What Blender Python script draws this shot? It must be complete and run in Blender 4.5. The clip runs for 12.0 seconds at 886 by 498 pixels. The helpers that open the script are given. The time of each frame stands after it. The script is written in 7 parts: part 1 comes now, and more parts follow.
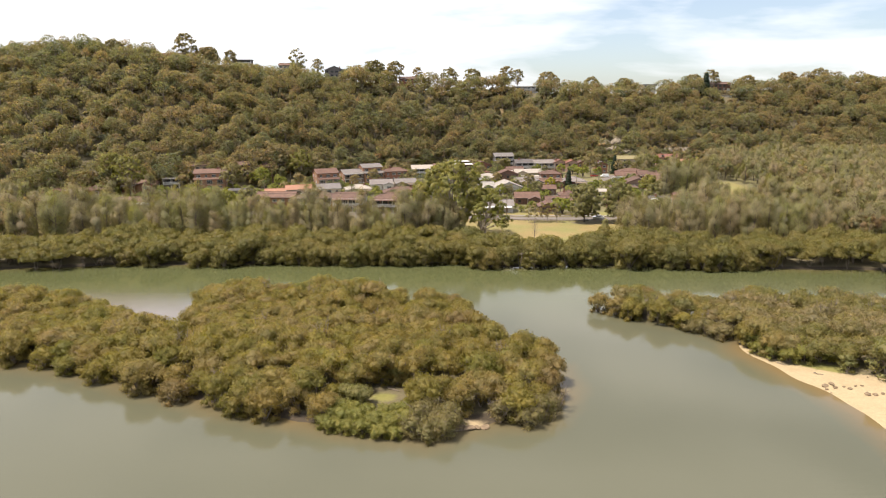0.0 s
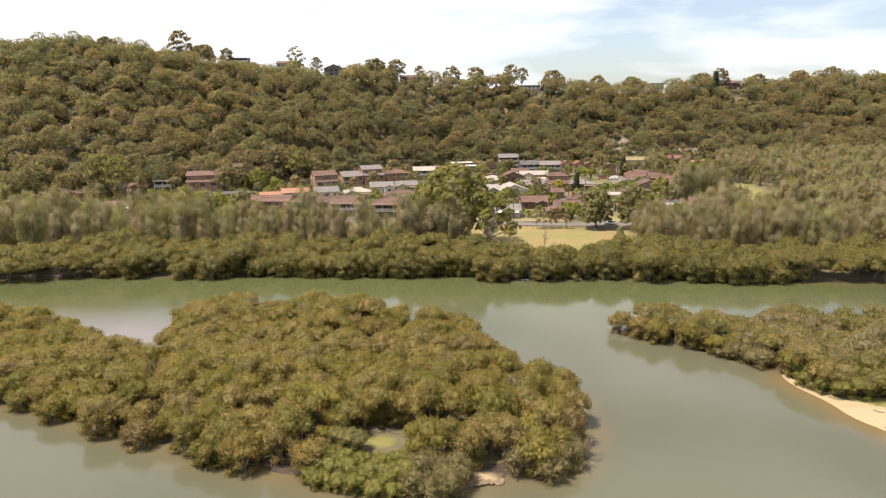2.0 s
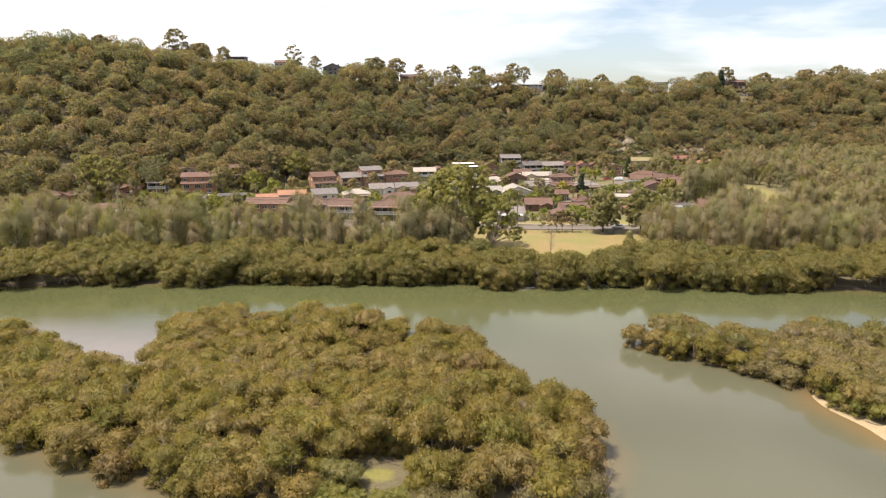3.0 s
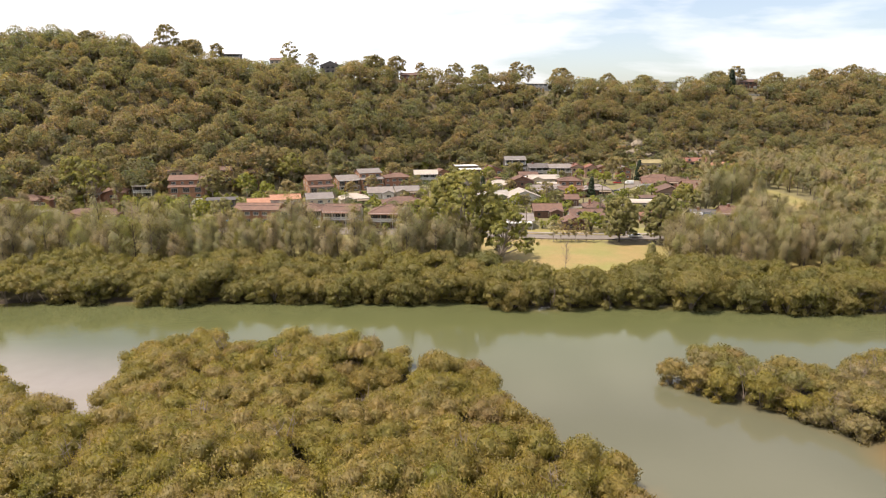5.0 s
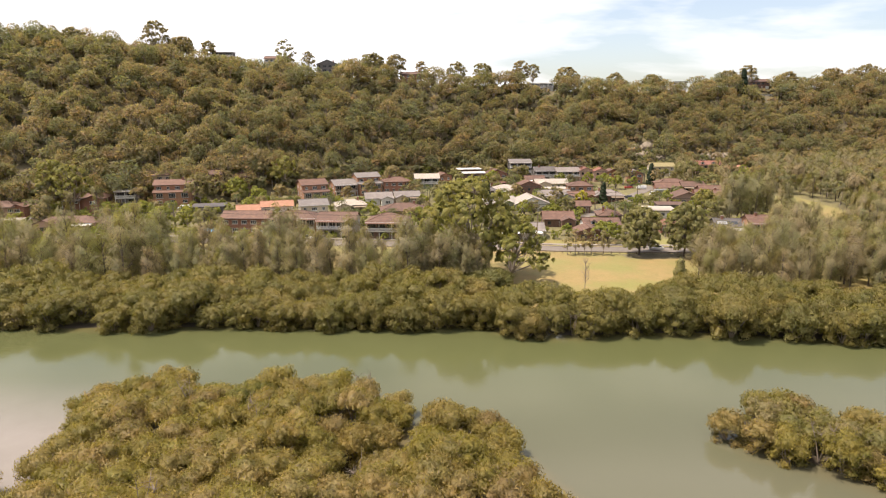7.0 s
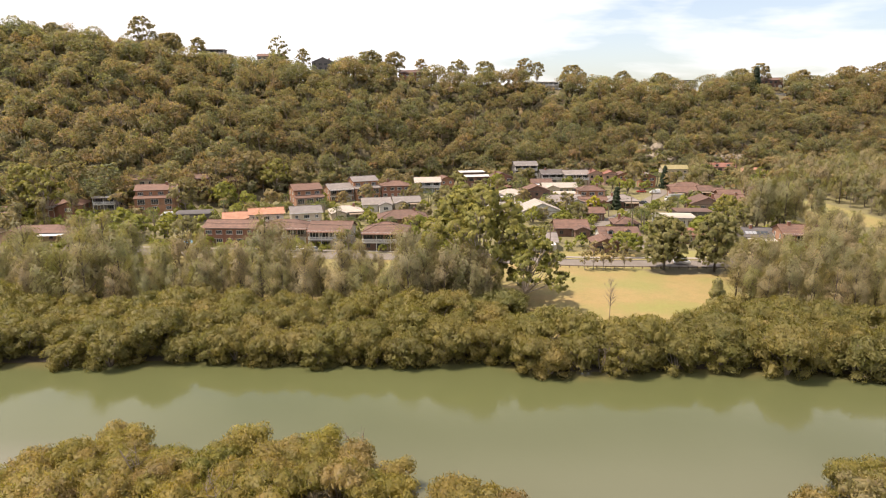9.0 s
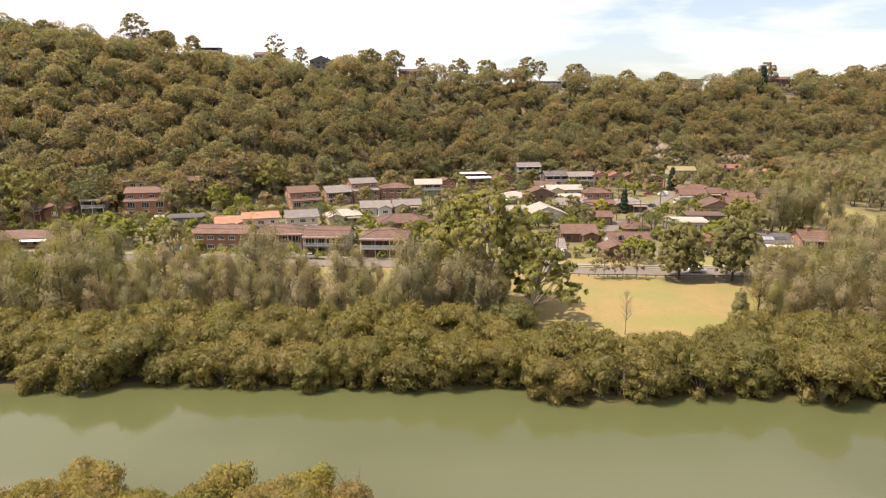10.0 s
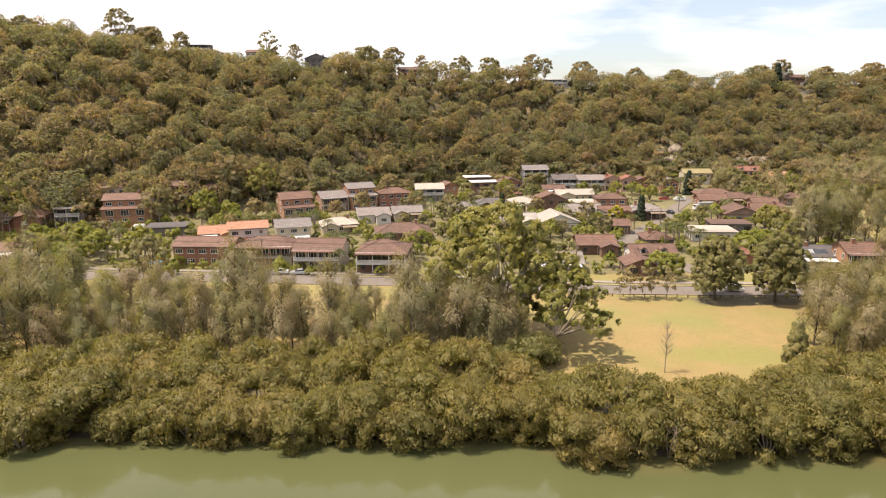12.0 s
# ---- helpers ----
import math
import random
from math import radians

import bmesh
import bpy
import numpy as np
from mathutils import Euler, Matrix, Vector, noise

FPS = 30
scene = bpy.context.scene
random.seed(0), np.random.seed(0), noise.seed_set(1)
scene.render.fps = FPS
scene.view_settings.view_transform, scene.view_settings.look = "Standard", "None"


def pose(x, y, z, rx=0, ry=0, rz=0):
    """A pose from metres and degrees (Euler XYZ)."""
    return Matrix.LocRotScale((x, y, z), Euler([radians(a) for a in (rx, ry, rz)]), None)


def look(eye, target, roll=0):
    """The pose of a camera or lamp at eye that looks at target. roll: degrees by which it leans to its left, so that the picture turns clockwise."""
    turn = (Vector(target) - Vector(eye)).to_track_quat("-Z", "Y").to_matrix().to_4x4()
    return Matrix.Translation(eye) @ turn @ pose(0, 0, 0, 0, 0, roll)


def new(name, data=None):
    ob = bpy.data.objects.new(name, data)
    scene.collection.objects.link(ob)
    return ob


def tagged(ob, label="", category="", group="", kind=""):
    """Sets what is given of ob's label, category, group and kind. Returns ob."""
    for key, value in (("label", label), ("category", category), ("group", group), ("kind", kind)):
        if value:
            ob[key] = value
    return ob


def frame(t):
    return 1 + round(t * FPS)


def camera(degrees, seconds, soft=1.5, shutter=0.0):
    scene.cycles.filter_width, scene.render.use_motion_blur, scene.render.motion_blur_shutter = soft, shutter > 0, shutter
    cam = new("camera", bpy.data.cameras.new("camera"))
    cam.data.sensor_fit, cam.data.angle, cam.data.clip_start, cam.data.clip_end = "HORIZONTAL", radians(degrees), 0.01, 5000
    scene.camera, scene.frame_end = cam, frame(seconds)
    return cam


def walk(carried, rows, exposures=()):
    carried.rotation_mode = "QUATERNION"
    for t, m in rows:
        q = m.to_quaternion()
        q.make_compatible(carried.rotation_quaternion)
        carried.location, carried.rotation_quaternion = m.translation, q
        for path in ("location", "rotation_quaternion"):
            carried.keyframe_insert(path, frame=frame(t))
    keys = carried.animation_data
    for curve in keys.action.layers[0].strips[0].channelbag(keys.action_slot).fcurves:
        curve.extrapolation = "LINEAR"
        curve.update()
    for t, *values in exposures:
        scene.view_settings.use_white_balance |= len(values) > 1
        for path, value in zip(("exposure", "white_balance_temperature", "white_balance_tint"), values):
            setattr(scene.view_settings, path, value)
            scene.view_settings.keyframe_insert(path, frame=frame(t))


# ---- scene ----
# camera: a drone gliding level over the estuary
cam = camera(70.0, 12.0, 1.1)
PATH = [
    (0, look((0.00, 0.00, 44.00), (0.06, 97.70, 22.67), -0.52)),
    (0.5, look((-0.12, 3.03, 43.98), (-0.13, 100.72, 22.64), -0.52)),
    (1, look((-0.25, 6.27, 43.98), (-0.33, 103.97, 22.63), -0.51)),
    (1.5, look((-0.42, 9.81, 43.98), (-0.56, 107.50, 22.61), -0.52)),
    (2, look((-0.63, 13.62, 43.99), (-0.81, 111.31, 22.61), -0.53)),
    (2.5, look((-0.84, 17.57, 43.99), (-1.05, 115.25, 22.58), -0.54)),
    (3, look((-1.02, 21.63, 43.99), (-1.26, 119.31, 22.56), -0.55)),
    (5, look((-2.33, 38.39, 43.99), (-2.48, 136.06, 22.54), -0.43)),
    (5.5, look((-2.62, 42.67, 43.99), (-2.75, 140.34, 22.55), -0.41)),
    (6, look((-2.92, 47.06, 44.01), (-3.03, 144.74, 22.59), -0.39)),
    (6.5, look((-3.25, 51.57, 44.03), (-3.35, 149.25, 22.63), -0.38)),
    (7, look((-3.62, 56.13, 44.05), (-3.68, 153.81, 22.68), -0.38)),
    (9, look((-4.91, 74.63, 44.01), (-4.81, 172.32, 22.62), -0.41)),
    (9.5, look((-5.24, 79.23, 43.98), (-5.11, 176.91, 22.57), -0.40)),
    (10, look((-5.60, 83.87, 44.00), (-5.44, 181.55, 22.58), -0.40)),
    (10.5, look((-5.96, 88.48, 44.00), (-5.76, 186.16, 22.58), -0.41)),
    (11, look((-6.34, 93.04, 43.99), (-6.10, 190.72, 22.57), -0.43)),
    (11.5, look((-6.71, 97.62, 44.00), (-6.45, 195.29, 22.57), -0.46)),
    (12, look((-7.03, 102.19, 44.01), (-6.72, 199.87, 22.57), -0.50)),
]
walk(cam, PATH, [(0, 0.86, 6500, 12), (5, 0.91, 6650, 14), (12, 1.0, 6900, 16)])

# ---- sky, sun ----
SUN_ELEVATION, SUN_AZIMUTH = radians(65), radians(-97)  # azimuth from +y, to the right positive


def sky():
    world = bpy.data.worlds.new("sky")
    scene.world = world
    world.use_nodes = True
    nt = world.node_tree
    nt.nodes.clear()
    out = nt.nodes.new("ShaderNodeOutputWorld")
    bg = nt.nodes.new("ShaderNodeBackground")
    tex = nt.nodes.new("ShaderNodeTexSky")
    tex.sky_type = "NISHITA"
    tex.sun_disc = False
    tex.sun_elevation = SUN_ELEVATION
    tex.sun_rotation = SUN_AZIMUTH
    tex.air_density, tex.dust_density = 1.0, 1.5
    co = nt.nodes.new("ShaderNodeTexCoord")
    mp = nt.nodes.new("ShaderNodeMapping")
    mp.inputs["Scale"].default_value = (1.0, 1.0, 5.0)
    mp.inputs["Location"].default_value = (0.35, 0.1, 0.25)
    nz = nt.nodes.new("ShaderNodeTexNoise")
    nz.inputs["Scale"].default_value = 2.1
    nz.inputs["Detail"].default_value = 6.0
    nz.inputs["Roughness"].default_value = 0.52
    nz.inputs["Distortion"].default_value = 0.3
    ramp = nt.nodes.new("ShaderNodeValToRGB")
    ramp.color_ramp.elements[0].position = 0.39
    ramp.color_ramp.elements[0].color = (0.15, 0.15, 0.15, 1)
    ramp.color_ramp.elements[1].position = 0.55
    mix = nt.nodes.new("ShaderNodeMix")
    mix.data_type = "RGBA"
    mix.inputs["B"].default_value = (7.2, 7.3, 7.5, 1)
    nt.links.new(co.outputs["Generated"], mp.inputs["Vector"])
    nt.links.new(mp.outputs["Vector"], nz.inputs["Vector"])
    nt.links.new(nz.outputs["Fac"], ramp.inputs["Fac"])
    nt.links.new(ramp.outputs["Color"], mix.inputs["Factor"])
    nt.links.new(tex.outputs["Color"], mix.inputs["A"])
    nt.links.new(mix.outputs["Result"], bg.inputs["Color"])
    bg.inputs["Strength"].default_value = 0.096
    nt.links.new(bg.outputs["Background"], out.inputs["Surface"])


sky()
sun_data = bpy.data.lights.new("sun", "SUN")
sun_data.energy, sun_data.angle, sun_data.color = 3.8, radians(0.7), (1.0, 0.91, 0.77)
sun = new("sun", sun_data)
toward = Vector((math.sin(SUN_AZIMUTH) * math.cos(SUN_ELEVATION), math.cos(SUN_AZIMUTH) * math.cos(SUN_ELEVATION), math.sin(SUN_ELEVATION)))
sun.matrix_world = look(toward * 300, (0, 0, 0))

# ---- materials ----
def material(name):
    m = bpy.data.materials.new(name)
    m.use_nodes = True
    nt = m.node_tree
    return m, nt, nt.nodes["Principled BSDF"], nt.nodes["Material Output"]


def node(nt, kind, **values):
    n = nt.nodes.new(kind)
    for key, value in values.items():
        n.inputs[key.replace("_", " ")].default_value = value
    return n


def ramp_of(nt, source, stops):
    r = nt.nodes.new("ShaderNodeValToRGB")
    while len(r.color_ramp.elements) < len(stops):
        r.color_ramp.elements.new(0.5)
    for e, (at, colour) in zip(r.color_ramp.elements, stops):
        e.position, e.color = at, (*colour, 1)
    nt.links.new(source, r.inputs["Fac"])
    return r.outputs["Color"]


def mixed(nt, fac, a, b, blend="MIX"):
    m = nt.nodes.new("ShaderNodeMix")
    m.data_type, m.blend_type = "RGBA", blend
    for sock, value in (("Factor", fac), ("A", a), ("B", b)):
        if isinstance(value, (int, float)):
            m.inputs[sock].default_value = value
        elif isinstance(value, tuple):
            m.inputs[sock].default_value = (*value, 1)
        else:
            nt.links.new(value, m.inputs[sock])
    return m.outputs["Result"]


def object_noise(nt, scale, detail=4.0, rough=0.55):
    co = nt.nodes.new("ShaderNodeTexCoord")
    n = node(nt, "ShaderNodeTexNoise", Scale=scale, Detail=detail, Roughness=rough)
    nt.links.new(co.outputs["Object"], n.inputs["Vector"])
    return n.outputs["Fac"]


def attribute(nt, name):
    a = nt.nodes.new("ShaderNodeAttribute")
    a.attribute_name = name
    return a.outputs["Fac"]


def bumped(nt, bsdf, height, strength=0.4, distance=0.05):
    b = node(nt, "ShaderNodeBump", Strength=strength, Distance=distance)
    nt.links.new(height, b.inputs["Height"])
    nt.links.new(b.outputs["Normal"], bsdf.inputs["Normal"])


def foliage(name, tones, twig, joined=False, twiggy=0.1, glow=0.45, grain=4.0, depth=0.5):
    """Leaves: tones from tree to tree, lighter and darker leaf by leaf, some bare twigs."""
    m, nt, bsdf, out = material(name)
    if joined:
        tree = attribute(nt, "tint")
    else:
        tree = nt.nodes.new("ShaderNodeObjectInfo").outputs["Random"]
    leaf = attribute(nt, "leaf")
    base = ramp_of(nt, tree, [(i / (len(tones) - 1), c) for i, c in enumerate(tones)])
    shade = ramp_of(nt, leaf, [(0.15, (0.8, 0.81, 0.82)), (0.5, (1, 1, 1)), (0.95, (1.22, 1.2, 1.06))])
    colour = mixed(nt, 1.0, base, shade, "MULTIPLY")
    fine = object_noise(nt, grain, 3.0, 0.7)
    colour = mixed(nt, 1.0, colour, ramp_of(nt, fine, [(0.3, (1 - 0.38 * depth, 1 - 0.37 * depth, 1 - 0.38 * depth)), (0.5, (1, 1, 1)), (0.7, (1 + 0.38 * depth, 1 + 0.34 * depth, 1 + 0.24 * depth))]), "MULTIPLY")
    broad = object_noise(nt, grain * 0.14, 3.0, 0.6)
    colour = mixed(nt, 1.0, colour, ramp_of(nt, broad, [(0.35, (0.8, 0.86, 0.85)), (0.65, (1.2, 1.12, 1.1))]), "MULTIPLY")
    bumped(nt, bsdf, fine, 0.5 * depth, 0.9 / grain)
    dry = nt.nodes.new("ShaderNodeMath")
    dry.operation = "LESS_THAN"
    dry.inputs[1].default_value = twiggy
    nt.links.new(leaf, dry.inputs[0])
    colour = mixed(nt, dry.outputs[0], colour, twig)
    nt.links.new(colour, bsdf.inputs["Base Color"])
    bsdf.inputs["Roughness"].default_value = 0.55
    bsdf.inputs["Specular IOR Level"].default_value = 0.35
    thin = nt.nodes.new("ShaderNodeBsdfTranslucent")
    nt.links.new(mixed(nt, 1.0, colour, (1.1, 1.15, 0.6), "MULTIPLY"), thin.inputs["Color"])
    mix = nt.nodes.new("ShaderNodeMixShader")
    mix.inputs[0].default_value = glow
    nt.links.new(bsdf.outputs[0], mix.inputs[1])
    nt.links.new(thin.outputs[0], mix.inputs[2])
    nt.links.new(mix.outputs[0], out.inputs["Surface"])
    return m


def rough_surface(name, a, b, scale, roughness=0.8, fine=None, bump=0.3, metallic=0.0, per_object=0.0):
    """A matt surface in two tones, with finer grain over it."""
    m, nt, bsdf, out = material(name)
    big = object_noise(nt, scale)
    small = object_noise(nt, fine or scale * 9, 3.0)
    colour = mixed(nt, big, a, b)
    colour = mixed(nt, 1.0, colour, ramp_of(nt, small, [(0.3, (0.8, 0.8, 0.8)), (0.7, (1.15, 1.15, 1.15))]), "MULTIPLY")
    if per_object:
        rnd = nt.nodes.new("ShaderNodeObjectInfo").outputs["Random"]
        lo, hi = 1 - per_object, 1 + per_object
        colour = mixed(nt, 1.0, colour, ramp_of(nt, rnd, [(0, (lo, lo, lo)), (1, (hi, hi, hi))]), "MULTIPLY")
    nt.links.new(colour, bsdf.inputs["Base Color"])
    bsdf.inputs["Roughness"].default_value = roughness
    bsdf.inputs["Metallic"].default_value = metallic
    bumped(nt, bsdf, small, bump)
    return m


def tiled_roof(name, a, b):
    """Roof tiles in courses, streaked by weather."""
    m, nt, bsdf, out = material(name)
    co = nt.nodes.new("ShaderNodeTexCoord")
    wave = node(nt, "ShaderNodeTexWave", Scale=0.95, Distortion=0.25, Detail=1.0)
    wave.bands_direction = "Z"
    nt.links.new(co.outputs["Object"], wave.inputs["Vector"])
    blot = object_noise(nt, 0.7, 5.0, 0.62)
    colour = mixed(nt, ramp_of(nt, blot, [(0.32, (0, 0, 0)), (0.68, (1, 1, 1))]), a, b)
    colour = mixed(nt, 1.0, colour, ramp_of(nt, wave.outputs["Fac"], [(0.0, (0.78, 0.78, 0.78)), (0.35, (1.04, 1.04, 1.04))]), "MULTIPLY")
    rnd = nt.nodes.new("ShaderNodeObjectInfo").outputs["Random"]
    colour = mixed(nt, 1.0, colour, ramp_of(nt, rnd, [(0, (0.85, 0.87, 0.9)), (1, (1.12, 1.08, 1.05))]), "MULTIPLY")
    nt.links.new(colour, bsdf.inputs["Base Color"])
    bsdf.inputs["Roughness"].default_value = 0.75
    bumped(nt, bsdf, wave.outputs["Fac"], 0.5, 0.06)
    return m


def brick_wall(name, a, b, mortar):
    m, nt, bsdf, out = material(name)
    co = nt.nodes.new("ShaderNodeTexCoord")
    bricks = node(nt, "ShaderNodeTexBrick", Color1=(*a, 1), Color2=(*b, 1), Mortar=(*mortar, 1), Scale=1.0, Mortar_Size=0.01, Brick_Width=0.23, Row_Height=0.076)
    nt.links.new(co.outputs["Object"], bricks.inputs["Vector"])
    blot = object_noise(nt, 0.5, 4.0)
    colour = mixed(nt, 1.0, mixed(nt, 0.45, bricks.outputs["Color"], a), ramp_of(nt, blot, [(0.3, (0.8, 0.8, 0.8)), (0.7, (1.12, 1.1, 1.08))]), "MULTIPLY")
    nt.links.new(colour, bsdf.inputs["Base Color"])
    bsdf.inputs["Roughness"].default_value = 0.85
    return m


def earth():
    """Ground: zones are grown into each other by noise."""
    m, nt, bsdf, out = material("earth")
    big, mid, fine = object_noise(nt, 0.05, 5.0), object_noise(nt, 0.35, 5.0, 0.65), object_noise(nt, 2.6, 4.0, 0.7)
    sand = mixed(nt, mid, (0.3, 0.22, 0.12), (0.42, 0.33, 0.2))
    mud = mixed(nt, mid, (0.035, 0.026, 0.016), (0.075, 0.055, 0.035))
    litter = mixed(nt, fine, (0.085, 0.075, 0.04), (0.17, 0.135, 0.075))
    dry = mixed(nt, ramp_of(nt, mid, [(0.3, (0, 0, 0)), (0.7, (1, 1, 1))]), (0.262, 0.182, 0.074), (0.215, 0.165, 0.06))
    lush = mixed(nt, mid, (0.14, 0.145, 0.03), (0.24, 0.205, 0.07))
    grass = mixed(nt, ramp_of(nt, big, [(0.44, (0, 0, 0)), (0.62, (1, 1, 1))]), dry, mixed(nt, 0.6, dry, (0.17, 0.18, 0.05)))
    colour = litter
    for zone, paint in (("mud", mud), ("sand", sand), ("dry", grass), ("lawn", lush)):
        edge = nt.nodes.new("ShaderNodeMath")
        edge.operation = "MULTIPLY_ADD"
        nt.links.new(mid, edge.inputs[0])
        edge.inputs[1].default_value = 0.5
        edge.inputs[2].default_value = -0.25
        add = nt.nodes.new("ShaderNodeMath")
        nt.links.new(attribute(nt, zone), add.inputs[0])
        nt.links.new(edge.outputs[0], add.inputs[1])
        colour = mixed(nt, ramp_of(nt, add.outputs[0], [(0.38, (0, 0, 0)), (0.62, (1, 1, 1))]), colour, paint)
    colour = mixed(nt, 1.0, colour, ramp_of(nt, fine, [(0.3, (0.86, 0.86, 0.86)), (0.7, (1.1, 1.1, 1.1))]), "MULTIPLY")
    nt.links.new(colour, bsdf.inputs["Base Color"])
    bsdf.inputs["Roughness"].default_value = 0.95
    bumped(nt, bsdf, fine, 0.6, 0.15)
    return m


def estuary_water():
    """Turbid green water, warm where the sand lies close under it."""
    m, nt, bsdf, out = material("estuary_water")
    murk = object_noise(nt, 0.02, 4.0)
    deep = mixed(nt, murk, (0.09, 0.088, 0.053), (0.108, 0.106, 0.072))
    # reflections put into the colour: sky grey near, tree green by the far bank
    deep = mixed(nt, attribute(nt, "green"), deep, mixed(nt, murk, (0.072, 0.078, 0.029), (0.09, 0.097, 0.044)))
    mid = object_noise(nt, 0.3, 4.0)
    add = nt.nodes.new("ShaderNodeMath")
    add.operation = "MULTIPLY_ADD"
    nt.links.new(mid, add.inputs[0])
    add.inputs[1].default_value = 0.22
    nt.links.new(attribute(nt, "shallow"), add.inputs[2])
    colour = mixed(nt, ramp_of(nt, add.outputs[0], [(0.2, (0, 0, 0)), (0.65, (0.45, 0.45, 0.45)), (1.1, (1, 1, 1))]), deep, (0.17, 0.115, 0.052))
    colour = mixed(nt, attribute(nt, "pale_water"), colour, mixed(nt, mid, (0.185, 0.158, 0.138), (0.235, 0.205, 0.182)))
    nt.links.new(colour, bsdf.inputs["Base Color"])
    bsdf.inputs["IOR"].default_value = 1.33
    wind = ramp_of(nt, object_noise(nt, 0.018, 3.0), [(0.4, (0.035, 0.035, 0.035)), (0.65, (0.095, 0.095, 0.095))])
    nt.links.new(wind, bsdf.inputs["Roughness"])
    co = nt.nodes.new("ShaderNodeTexCoord")
    mp = nt.nodes.new("ShaderNodeMapping")
    mp.inputs["Scale"].default_value = (0.7, 1.3, 1)
    rip = node(nt, "ShaderNodeTexNoise", Scale=1.1, Detail=4.0, Roughness=0.6)
    nt.links.new(co.outputs["Object"], mp.inputs["Vector"])
    nt.links.new(mp.outputs["Vector"], rip.inputs["Vector"])
    bumped(nt, bsdf, rip.outputs["Fac"], 0.08, 0.12)
    return m


MANGROVE = [(0.189, 0.175, 0.038), (0.258, 0.192, 0.057), (0.216, 0.184, 0.038), (0.285, 0.213, 0.086), (0.262, 0.223, 0.043), (0.229, 0.165, 0.066)]
BANK = [(0.165, 0.152, 0.048), (0.224, 0.186, 0.056), (0.186, 0.168, 0.05), (0.25, 0.198, 0.068)]
FOREST = [(0.171, 0.179, 0.116), (0.257, 0.23, 0.11), (0.196, 0.195, 0.116), (0.314, 0.233, 0.127), (0.222, 0.215, 0.11), (0.331, 0.224, 0.13), (0.262, 0.222, 0.143), (0.207, 0.211, 0.121)]
SHEOAK = [(0.195, 0.18, 0.088), (0.29, 0.235, 0.14), (0.225, 0.212, 0.088), (0.31, 0.24, 0.145), (0.2, 0.19, 0.1), (0.255, 0.24, 0.095)]
TWIG = (0.2, 0.155, 0.105)
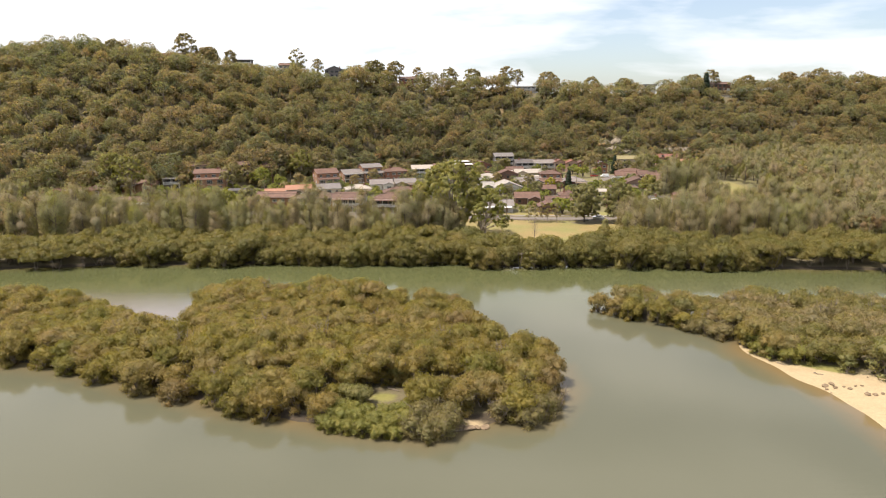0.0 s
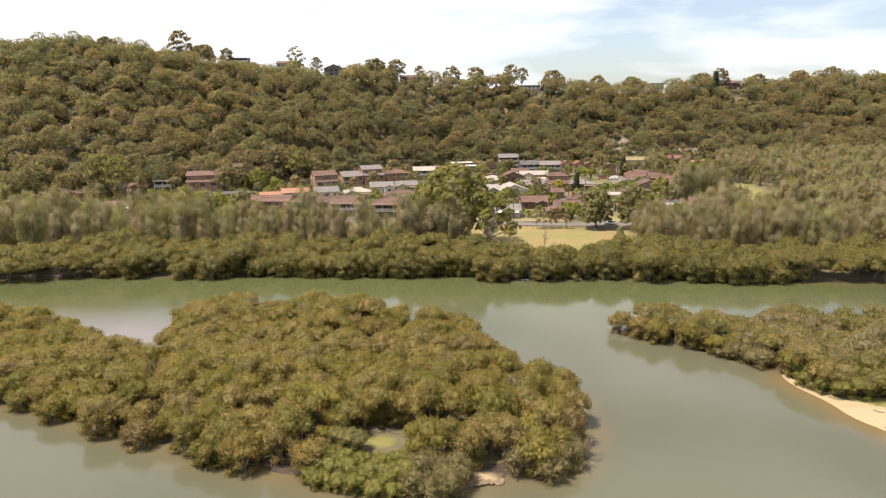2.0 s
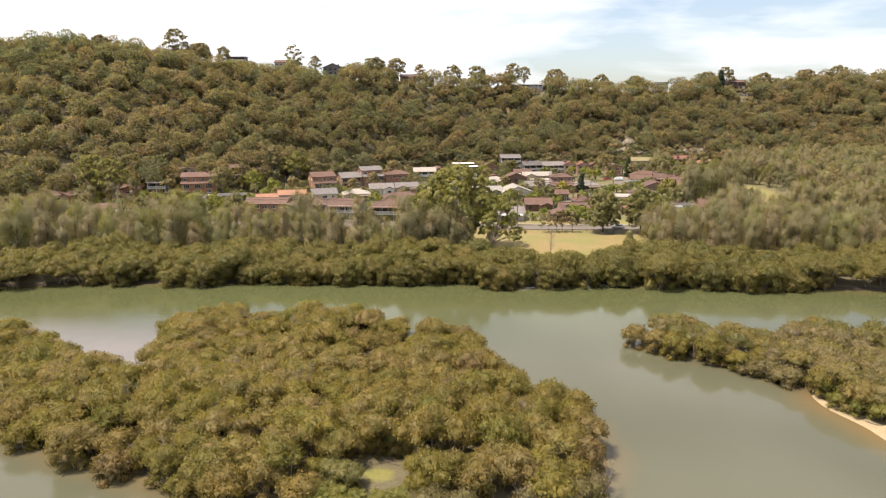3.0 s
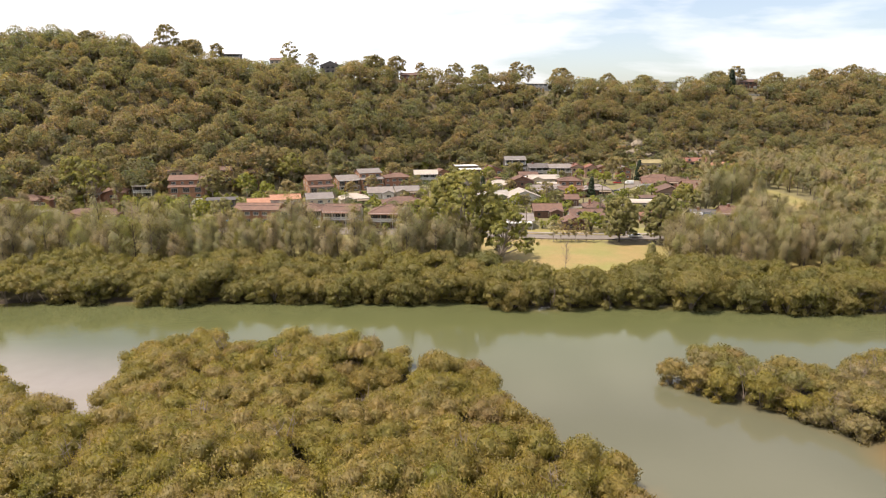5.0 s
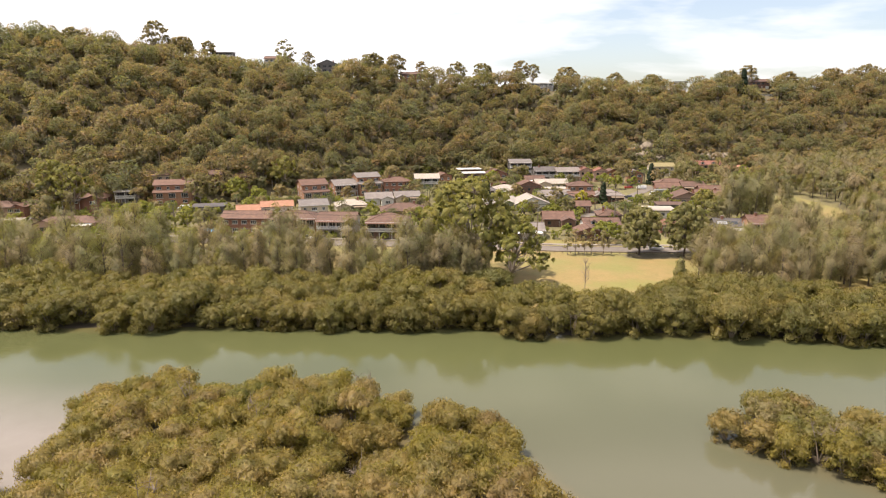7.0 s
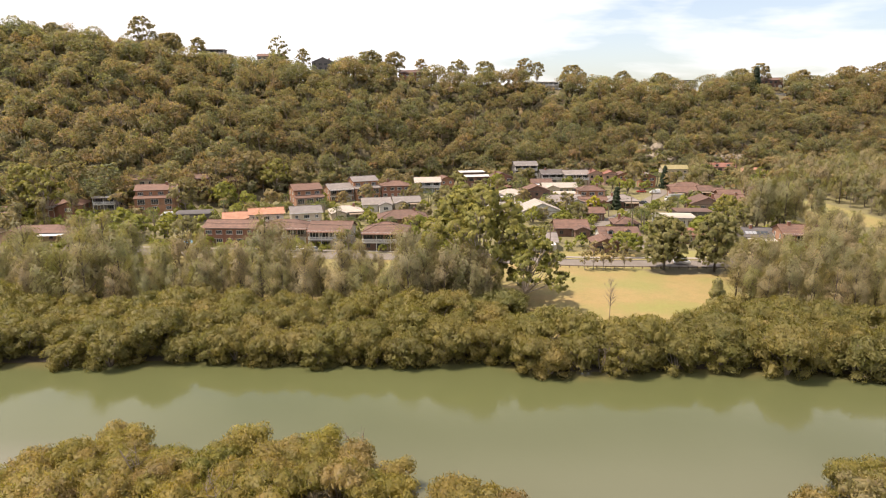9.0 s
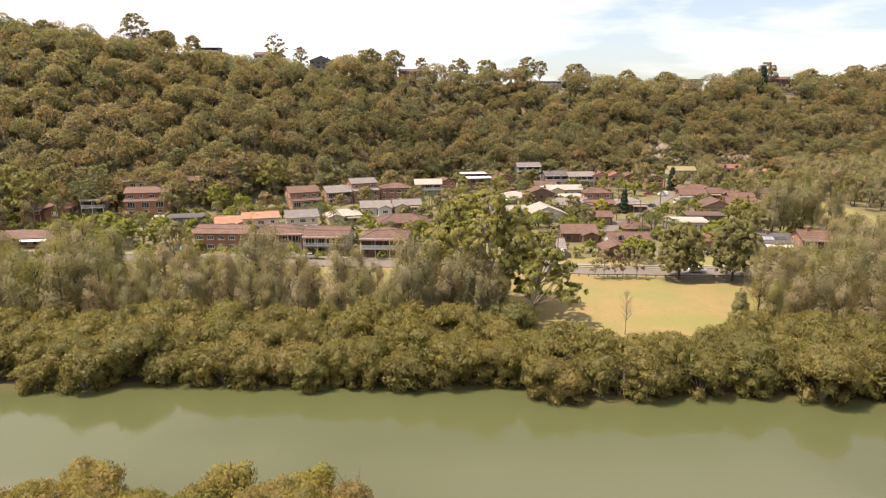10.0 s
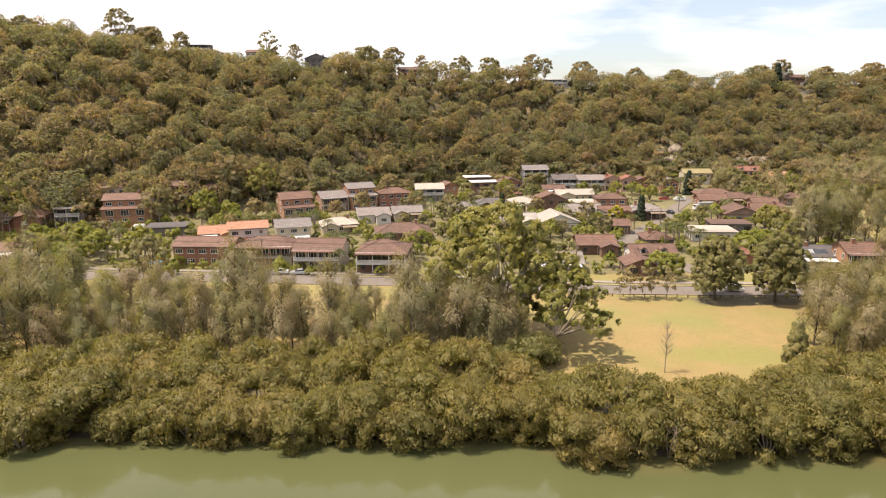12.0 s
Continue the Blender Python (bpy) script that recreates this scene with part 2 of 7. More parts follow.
M = {
    "mangrove": foliage("mangrove_leaves", MANGROVE, TWIG, depth=0.3),
    "mangrove_mass": foliage("mangrove_canopy", MANGROVE, TWIG, True, depth=0.3),
    "bank_mass": foliage("bank_canopy", BANK, TWIG, True, depth=0.3),
    "spit_mass": foliage("spit_canopy", [(0.245, 0.2, 0.08), (0.2, 0.182, 0.05), (0.285, 0.225, 0.12), (0.255, 0.21, 0.066)], (0.25, 0.19, 0.13), True),
    "twiggy": foliage("grey_twigs", [(0.24, 0.2, 0.085), (0.215, 0.185, 0.066), (0.265, 0.215, 0.1)], (0.22, 0.175, 0.115)),
    "bank": foliage("bank_leaves", BANK, TWIG, depth=0.3),
    "forest": foliage("forest_leaves", FOREST, (0.15, 0.11, 0.07), True, grain=1.5, glow=0.6, depth=0.5),
    "gum": foliage("gum_leaves", [(0.215, 0.21, 0.055), (0.28, 0.255, 0.068), (0.245, 0.23, 0.06)], (0.12, 0.09, 0.05)),
    "sheoak": foliage("sheoak_needles", SHEOAK, (0.16, 0.115, 0.07)),
    "sheoak_mass": foliage("sheoak_scrub_needles", SHEOAK, (0.16, 0.115, 0.07), True),
    "ridge_gum": foliage("ridge_gum_leaves", [(0.25, 0.225, 0.11), (0.31, 0.245, 0.125), (0.275, 0.24, 0.115), (0.33, 0.24, 0.125)], (0.22, 0.17, 0.12), glow=0.5),
    "fig": foliage("dense_leaves", [(0.195, 0.19, 0.07), (0.255, 0.232, 0.09)], (0.1, 0.08, 0.05)),
    "bright": foliage("bright_leaves", [(0.195, 0.213, 0.037), (0.268, 0.262, 0.049), (0.226, 0.238, 0.043)], TWIG),
    "yellow": foliage("yellow_leaves", [(0.36, 0.32, 0.02), (0.4, 0.36, 0.03)], TWIG),
    "conifer": foliage("conifer_needles", [(0.022, 0.04, 0.018), (0.035, 0.055, 0.022)], (0.08, 0.06, 0.04)),
    "palm": foliage("palm_fronds", [(0.085, 0.11, 0.03), (0.12, 0.13, 0.05)], (0.2, 0.16, 0.08)),
    "bark": rough_surface("grey_bark", (0.16, 0.12, 0.09), (0.28, 0.23, 0.18), 2.0),
    "pale_bark": rough_surface("pale_bark", (0.2, 0.16, 0.12), (0.38, 0.32, 0.26), 1.5),
    "dark_bark": rough_surface("dark_bark", (0.06, 0.045, 0.035), (0.13, 0.1, 0.075), 2.0),
    "earth": earth(),
    "water": estuary_water(),
    "asphalt": rough_surface("worn_asphalt", (0.13, 0.108, 0.09), (0.18, 0.152, 0.128), 0.25, 0.9),
    "concrete": rough_surface("pale_concrete", (0.2, 0.17, 0.145), (0.28, 0.245, 0.21), 0.6, 0.85),
    "rock": rough_surface("sandstone", (0.12, 0.098, 0.07), (0.32, 0.265, 0.2), 0.5, 0.9, bump=0.8),
    "dark_rock": rough_surface("weathered_boulder", (0.12, 0.08, 0.048), (0.3, 0.22, 0.14), 1.6, 0.9, bump=0.8),
    "tile_brown": tiled_roof("brown_tiles", (0.085, 0.046, 0.032), (0.15, 0.08, 0.055)),
    "tile_red": tiled_roof("red_tiles", (0.16, 0.064, 0.043), (0.205, 0.09, 0.062)),
    "tile_orange": tiled_roof("orange_tiles", (0.255, 0.12, 0.07), (0.31, 0.165, 0.105)),
    "tile_grey": tiled_roof("grey_tiles", (0.14, 0.12, 0.108), (0.205, 0.178, 0.163)),
    "tile_pale": tiled_roof("pale_tiles", (0.28, 0.245, 0.205), (0.345, 0.305, 0.265)),
    "tile_dark": tiled_roof("charcoal_tiles", (0.067, 0.059, 0.059), (0.111, 0.096, 0.089)),
    "tile_olive": tiled_roof("mustard_tiles", (0.19, 0.155, 0.065), (0.25, 0.21, 0.1)),
    "sheet_white": rough_surface("white_roof_sheet", (0.533, 0.518, 0.496), (0.607, 0.592, 0.570), 0.5, 0.5, bump=0.1),
    "brick_orange": brick_wall("orange_brick", (0.311, 0.148, 0.081), (0.370, 0.200, 0.118), (0.333, 0.281, 0.222)),
    "brick_brown": brick_wall("brown_brick", (0.148, 0.081, 0.056), (0.207, 0.118, 0.081), (0.259, 0.222, 0.185)),
    "brick_red": brick_wall("red_brick", (0.237, 0.104, 0.067), (0.296, 0.141, 0.096), (0.296, 0.244, 0.207)),
    "render_cream": rough_surface("cream_render", (0.444, 0.370, 0.266), (0.503, 0.429, 0.326), 0.5, 0.85, bump=0.1),
    "render_white": rough_surface("white_render", (0.503, 0.474, 0.429), (0.577, 0.555, 0.518), 0.5, 0.8, bump=0.1),
    "render_pink": rough_surface("pink_render", (0.385, 0.244, 0.185), (0.444, 0.303, 0.237), 0.5, 0.85, bump=0.1),
    "board_grey": rough_surface("grey_boards", (0.126, 0.115, 0.111), (0.185, 0.170, 0.163), 0.6, 0.8, bump=0.1),
    "board_blue": rough_surface("blue_grey_boards", (0.178, 0.200, 0.207), (0.237, 0.259, 0.266), 0.6, 0.8, bump=0.1),
    "white": rough_surface("white_paint", (0.533, 0.518, 0.496), (0.592, 0.585, 0.562), 1.0, 0.6, bump=0.05),
    "dark_trim": rough_surface("dark_trim", (0.05, 0.045, 0.04), (0.09, 0.08, 0.07), 1.0, 0.6, bump=0.05),
    "timber": rough_surface("weathered_timber", (0.148, 0.104, 0.067), (0.237, 0.178, 0.126), 3.0, 0.8),
    "metal": rough_surface("galvanised_metal", (0.45, 0.45, 0.45), (0.6, 0.6, 0.6), 1.0, 0.4, bump=0.05, metallic=0.8),
    "rubber": rough_surface("tyre_rubber", (0.02, 0.02, 0.02), (0.04, 0.04, 0.04), 4.0, 0.8),
    "tarp": rough_surface("blue_tarpaulin", (0.06, 0.3, 0.55), (0.1, 0.42, 0.7), 2.0, 0.4),
}


def glossy(name, colour, roughness, coat=0.0):
    m, nt, bsdf, out = material(name)
    n = object_noise(nt, 1.2)
    nt.links.new(mixed(nt, n, tuple(c * 0.85 for c in colour), colour), bsdf.inputs["Base Color"])
    bsdf.inputs["Roughness"].default_value = roughness
    bsdf.inputs["Coat Weight"].default_value = coat
    return m


M["glass"] = glossy("dark_glass", (0.03, 0.035, 0.04), 0.06)
M["car_red"] = glossy("red_car_paint", (0.35, 0.03, 0.025), 0.3, 0.6)
M["car_white"] = glossy("white_car_paint", (0.75, 0.75, 0.74), 0.3, 0.6)
M["car_dark"] = glossy("black_car_paint", (0.03, 0.03, 0.035), 0.3, 0.6)
M["car_silver"] = glossy("silver_car_paint", (0.4, 0.41, 0.42), 0.3, 0.6)

# ---- lie of the land ----
ISLAND = [(-150, 122), (-110, 112), (-80, 106), (-71, 104.6), (-57, 98.4), (-50, 95), (-44, 92.8), (-37, 88.8), (-30, 86),
          (-23, 83.3), (-13, 79.8), (-7, 78.6), (-2, 77.6), (1, 78.5), (3.5, 81), (7.5, 82.2), (14, 82.2), (16.5, 85),
          (18.5, 88.6), (20.7, 92.5), (21.5, 97), (21, 103.7), (16.6, 109.5), (12, 114), (10, 121), (7, 126.4), (3.5, 134),
          (-2.5, 138), (-6, 135), (-7, 129), (-15, 124), (-17, 126), (-9.5, 131), (-8.5, 137), (-12, 146), (-17, 149),
          (-28, 149.5), (-39, 147), (-49, 152), (-57, 145), (-56, 133), (-52.5, 123), (-51, 116), (-54, 117), (-61, 125),
          (-67, 127), (-73, 134), (-89, 141), (-104, 142), (-150, 140)]
SPIT = [(34, 134), (36, 131), (41, 127.4), (48, 122), (55, 116), (55.6, 109.5), (58.4, 99), (60.3, 93.7), (62, 86), (61.7, 81),
        (61, 66), (70, 40), (140, 20), (260, 40), (260, 128), (110, 129), (89, 132), (80, 135), (70, 137.5), (60, 135.5),
        (54, 134), (47, 142), (40, 142), (36, 139)]
BEACH_LINE = [(54, 116), (56, 112), (58, 105.5), (60.5, 102), (64, 100.5), (67.5, 97.5), (72, 95), (90, 88), (140, 60)]
SHORE = [(-900, 150), (-400, 165), (-128, 177), (-98, 181.5), (-65, 180.5), (-47, 182), (-13, 179.5), (4, 180.5), (11, 174.5),
         (25, 173.5), (38, 175.5), (50, 174.2), (64, 171.8), (73, 170.5), (96, 169), (120, 166.5), (400, 160), (900, 150)]
TOE = [(-900, 200), (-400, 235), (-250, 262), (-150, 312), (-110, 335), (-75, 372), (0, 428), (100, 440), (200, 458), (350, 476), (900, 520)]
ROAD = [(-220, 278), (-160, 270), (-17, 254.5), (33, 246), (78, 242.5), (160, 238), (240, 236)]
RIDGE_Y = [(-900, 380), (-300, 420), (-176, 446), (-60, 490), (60, 526), (218, 545), (400, 585), (900, 640)]
RIDGE_Z = [(-900, 66), (-300, 78), (-226, 80), (-199, 77), (-163, 75), (-148, 70), (-124, 66), (-78, 63), (-59, 66), (-20, 60), (19, 59.5), (75, 57), (117, 55), (191, 55.5), (296, 58), (346, 62), (400, 61), (900, 60)]


def along(line, x):
    a = np.array(line, float)
    return np.interp(x, a[:, 0], a[:, 1])


def inside(poly, x, y):
    """Signed distance to a closed outline, positive within."""
    p = np.array(poly, float)
    q = np.roll(p, -1, 0)
    best = np.full(np.shape(x), 1e9)
    odd = np.zeros(np.shape(x), bool)
    for (ax, ay), (bx, by) in zip(p, q):
        dx, dy = bx - ax, by - ay
        s = np.clip(((x - ax) * dx + (y - ay) * dy) / (dx * dx + dy * dy + 1e-9), 0, 1)
        best = np.minimum(best, np.hypot(x - ax - s * dx, y - ay - s * dy))
        if ay != by:
            odd ^= ((ay > y) != (by > y)) & (x < dx * (y - ay) / (by - ay) + ax)
    return np.where(odd, best, -best)


def wobble(x, y, size, seed=0.0):
    """Cheap smooth unevenness, about -1 to 1."""
    u, v = x / size + seed * 7.3, y / size - seed * 3.1
    return (np.sin(u + 1.7 * np.sin(v * 0.8 + seed)) + np.sin(1.31 * v + 1.3 * np.sin(u * 0.9)) + np.sin(0.73 * u + 1.9 * v)) / 3


def shore_depth(x, y):
    """Metres inland (+) from the nearest waterline."""
    far = y - along(SHORE, x) - 2.0 + 0.9 * wobble(x, y, 4.0, 2)
    isle = inside(ISLAND, x, y) - 2.3 + 0.45 * wobble(x, y, 2.2, 1)
    spit = inside(SPIT, x, y) - 2.3 * np.clip((y - 112) / 4, 0, 1) + 0.3 * wobble(x, y, 2.5, 3)
    return far, isle, spit


def ground_z(x, y):
    x, y = np.asarray(x, float), np.asarray(y, float)
    far, isle, spit = shore_depth(x, y)
    bank = np.interp(far, [-25, -6, 0, 3, 20, 60, 80, 120, 180, 260, 900], [-2.2, -1.2, 0, 0.6, 1.5, 2.0, 2.4, 3.2, 4.5, 6.5, 6.5])
    toe, top, peak = along(TOE, x), along(RIDGE_Y, x), along(RIDGE_Z, x)
    s = (y - toe) / (top - toe)
    low = np.interp(toe - along(SHORE, x), [0, 60, 80, 120, 180, 260, 900], [1, 2.0, 2.4, 3.2, 4.5, 6.5, 6.5])
    shape = np.interp(s, [0, 0.12, 0.5, 0.85, 1, 1.4, 3], [0, 0.1, 0.52, 0.93, 1, 0.98, 0.75])
    hill = low + (peak - low) * shape + np.clip(s, 0, 0.3) * 5 * wobble(x, y, 22, 4)
    far_z = np.where(s > 0, hill, bank)
    isle_z = np.interp(isle, [-12, -3, 0, 0.8, 5], [-2.2, -0.7, 0, 0.35, 0.6])
    isle_z = np.where(isle > -3.5, isle_z + 0.5 * np.exp(-(((x - 4.2) / 3.0) ** 2 + ((y - 82.6) / 1.5) ** 2)), isle_z)
    spit_z = np.interp(spit, [-16, -5, 0, 3, 8, 30], [-2.2, -0.8, 0, 0.45, 1.0, 1.6])
    return np.maximum(np.maximum(far_z, isle_z), spit_z) + 0.05 * wobble(x, y, 3.1, 5)


# ---- mesh helpers ----
def ico(level):
    bm = bmesh.new()
    bmesh.ops.create_icosphere(bm, subdivisions=level, radius=1)
    bm.verts.index_update()
    v = np.array([p.co for p in bm.verts])
    f = np.array([[p.index for p in q.verts] for q in bm.faces])
    bm.free()
    return v, f


ICO = {0: (np.array([(1, 0, 0), (-1, 0, 0), (0, 1, 0), (0, -1, 0), (0, 0, 1), (0, 0, -1)], float),
           np.array([(0, 2, 4), (2, 1, 4), (1, 3, 4), (3, 0, 4), (2, 0, 5), (1, 2, 5), (3, 1, 5), (0, 3, 5)])), 1: ico(1), 2: ico(2)}


def mesh_of(name, verts, faces, mats, slots=None, attrs=None, smooth=False, normals=None):
    """A mesh from arrays: verts (n, 3), faces (m, 3 or 4), material slots and float attributes per face, normals per vertex."""
    me = bpy.data.meshes.new(name)
    verts, faces = np.asarray(verts, np.float32), np.asarray(faces, np.int32)
    m, k = faces.shape
    me.vertices.add(len(verts))
    me.vertices.foreach_set("co", verts.ravel())
    me.loops.add(m * k)
    me.loops.foreach_set("vertex_index", faces.ravel())
    me.polygons.add(m)
    me.polygons.foreach_set("loop_start", np.arange(0, m * k, k, dtype=np.int32))
    for mat in mats:
        me.materials.append(mat)
    if slots is not None:
        me.polygons.foreach_set("material_index", np.asarray(slots, np.int32))
    me.polygons.foreach_set("use_smooth", np.full(m, smooth or normals is not None))
    for key, values in (attrs or {}).items():
        values = np.asarray(values, np.float32)
        a = me.attributes.new(key, "FLOAT", "FACE" if len(values) == m else "POINT")
        a.data.foreach_set("value", values)
    if normals is not None:
        a = me.attributes.new("custom_normal", "FLOAT_VECTOR", "POINT")
        a.data.foreach_set("vector", np.asarray(normals, np.float32).ravel())
    me.update(calc_edges=True)
    return me


def part(name, data, parent=None, label="", at=None):
    """Links a mesh as one object under a thing or a part."""
    ob = new(name, data)
    ob.parent = parent
    if at is not None:
        ob.matrix_basis = at
    return tagged(ob, label) if label else ob


def thing(name, label, category, at=None, group="", kind="", data=None):
    ob = new(name, data)
    if at is not None:
        ob.matrix_basis = at
    return tagged(ob, label, category, group, kind)


class Soup:
    """Triangles collected from many arrays; soft normals where they are given, the faces' own elsewhere."""

    def __init__(self):
        self.v, self.f, self.s, self.leaf, self.tint, self.nrm, self.n, self.soft = [], [], [], [], [], [], 0, False

    def add(self, v, f, slot=0, leaf=0.5, tint=0.5, normals=None):
        v, f = np.asarray(v, float), np.asarray(f)
        if f.shape[1] == 4:
            f = np.concatenate([f[:, :3], f[:, [0, 2, 3]]])
        if normals is None:
            normals = np.zeros_like(v)
            side = np.cross(v[f[:, 1]] - v[f[:, 0]], v[f[:, 2]] - v[f[:, 0]])
            for i in range(3):
                np.add.at(normals, f[:, i], side)
            normals /= np.linalg.norm(normals, axis=1)[:, None] + 1e-12
        else:
            self.soft = True
        self.v.append(v)
        self.nrm.append(normals)
        self.f.append(f + self.n)
        self.n += len(v)
        m = len(f)
        self.s.append(np.broadcast_to(slot, m))
        self.leaf.append(np.broadcast_to(leaf, m))
        self.tint.append(np.broadcast_to(tint, m))

    def joined(self):
        cat = np.concatenate
        return cat(self.v), cat(self.f), cat(self.s), cat(self.leaf), cat(self.tint), cat(self.nrm)

    def stamp(self, model, at, yaw, size, tall, tint):
        """A turned and scaled copy of a joined model, in a tint of its own."""
        v, f, slot, leaf, own, nrm = model
        c, w = math.cos(yaw), math.sin(yaw)
        turn = np.array(((c, w, 0), (-w, c, 0), (0, 0, 1)))
        self.add((v @ turn) * (size, size, size * tall) + at, f, slot, leaf, np.clip(own - 0.5 + tint, 0, 1), nrm @ turn)

    def mesh(self, name, mats, smooth=False):
        v, f, slot, leaf, tint, nrm = self.joined()
        return mesh_of(name, v, f, mats, slot, {"leaf": leaf, "tint": tint}, smooth, nrm if self.soft else None)


def box(soup, lo, hi, slot=0):
    x0, y0, z0 = lo
    x1, y1, z1 = hi
    v = [(x0, y0, z0), (x1, y0, z0), (x1, y1, z0), (x0, y1, z0), (x0, y0, z1), (x1, y0, z1), (x1, y1, z1), (x0, y1, z1)]
    soup.add(v, np.array([(3, 2, 1, 0), (4, 5, 6, 7), (0, 1, 5, 4), (1, 2, 6, 5), (2, 3, 7, 6), (3, 0, 4, 7)]), slot)


def tube(soup, points, radii, sides=5, slot=0):
    """A tapered round limb along points."""
    p = np.asarray(points, float)
    r = np.asarray(radii, float)
    d = np.gradient(p, axis=0)
    d /= np.linalg.norm(d, axis=1)[:, None] + 1e-9
    side = np.cross(d, (0.31, 0.77, 0.55))
    side /= np.linalg.norm(side, axis=1)[:, None] + 1e-9
    up = np.cross(d, side)
    a = np.linspace(0, 2 * np.pi, sides, endpoint=False)
    ring = p[:, None] + r[:, None, None] * (np.cos(a)[None, :, None] * side[:, None] + np.sin(a)[None, :, None] * up[:, None])
    f = []
    for i in range(len(p) - 1):
        for j in range(sides):
            k = (j + 1) % sides
            f.append((i * sides + j, i * sides + k, (i + 1) * sides + k, (i + 1) * sides + j))
    soup.add(ring.reshape(-1, 3), np.array(f), slot)


def leaves(soup, centres, normals, sizes, rng, slot=0, leaf=None, tint=0.5, long=1.0, along_axis=None, soft=None):
    """Small leafy sprays facing about along the normals; soft: the way out of the bunch that they belong to."""
    n = len(centres)
    if soft is not None:
        normals = np.where((normals * soft).sum(1)[:, None] < 0, -normals, normals)
        soft = np.repeat(soft / (np.linalg.norm(soft, axis=1)[:, None] + 1e-9), 3, 0)
    normals = normals / (np.linalg.norm(normals, axis=1)[:, None] + 1e-9)
    t = rng.normal(size=(n, 3)) if along_axis is None else along_axis + 0.35 * rng.normal(size=(n, 3))
    t -= (t * normals).sum(1)[:, None] * normals
    t /= np.linalg.norm(t, axis=1)[:, None] + 1e-9
    b = np.cross(normals, t)
    s = np.asarray(sizes)[:, None]
    if leaf is None:
        leaf = rng.random(n)
    j = rng.uniform(0.7, 1.15, (3, n, 1))
    v = np.stack([centres + t * s * long * j[0], centres + (b * 0.8 - t * 0.5 * long) * s * j[1], centres + (-b * 0.8 - t * 0.5 * long) * s * j[2]], 1)
    soup.add(v.reshape(-1, 3), np.arange(3 * n).reshape(n, 3), slot, leaf, tint, soft)


def on_ball(rng, n, lift=-0.35):
    """Directions over a ball, few from below."""
    d = rng.normal(size=(n * 2 + 12, 3))
    d /= np.linalg.norm(d, axis=1)[:, None]
    d = d[d[:, 2] > lift]
    while len(d) < n:
        d = np.concatenate([d, d])
    return d[:n]


def clump(soup, rng, c, r, n, size, tint=0.5, squash=0.75, slot=0, core=1, aim=None, ragged=0.22):
    """One uneven bunch of foliage: a leafy heart and sprays of leaves over it. aim: the way out of the whole crown."""
    d = on_ball(rng, n, -0.4)
    flat = np.array((1, 1, squash)) * rng.uniform(0.82, 1.2, 3)
    w1, w2 = rng.normal(size=(2, 3)) * 2.6
    p1, p2 = rng.uniform(0, 6.28, 2)

    def bulge(v):
        return 1 + ragged * (np.sin(v @ w1 + p1) + 0.7 * np.sin(v @ w2 + p2))[:, None]

    reach = r * rng.uniform(0.88, 1.12, n)[:, None] * bulge(d)
    out = np.zeros(3) if aim is None else np.asarray(aim) / (np.linalg.norm(aim) + 1e-6)
    soft = d + 0.5 * out + (0, 0, 0.2)
    leaves(soup, np.asarray(c) + d * reach * flat, soft + 0.5 * rng.normal(size=(n, 3)), size * rng.uniform(0.55, 1.25, n), rng, slot, rng.random(n), tint, 1.0, soft=soft)
    if core:
        v, f = ICO[core]
        soup.add(np.asarray(c) + v * flat * r * bulge(v) * rng.uniform(0.8, 0.95, (len(v), 1)), f, slot, 0.45, tint, v + 0.4 * out)


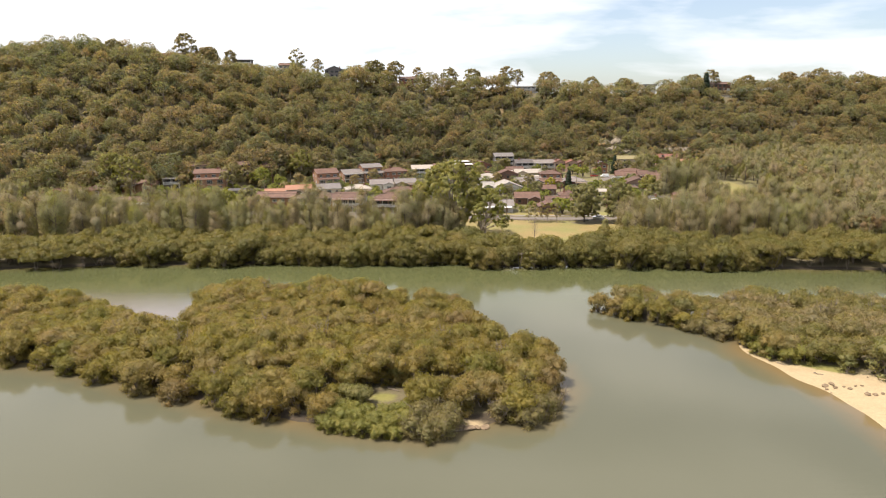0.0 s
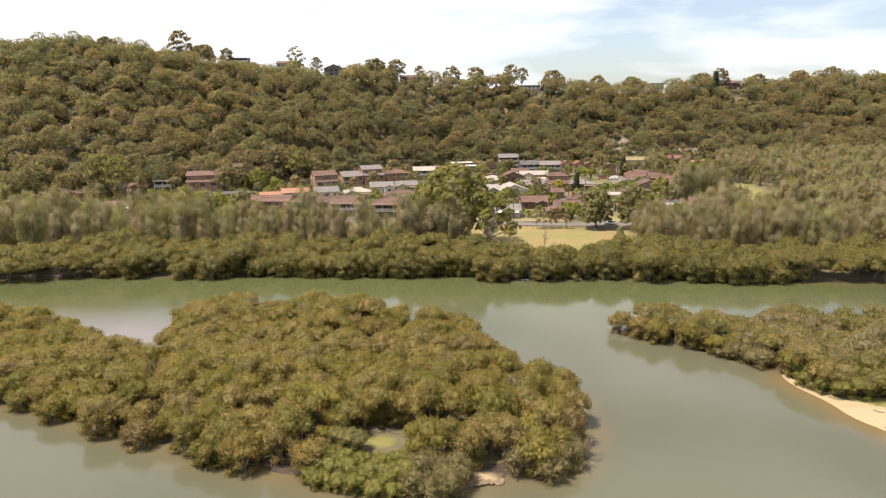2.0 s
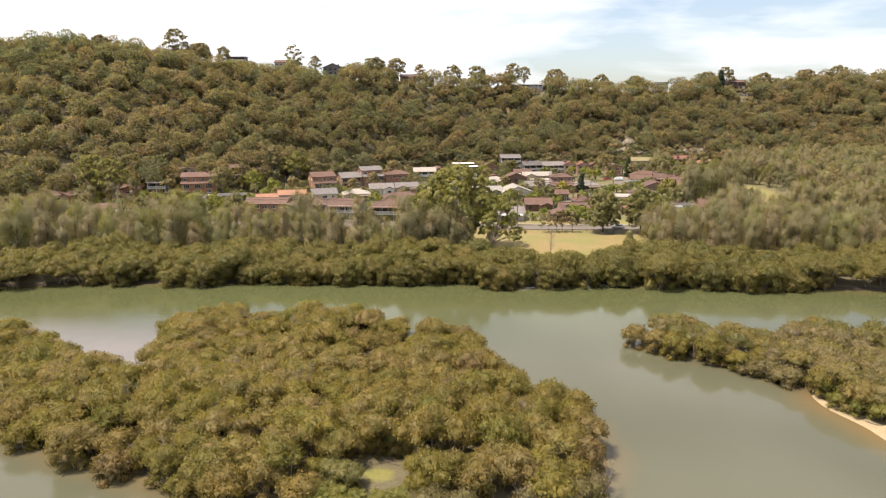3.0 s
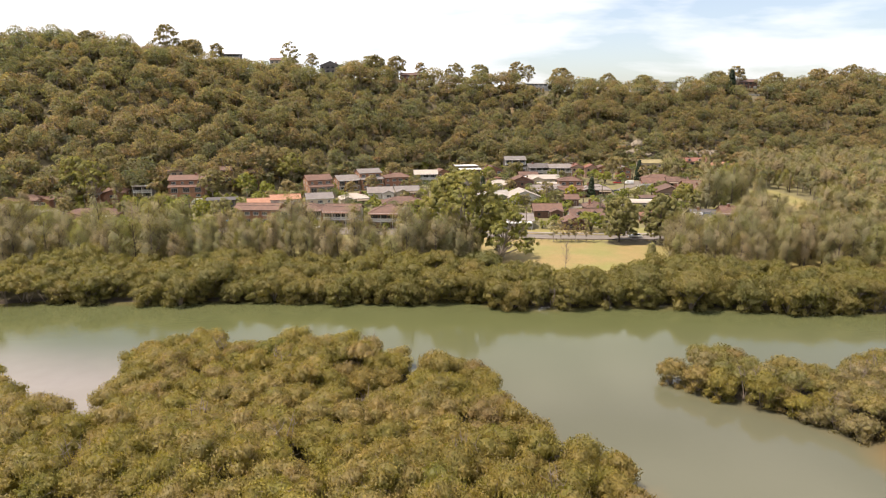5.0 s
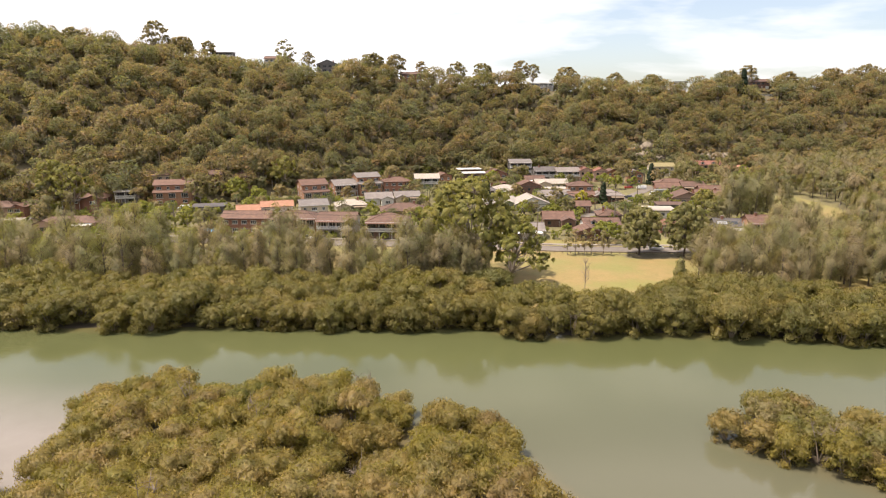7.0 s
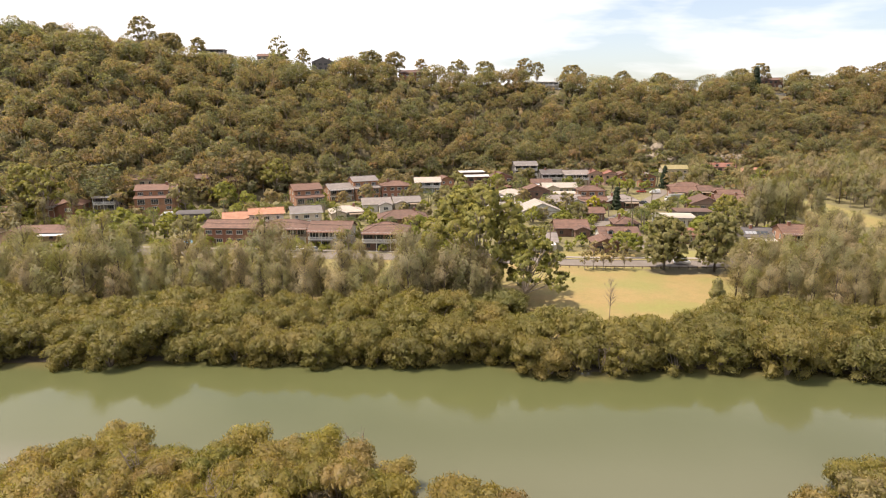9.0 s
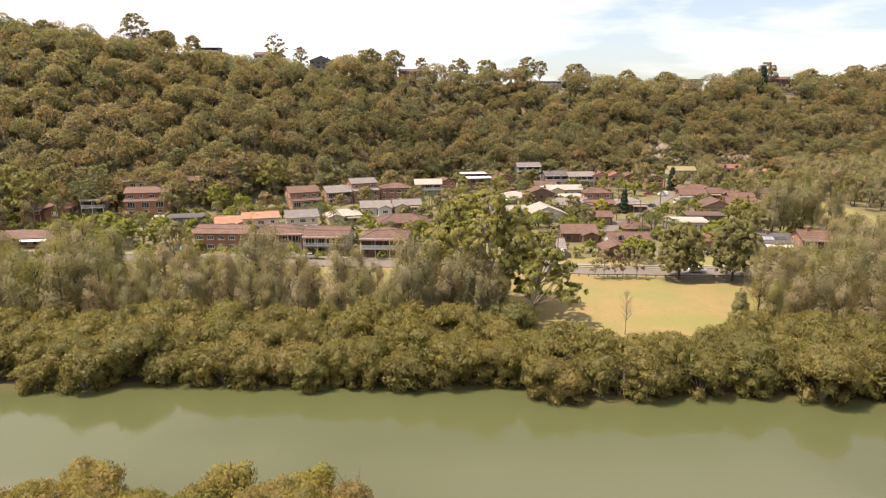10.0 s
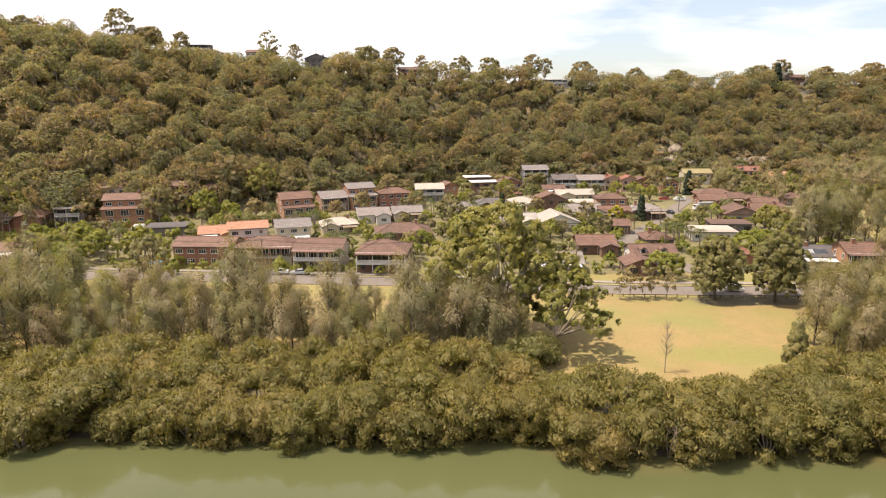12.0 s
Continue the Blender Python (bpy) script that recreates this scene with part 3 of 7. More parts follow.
def crown_of(soup, rng, lobes, cr, n, size, tint=0.5, slot=0, lift=-0.2, flat=0.75, cover=1.3, long=1.6, up=0.6, heart=0.72, twigs=0.07, spread=0.5, patchy=0.05):
    """A crown of rounded lobes (x, y, z, radius), each one studded with small bunches of leaves."""
    lobes = np.asarray(lobes, float)
    squash = np.array((1, 1, flat))
    places, ways = [], []
    for i, lobe in enumerate(lobes):
        k = max(4, int(cover * 2 * (1 - lift) * (lobe[3] / cr) ** 2 * 0.5))
        d = on_ball(rng, k, lift)
        c = lobe[:3] + d * squash * lobe[3] * rng.uniform(0.84, 1.06, (k, 1))
        far = np.linalg.norm((c[:, None] - lobes[None, :, :3]) / squash, axis=2) / lobes[None, :, 3]
        far[:, i] = 9
        ok = far.min(1) > 0.8
        places.append(c[ok])
        ways.append(d[ok])
    c, way = np.concatenate(places), np.concatenate(ways)
    k = len(c)
    r = cr * rng.uniform(0.65, 1.3, (k, 1))
    shade = np.clip(0.5 + 0.17 * rng.normal(size=(k, 1)), 0.2, 0.9)
    own = np.clip(tint + patchy * rng.normal(size=(k, 1)), 0, 1)
    v, f = ICO[0]
    m = len(v)
    body = c[:, None] + v[None] * (r * heart)[:, None] * rng.uniform(0.75, 1.15, (k, m, 1))
    soft = v[None] * 0.5 + way[:, None] * 0.8 + (0, 0, 0.5)
    soft /= np.linalg.norm(soft, axis=2)[:, :, None] + 1e-9
    faces = (np.arange(k)[:, None, None] * m + f[None]).reshape(-1, 3)
    soup.add(body.reshape(-1, 3), faces, slot, np.repeat(shade[:, 0], len(f)), np.repeat(own[:, 0], len(f)), soft.reshape(-1, 3))
    e = rng.normal(size=(k, n, 3))
    e /= np.linalg.norm(e, axis=2)[:, :, None]
    e += 0.75 * way[:, None] + (0, 0, 0.15)
    e /= np.linalg.norm(e, axis=2)[:, :, None] + 1e-9
    at = c[:, None] + e * r[:, None] * rng.uniform(0.6, 1.2, (k, n, 1))
    soft = 0.5 * e + 0.8 * way[:, None] + (0, 0, 0.5)
    leaf = np.clip(shade + 0.16 * rng.normal(size=(k, n)), 0.2, 1)
    bare = rng.random((k, n)) < twigs
    leaf = np.where(bare, 0.0, leaf)
    sizes = size * rng.uniform(0.6, 1.3, (k, n)) * np.where(bare, 0.55, 1)
    axis = 0.7 * e + (0, 0, up) + 0.3 * rng.normal(size=(k, n, 3))
    stretch = np.where(bare, long * 1.7, long)
    leaves(soup, at.reshape(-1, 3), (soft + spread * rng.normal(size=soft.shape)).reshape(-1, 3), sizes.ravel(), rng, slot, leaf.ravel(), np.repeat(own[:, 0], n), stretch.reshape(-1, 1), axis.reshape(-1, 3), soft.reshape(-1, 3))
    return c


def lumps(rng, lobe, bump, lift):
    """How one lobe swells into smaller rounded heads: for directions, the radius and the way out."""
    k = max(5, int(1.3 * (1 - lift) * (lobe[3] / bump) ** 2))
    heads = on_ball(rng, k, lift - 0.2)
    width = 1.15 * bump / lobe[3]
    rise = rng.uniform(0.5, 1.2, k) * 0.62 * bump

    def swell(d):
        gap = np.linalg.norm(d[:, None] - heads[None], axis=2)
        i = gap.argmin(1)
        u = np.minimum(gap[np.arange(len(d)), i] / width, 1.2)
        return lobe[3] + rise[i] * (1 - u ** 2) - 0.25 * bump, d + 0.75 * (d - heads[i]) / width, i

    return swell, k


def leafy(soup, rng, lobes, bump, density, size, tint=0.5, slot=0, lift=-0.3, flat=0.8, long=2.0, up=0.7, twigs=0.05, hull=1, fuzz=0.5, rough=0.6, patchy=0.05, open_sky=0.3):
    """A closed crown: lobes (x, y, z, radius) that swell into heads, with a coat of small leaf sprays."""
    lobes = np.asarray(lobes, float)
    squash = np.array((1, 1, flat))
    for i, lobe in enumerate(lobes):
        swell, k = lumps(rng, lobe, bump, lift)
        hue = np.clip(tint + patchy * rng.normal(size=k), 0, 1)
        light = 0.13 * rng.normal(size=k)
        n = int(density * 6.28 * (1 - lift) * lobe[3] ** 2)
        d = on_ball(rng, n, lift)
        far, way, which = swell(d)
        c = lobe[:3] + d * squash * (far + bump * fuzz * rng.uniform(-0.7, 1.0, n))[:, None]
        gap = np.linalg.norm((c[:, None] - lobes[None, :, :3]) / squash, axis=2) / lobes[None, :, 3]
        gap[:, i] = 9
        ok = gap.min(1) > 0.88
        c, way, which, d = c[ok], way[ok], which[ok], d[ok]
        n = len(c)
        way = way + (0, 0, open_sky)
        leaf = np.clip(0.5 + light[which] + 0.15 * rng.normal(size=n), 0.2, 1)
        bare = rng.random(n) < twigs
        leaf = np.where(bare, 0.0, leaf)
        axis = 0.7 * way + (0, 0, up) + 0.3 * rng.normal(size=(n, 3))
        leaves(soup, c, way + 0.7 * rng.normal(size=(n, 3)), size * rng.uniform(0.6, 1.3, n) * np.where(bare, 0.6, 1), rng, slot, leaf, hue[which], np.where(bare, long * 1.6, long)[:, None], axis, way + rough * rng.normal(size=(n, 3)))
        if hull:
            v, f = ICO[hull]
            far, way, which = swell(v)
            soup.add(lobe[:3] + v * squash * (far - 0.65 * bump)[:, None], f, slot, 0.42, tint, way + (0, 0, open_sky))


# ---- ground and water ----
def spaced(*runs):
    out = []
    for a, b, step in runs:
        out.append(np.arange(a, b, step))
    return np.concatenate(out + [[runs[-1][1]]])


def build_ground():
    gx = spaced((-3000, -900, 300), (-900, -300, 40), (-300, -130, 8), (-130, 130, 1.5), (130, 320, 8), (320, 900, 40), (900, 3000, 300))
    gy = spaced((-1500, -100, 200), (-100, 60, 10), (60, 260, 1.5), (260, 470, 4), (470, 640, 6), (640, 900, 40), (900, 3900, 300))
    x, y = np.meshgrid(gx, gy)
    z = ground_z(x, y)
    far, isle, spit = shore_depth(x, y)
    nx, ny = len(gx), len(gy)
    i = (np.arange(ny - 1)[:, None] * nx + np.arange(nx - 1)).ravel()
    f = np.stack([i, i + 1, i + nx + 1, i + nx], 1)
    inland = np.maximum(np.maximum(far, isle), spit)
    beach = (spit > -14) & (inside(SPIT, x, y) < 40) & (y < np.interp(x, [p[0] for p in BEACH_LINE], [p[1] for p in BEACH_LINE]) + 1) & (x > 52) & (y > 20)
    clearing = 0.5 * np.exp(-(((x + 9) / 2.2) ** 2 + ((y - 91.5) / 1.2) ** 2)) + 0.6 * np.exp(-(((x - 3.6) / 1.9) ** 2 + ((y - 82.8) / 0.9) ** 2))
    glade = np.exp(-(((x + 9.5) / 3.8) ** 2 + ((y - 91.5) / 2.6) ** 2))
    field = np.clip(np.minimum.reduce([(x - 10) / 3, (78 - x) / 4, (y - 190) / 3, (239 - y) / 2]) + 0.5, 0, 1)
    verge = np.clip(np.minimum((y - 196) / 6, (262 - y) / 4), 0, 1) * np.clip((200 - np.abs(x)) / 30, 0, 1)
    far_field = np.clip(np.minimum.reduce([(x - 127) / 5, (160 - x) / 5, (y - 288) / 6, (350 - y) / 6]), 0, 1)
    soil = np.exp(-((x - 61) / 13) ** 4 - ((y - 236.5) / 3.4) ** 4)
    field = field * (1 - soil)
    verge = verge * (1 - soil)
    toe = along(TOE, x)
    lawn = np.clip(np.minimum((y - 250) / 4, (toe + 6 - y) / 8), 0, 1) * 0.45
    lawn = np.maximum(lawn, 0.8 * np.exp(-(((x + 9.5) / 3.4) ** 2 + ((y - 91.3) / 2.2) ** 2)))
    lawn = np.maximum(lawn, 0.62 * np.exp(-(((x - 42) / 20) ** 2 + ((y - 207) / 8) ** 2)) * field)
    front = np.clip(np.minimum.reduce([(y - along(ROAD, x) - 7.5) / 1.0, (along(ROAD, x) + 15 - y) / 2, (x + 95) / 8, (5 - x) / 6]), 0, 1)
    lawn = np.maximum(lawn, front)
    me = mesh_of("ground", np.stack([x, y, z], -1).reshape(-1, 3), f, [M["earth"]], None, {
        "mud": np.clip(1.1 - inland / 3, 0, 1).ravel(),
        "sand": np.clip(np.where(beach, 1.0, 0) + clearing * 1.1 + 0.45 * np.clip(1 - np.abs(isle) / 2.5, 0, 1), 0, 1).ravel(),
        "dry": np.clip(np.maximum.reduce([field, 0.8 * verge, far_field, 0.5 * glade]), 0, 1).ravel(),
        "lawn": np.clip(np.maximum(lawn, 1.25 * np.exp(-(((x - 65) / 4.2) ** 2 + ((y - 100.6 + 0.7 * (x - 65)) / 1.7) ** 2))), 0, 1).ravel(),
    }, True)
    thing("ground", "estuary shore, dry sports field and wooded hillside ground", "ground", kind="structure", data=me)
    wx = spaced((-3000, -900, 300), (-900, -150, 60), (-150, 150, 2.5), (150, 900, 60), (900, 3000, 300))
    wy = spaced((-1500, -100, 200), (-100, 50, 15), (50, 190, 2.5))
    x, y = np.meshgrid(wx, wy)
    far, isle, spit = shore_depth(x, y)
    nx, ny = len(wx), len(wy)
    i = (np.arange(ny - 1)[:, None] * nx + np.arange(nx - 1)).ravel()
    f = np.stack([i, i + 1, i + nx + 1, i + nx], 1)
    shallow = np.maximum.reduce([0.5 * np.clip(1 + far / 5, 0, 1), 0.72 * np.clip(1 + isle / 6, 0, 1), np.interp(y, [112, 122], [0.9, 0.35]) * np.clip(1 + spit / 6, 0, 1)])
    # paler water around the island's left end, fading out towards the far bank
    pale_water = 0.85 * np.clip((157 + 2.5 * wobble(x, y, 9, 6) - y) / 20, 0, 1) * np.clip((-46 - x) / 4, 0, 1) * np.clip((y - 112) / 4, 0, 1) * np.clip((x + 130) / 25, 0, 1)
    me = mesh_of("water", np.stack([x, y, 0 * x], -1).reshape(-1, 3), f, [M["water"]], None, {"shallow": shallow.ravel(), "green": np.clip((y - 125) / 40, 0, 1).ravel(), "pale_water": pale_water.ravel()}, True)
    thing("water", "calm turbid green estuary water, sandy in the shallows", "water", kind="structure", data=me)


build_ground()


# ---- vegetation ----
def scatter(rng, x0, x1, y0, y1, step, keep):
    """Jittered places on a rectangle where keep(x, y) holds."""
    gx, gy = np.meshgrid(np.arange(x0, x1, step), np.arange(y0, y1, step * 0.87))
    gx = gx + (np.arange(gx.shape[0]) % 2)[:, None] * step / 2
    gx = (gx + rng.uniform(-0.45, 0.45, gx.shape) * step).ravel()
    gy = (gy + rng.uniform(-0.45, 0.45, gy.shape) * step).ravel()
    ok = keep(gx, gy)
    return gx[ok], gy[ok]


def mangrove_lobes(rng, h, r, count=5, skirt=0):
    """The rounded masses of one low spreading mangrove crown."""
    out = [(0.1 * r, 0, h - 0.5 * r, 0.62 * r)]
    for i in range(count):
        a = i * 6.283 / count + rng.uniform(-0.4, 0.4)
        rho = r * rng.uniform(0.5, 0.66)
        q = r * rng.uniform(0.36, 0.52)
        out.append((rho * math.cos(a), rho * math.sin(a), h * rng.uniform(0.62, 0.9) - q * 0.5, q))
    for i in range(skirt):
        a = i * 6.283 / skirt + rng.uniform(-0.4, 0.4)
        q = r * rng.uniform(0.24, 0.36)
        rho = r * rng.uniform(0.6, 0.84)
        out.append((rho * math.cos(a), rho * math.sin(a), max(q * 0.45, h * (0.16 + 0.24 * (i % 3))) + rng.uniform(-0.2, 0.2), q))
    return out


def stems(soup, rng, base, h, r, count=4, slot=0, thick=0.13, sides=4):
    base = np.asarray(base, float)
    for i in range(count):
        a = rng.uniform(0, 6.28)
        tip = base + (r * rng.uniform(0.3, 0.8) * math.cos(a), r * rng.uniform(0.3, 0.8) * math.sin(a), h * rng.uniform(0.65, 0.98))
        mid = base * 0.6 + tip * 0.4 + rng.normal(size=3) * 0.25
        tube(soup, [base - (0, 0, 0.3), mid, tip], [thick, thick * 0.75, thick * 0.25], sides, slot)
        for j in range(2):
            tube(soup, [mid * 0.5 + tip * 0.5, tip + rng.normal(size=3) * (0.8, 0.8, 0.35)], [thick * 0.45, thick * 0.15], 3, slot)


def mangrove_models(rng, leaf_mat, count, h, cr, n, size, twigs=0.07, wide=(2.1, 2.9), skirt=12, fuzz=0.85):
    out = []
    for i in range(count):
        hh, rr = h * rng.uniform(0.85, 1.15), rng.uniform(*wide)
        trunk, crown = Soup(), Soup()
        stems(trunk, rng, (0, 0, 0), hh * 0.8, rr, 6)
        leafy(crown, rng, mangrove_lobes(rng, hh, rr, 5, skirt), cr, n, size, twigs=twigs, flat=0.85, lift=-0.55, hull=2, fuzz=fuzz, long=2.3, up=0.9)
        out.append((trunk.mesh("mangrove_trunk", [M["bark"]], True), crown.mesh("mangrove_crown", [leaf_mat])))
    return out


def mass_models(rng, count, h, wide, cr, n, size, lobes=5, twigs=0.07, lift=-0.3, stem=0.09, fuzz=0.85):
    """Crowns with their stems, joined, to be stamped into a thicket."""
    out = []
    for i in range(count):
        soup = Soup()
        rr = rng.uniform(*wide)
        leafy(soup, rng, mangrove_lobes(rng, h, rr, lobes), cr, n, size, twigs=twigs, lift=lift, flat=0.85, hull=2, fuzz=fuzz, long=2.3, up=0.9)
        stems(soup, rng, (0, 0, 0), h * 0.85, rr, 3, 1, stem, 3)
        out.append(soup.joined())
    return out


def plant(models, name, label, category, places, rng, group, lo=0.85, hi=1.2):
    for x, y in places:
        trunk, crown = models[int(rng.integers(len(models)))]
        s = rng.uniform(lo, hi)
        t = thing(name, label, category, pose(x, y, float(ground_z(x, y)) - 0.05, 0, 0, rng.uniform(0, 360)), group)
        t.scale = (s, s, s * rng.uniform(0.9, 1.1))
        part("trunk", trunk, t)
        part("crown", crown, t)


def beach_edge(x):
    return np.interp(x, [p[0] for p in BEACH_LINE], [p[1] for p in BEACH_LINE])


def build_mangroves():
    rng = np.random.default_rng(11)

    def open_ground(x, y):
        low = (x > -16.5) & (x < -5.0) & (y < 91)
        return ~low & (((x + 9.5) / 4.4) ** 2 + ((y - 92.0) / 2.9) ** 2 > 1) & (((x - 3.8) / 3.0) ** 2 + ((y - 81.5) / 2.2) ** 2 > 1) & ((x < -5) | (x > 2.5) | (y > 84))

    def on_isle(x, y):
        return (inside(ISLAND, x, y) > np.interp(x, [-40, -30, 8, 14], [0.2, 0.9, 0.9, 1.4]) - np.where((x > -12) & (x < 6) & (y > 126), 0.8, 0)) & open_ground(x, y) & (x > -125)

    def on_spit(x, y):
        return (inside(SPIT, x, y) > np.where(x < 42, 0.35, 0.7)) & ((x < 53) | (y > beach_edge(x) + np.where(x > 57, 2.4, 1.4))) & (x < 125)

    def on_bank(x, y):
        d = y - along(SHORE, x)
        back = np.interp(x, [-140, -20, 8, 15, 35, 42, 60, 140], [20, 20, 17, 13, 11.5, 15, 20, 21])
        return (d > np.where(x > 8, 0.5, -0.5)) & (d < back)

    ix, iy = scatter(rng, -126, 30, 70, 158, 3.8, on_isle)
    sx, sy = scatter(rng, 30, 126, 60, 150, 3.5, on_spit)
    bx, by = scatter(rng, -150, 150, 160, 225, 4.7, on_bank)
    ring_i = inside(ISLAND, ix, iy) < 5.5
    ring_i &= (ix > -82)
    ring_s = (inside(SPIT, sx, sy) < 4.0) & (sx < 75)
    ring_b = (by - along(SHORE, bx) < 6.0) & (bx > -95) & (bx < 95)
    models = mangrove_models(rng, M["mangrove"], 7, 5.0, 0.46, 28, 0.1)
    plant(models, "mangrove_tree", "olive grey mangrove with twiggy domed crown at the water", "mangrove", zip(ix[ring_i], iy[ring_i]), rng, "island mangroves", 0.8, 1.08)
    plant(models, "mangrove_tree", "olive grey mangrove with twiggy domed crown at the water", "mangrove", zip(sx[ring_s], sy[ring_s]), rng, "spit mangroves", 0.75, 1.05)
    plant(models, "mangrove_tree", "olive grey mangrove with twiggy domed crown at the water", "mangrove", [(0.6, 136.6), (-2.4, 137.4), (2.6, 134.4), (-4.6, 135.0)], rng, "island mangroves", 0.82, 0.98)
    plant(models, "young_mangrove", "small bushy olive mangrove at the clearing edge", "mangrove", [(-14.5, 95.2), (-12.2, 95.8), (-9.8, 96.0), (-7.4, 95.6), (-5.2, 94.6), (-15.6, 93.2), (-4.4, 92.4), (-4.6, 90.0), (-3.6, 87.6), (-17, 90.8), (-16.6, 88.2), (-5.2, 86.2)], rng, "clearing mangroves", 0.42, 0.62)
    grey = mangrove_models(rng, M["twiggy"], 3, 3.4, 0.5, 26, 0.1, 0.3)
    plant(grey, "grey_mangrove", "grey twiggy half-bare mangrove at the island tip", "mangrove", [(-4.2, 80.6), (-2.2, 79.6), (-0.2, 80.2), (-3.4, 82.8), (-1.2, 82.4), (0.6, 82.4), (-2.6, 84.4), (8.6, 84.6), (12.2, 83.8), (14.6, 85.6), (16.4, 88.4), (52.4, 119.6), (54.2, 117.4), (50.2, 121.4)], rng, "grey tip mangroves", 0.7, 1.0)
    models = mangrove_models(rng, M["bank"], 7, 6.2, 0.78, 20, 0.12, 0.04, (2.8, 4.0), 15, 0.38)
    plant(models, "mangrove_tree", "dense green mangrove leaning over the river bank", "mangrove", [(-20.5, 181.4), (-16.8, 181.0), (-23.5, 182.6), (-12.6, 181.2), (-18.6, 184.0)], rng, "bank mangroves", 0.9, 1.1)
    plant(models, "mangrove_tree", "dense green mangrove leaning over the river bank", "mangrove", zip(bx[ring_b], by[ring_b]), rng, "bank mangroves", 0.9, 1.25)
    for label, xs, ys, mat, h, wide, cr, n, size, twigs in (
            ("dense olive mangrove canopy filling the island", ix[~ring_i], iy[~ring_i], "mangrove_mass", 5.2, (2.3, 3.4), 0.45, 30, 0.095, 0.06),
            ("olive and grey mangrove scrub behind the beach", sx[~ring_s], sy[~ring_s], "spit_mass", 4.6, (2.2, 3.0), 0.46, 28, 0.1, 0.09),
            ("dense green mangrove canopy along the far bank", bx[~ring_b], by[~ring_b], "bank_mass", 6.6, (2.9, 4.2), 0.8, 17, 0.13, 0.03)):
        soup = Soup()
        kinds = mass_models(rng, 9, h, wide, cr, n, size, 5, twigs, fuzz=0.38 if cr > 0.6 else 0.85)
        for x, y in zip(xs, ys):
            tall = 1 + 0.16 * float(wobble(x, y, 7.0, 9)) + rng.uniform(-0.12, 0.12)
            if -60 < x < -7 and 138 < y < 155:
                tall *= 0.97
            tint = float(np.clip(0.5 + 0.4 * wobble(x, y, 8.0, 12) + rng.normal() * 0.2, 0, 1))
            soup.stamp(kinds[int(rng.integers(9))], (x, y, float(ground_z(x, y))), rng.uniform(0, 6.28), rng.uniform(0.9, 1.15), tall, tint)
        thing("mangrove_thicket", label, "mangroves", kind="stuff", data=soup.mesh("mangrove_thicket", [M[mat], M["bark"]]))


build_mangroves()


RIDGE_HOUSES = [(-147, 486, 6), (-188, 470, 9), (-115, 500, 7), (-82, 505, 7), (67, 524, 8), (231, 552, 12), (233, 535, 7), (174, 545, 6), (-25, 505, 6)]


LEDGES = [(75, 443, 14, 5), (128, 455, 10, 6), (124, 466, 9, 5), (168, 464, 15, 4)]


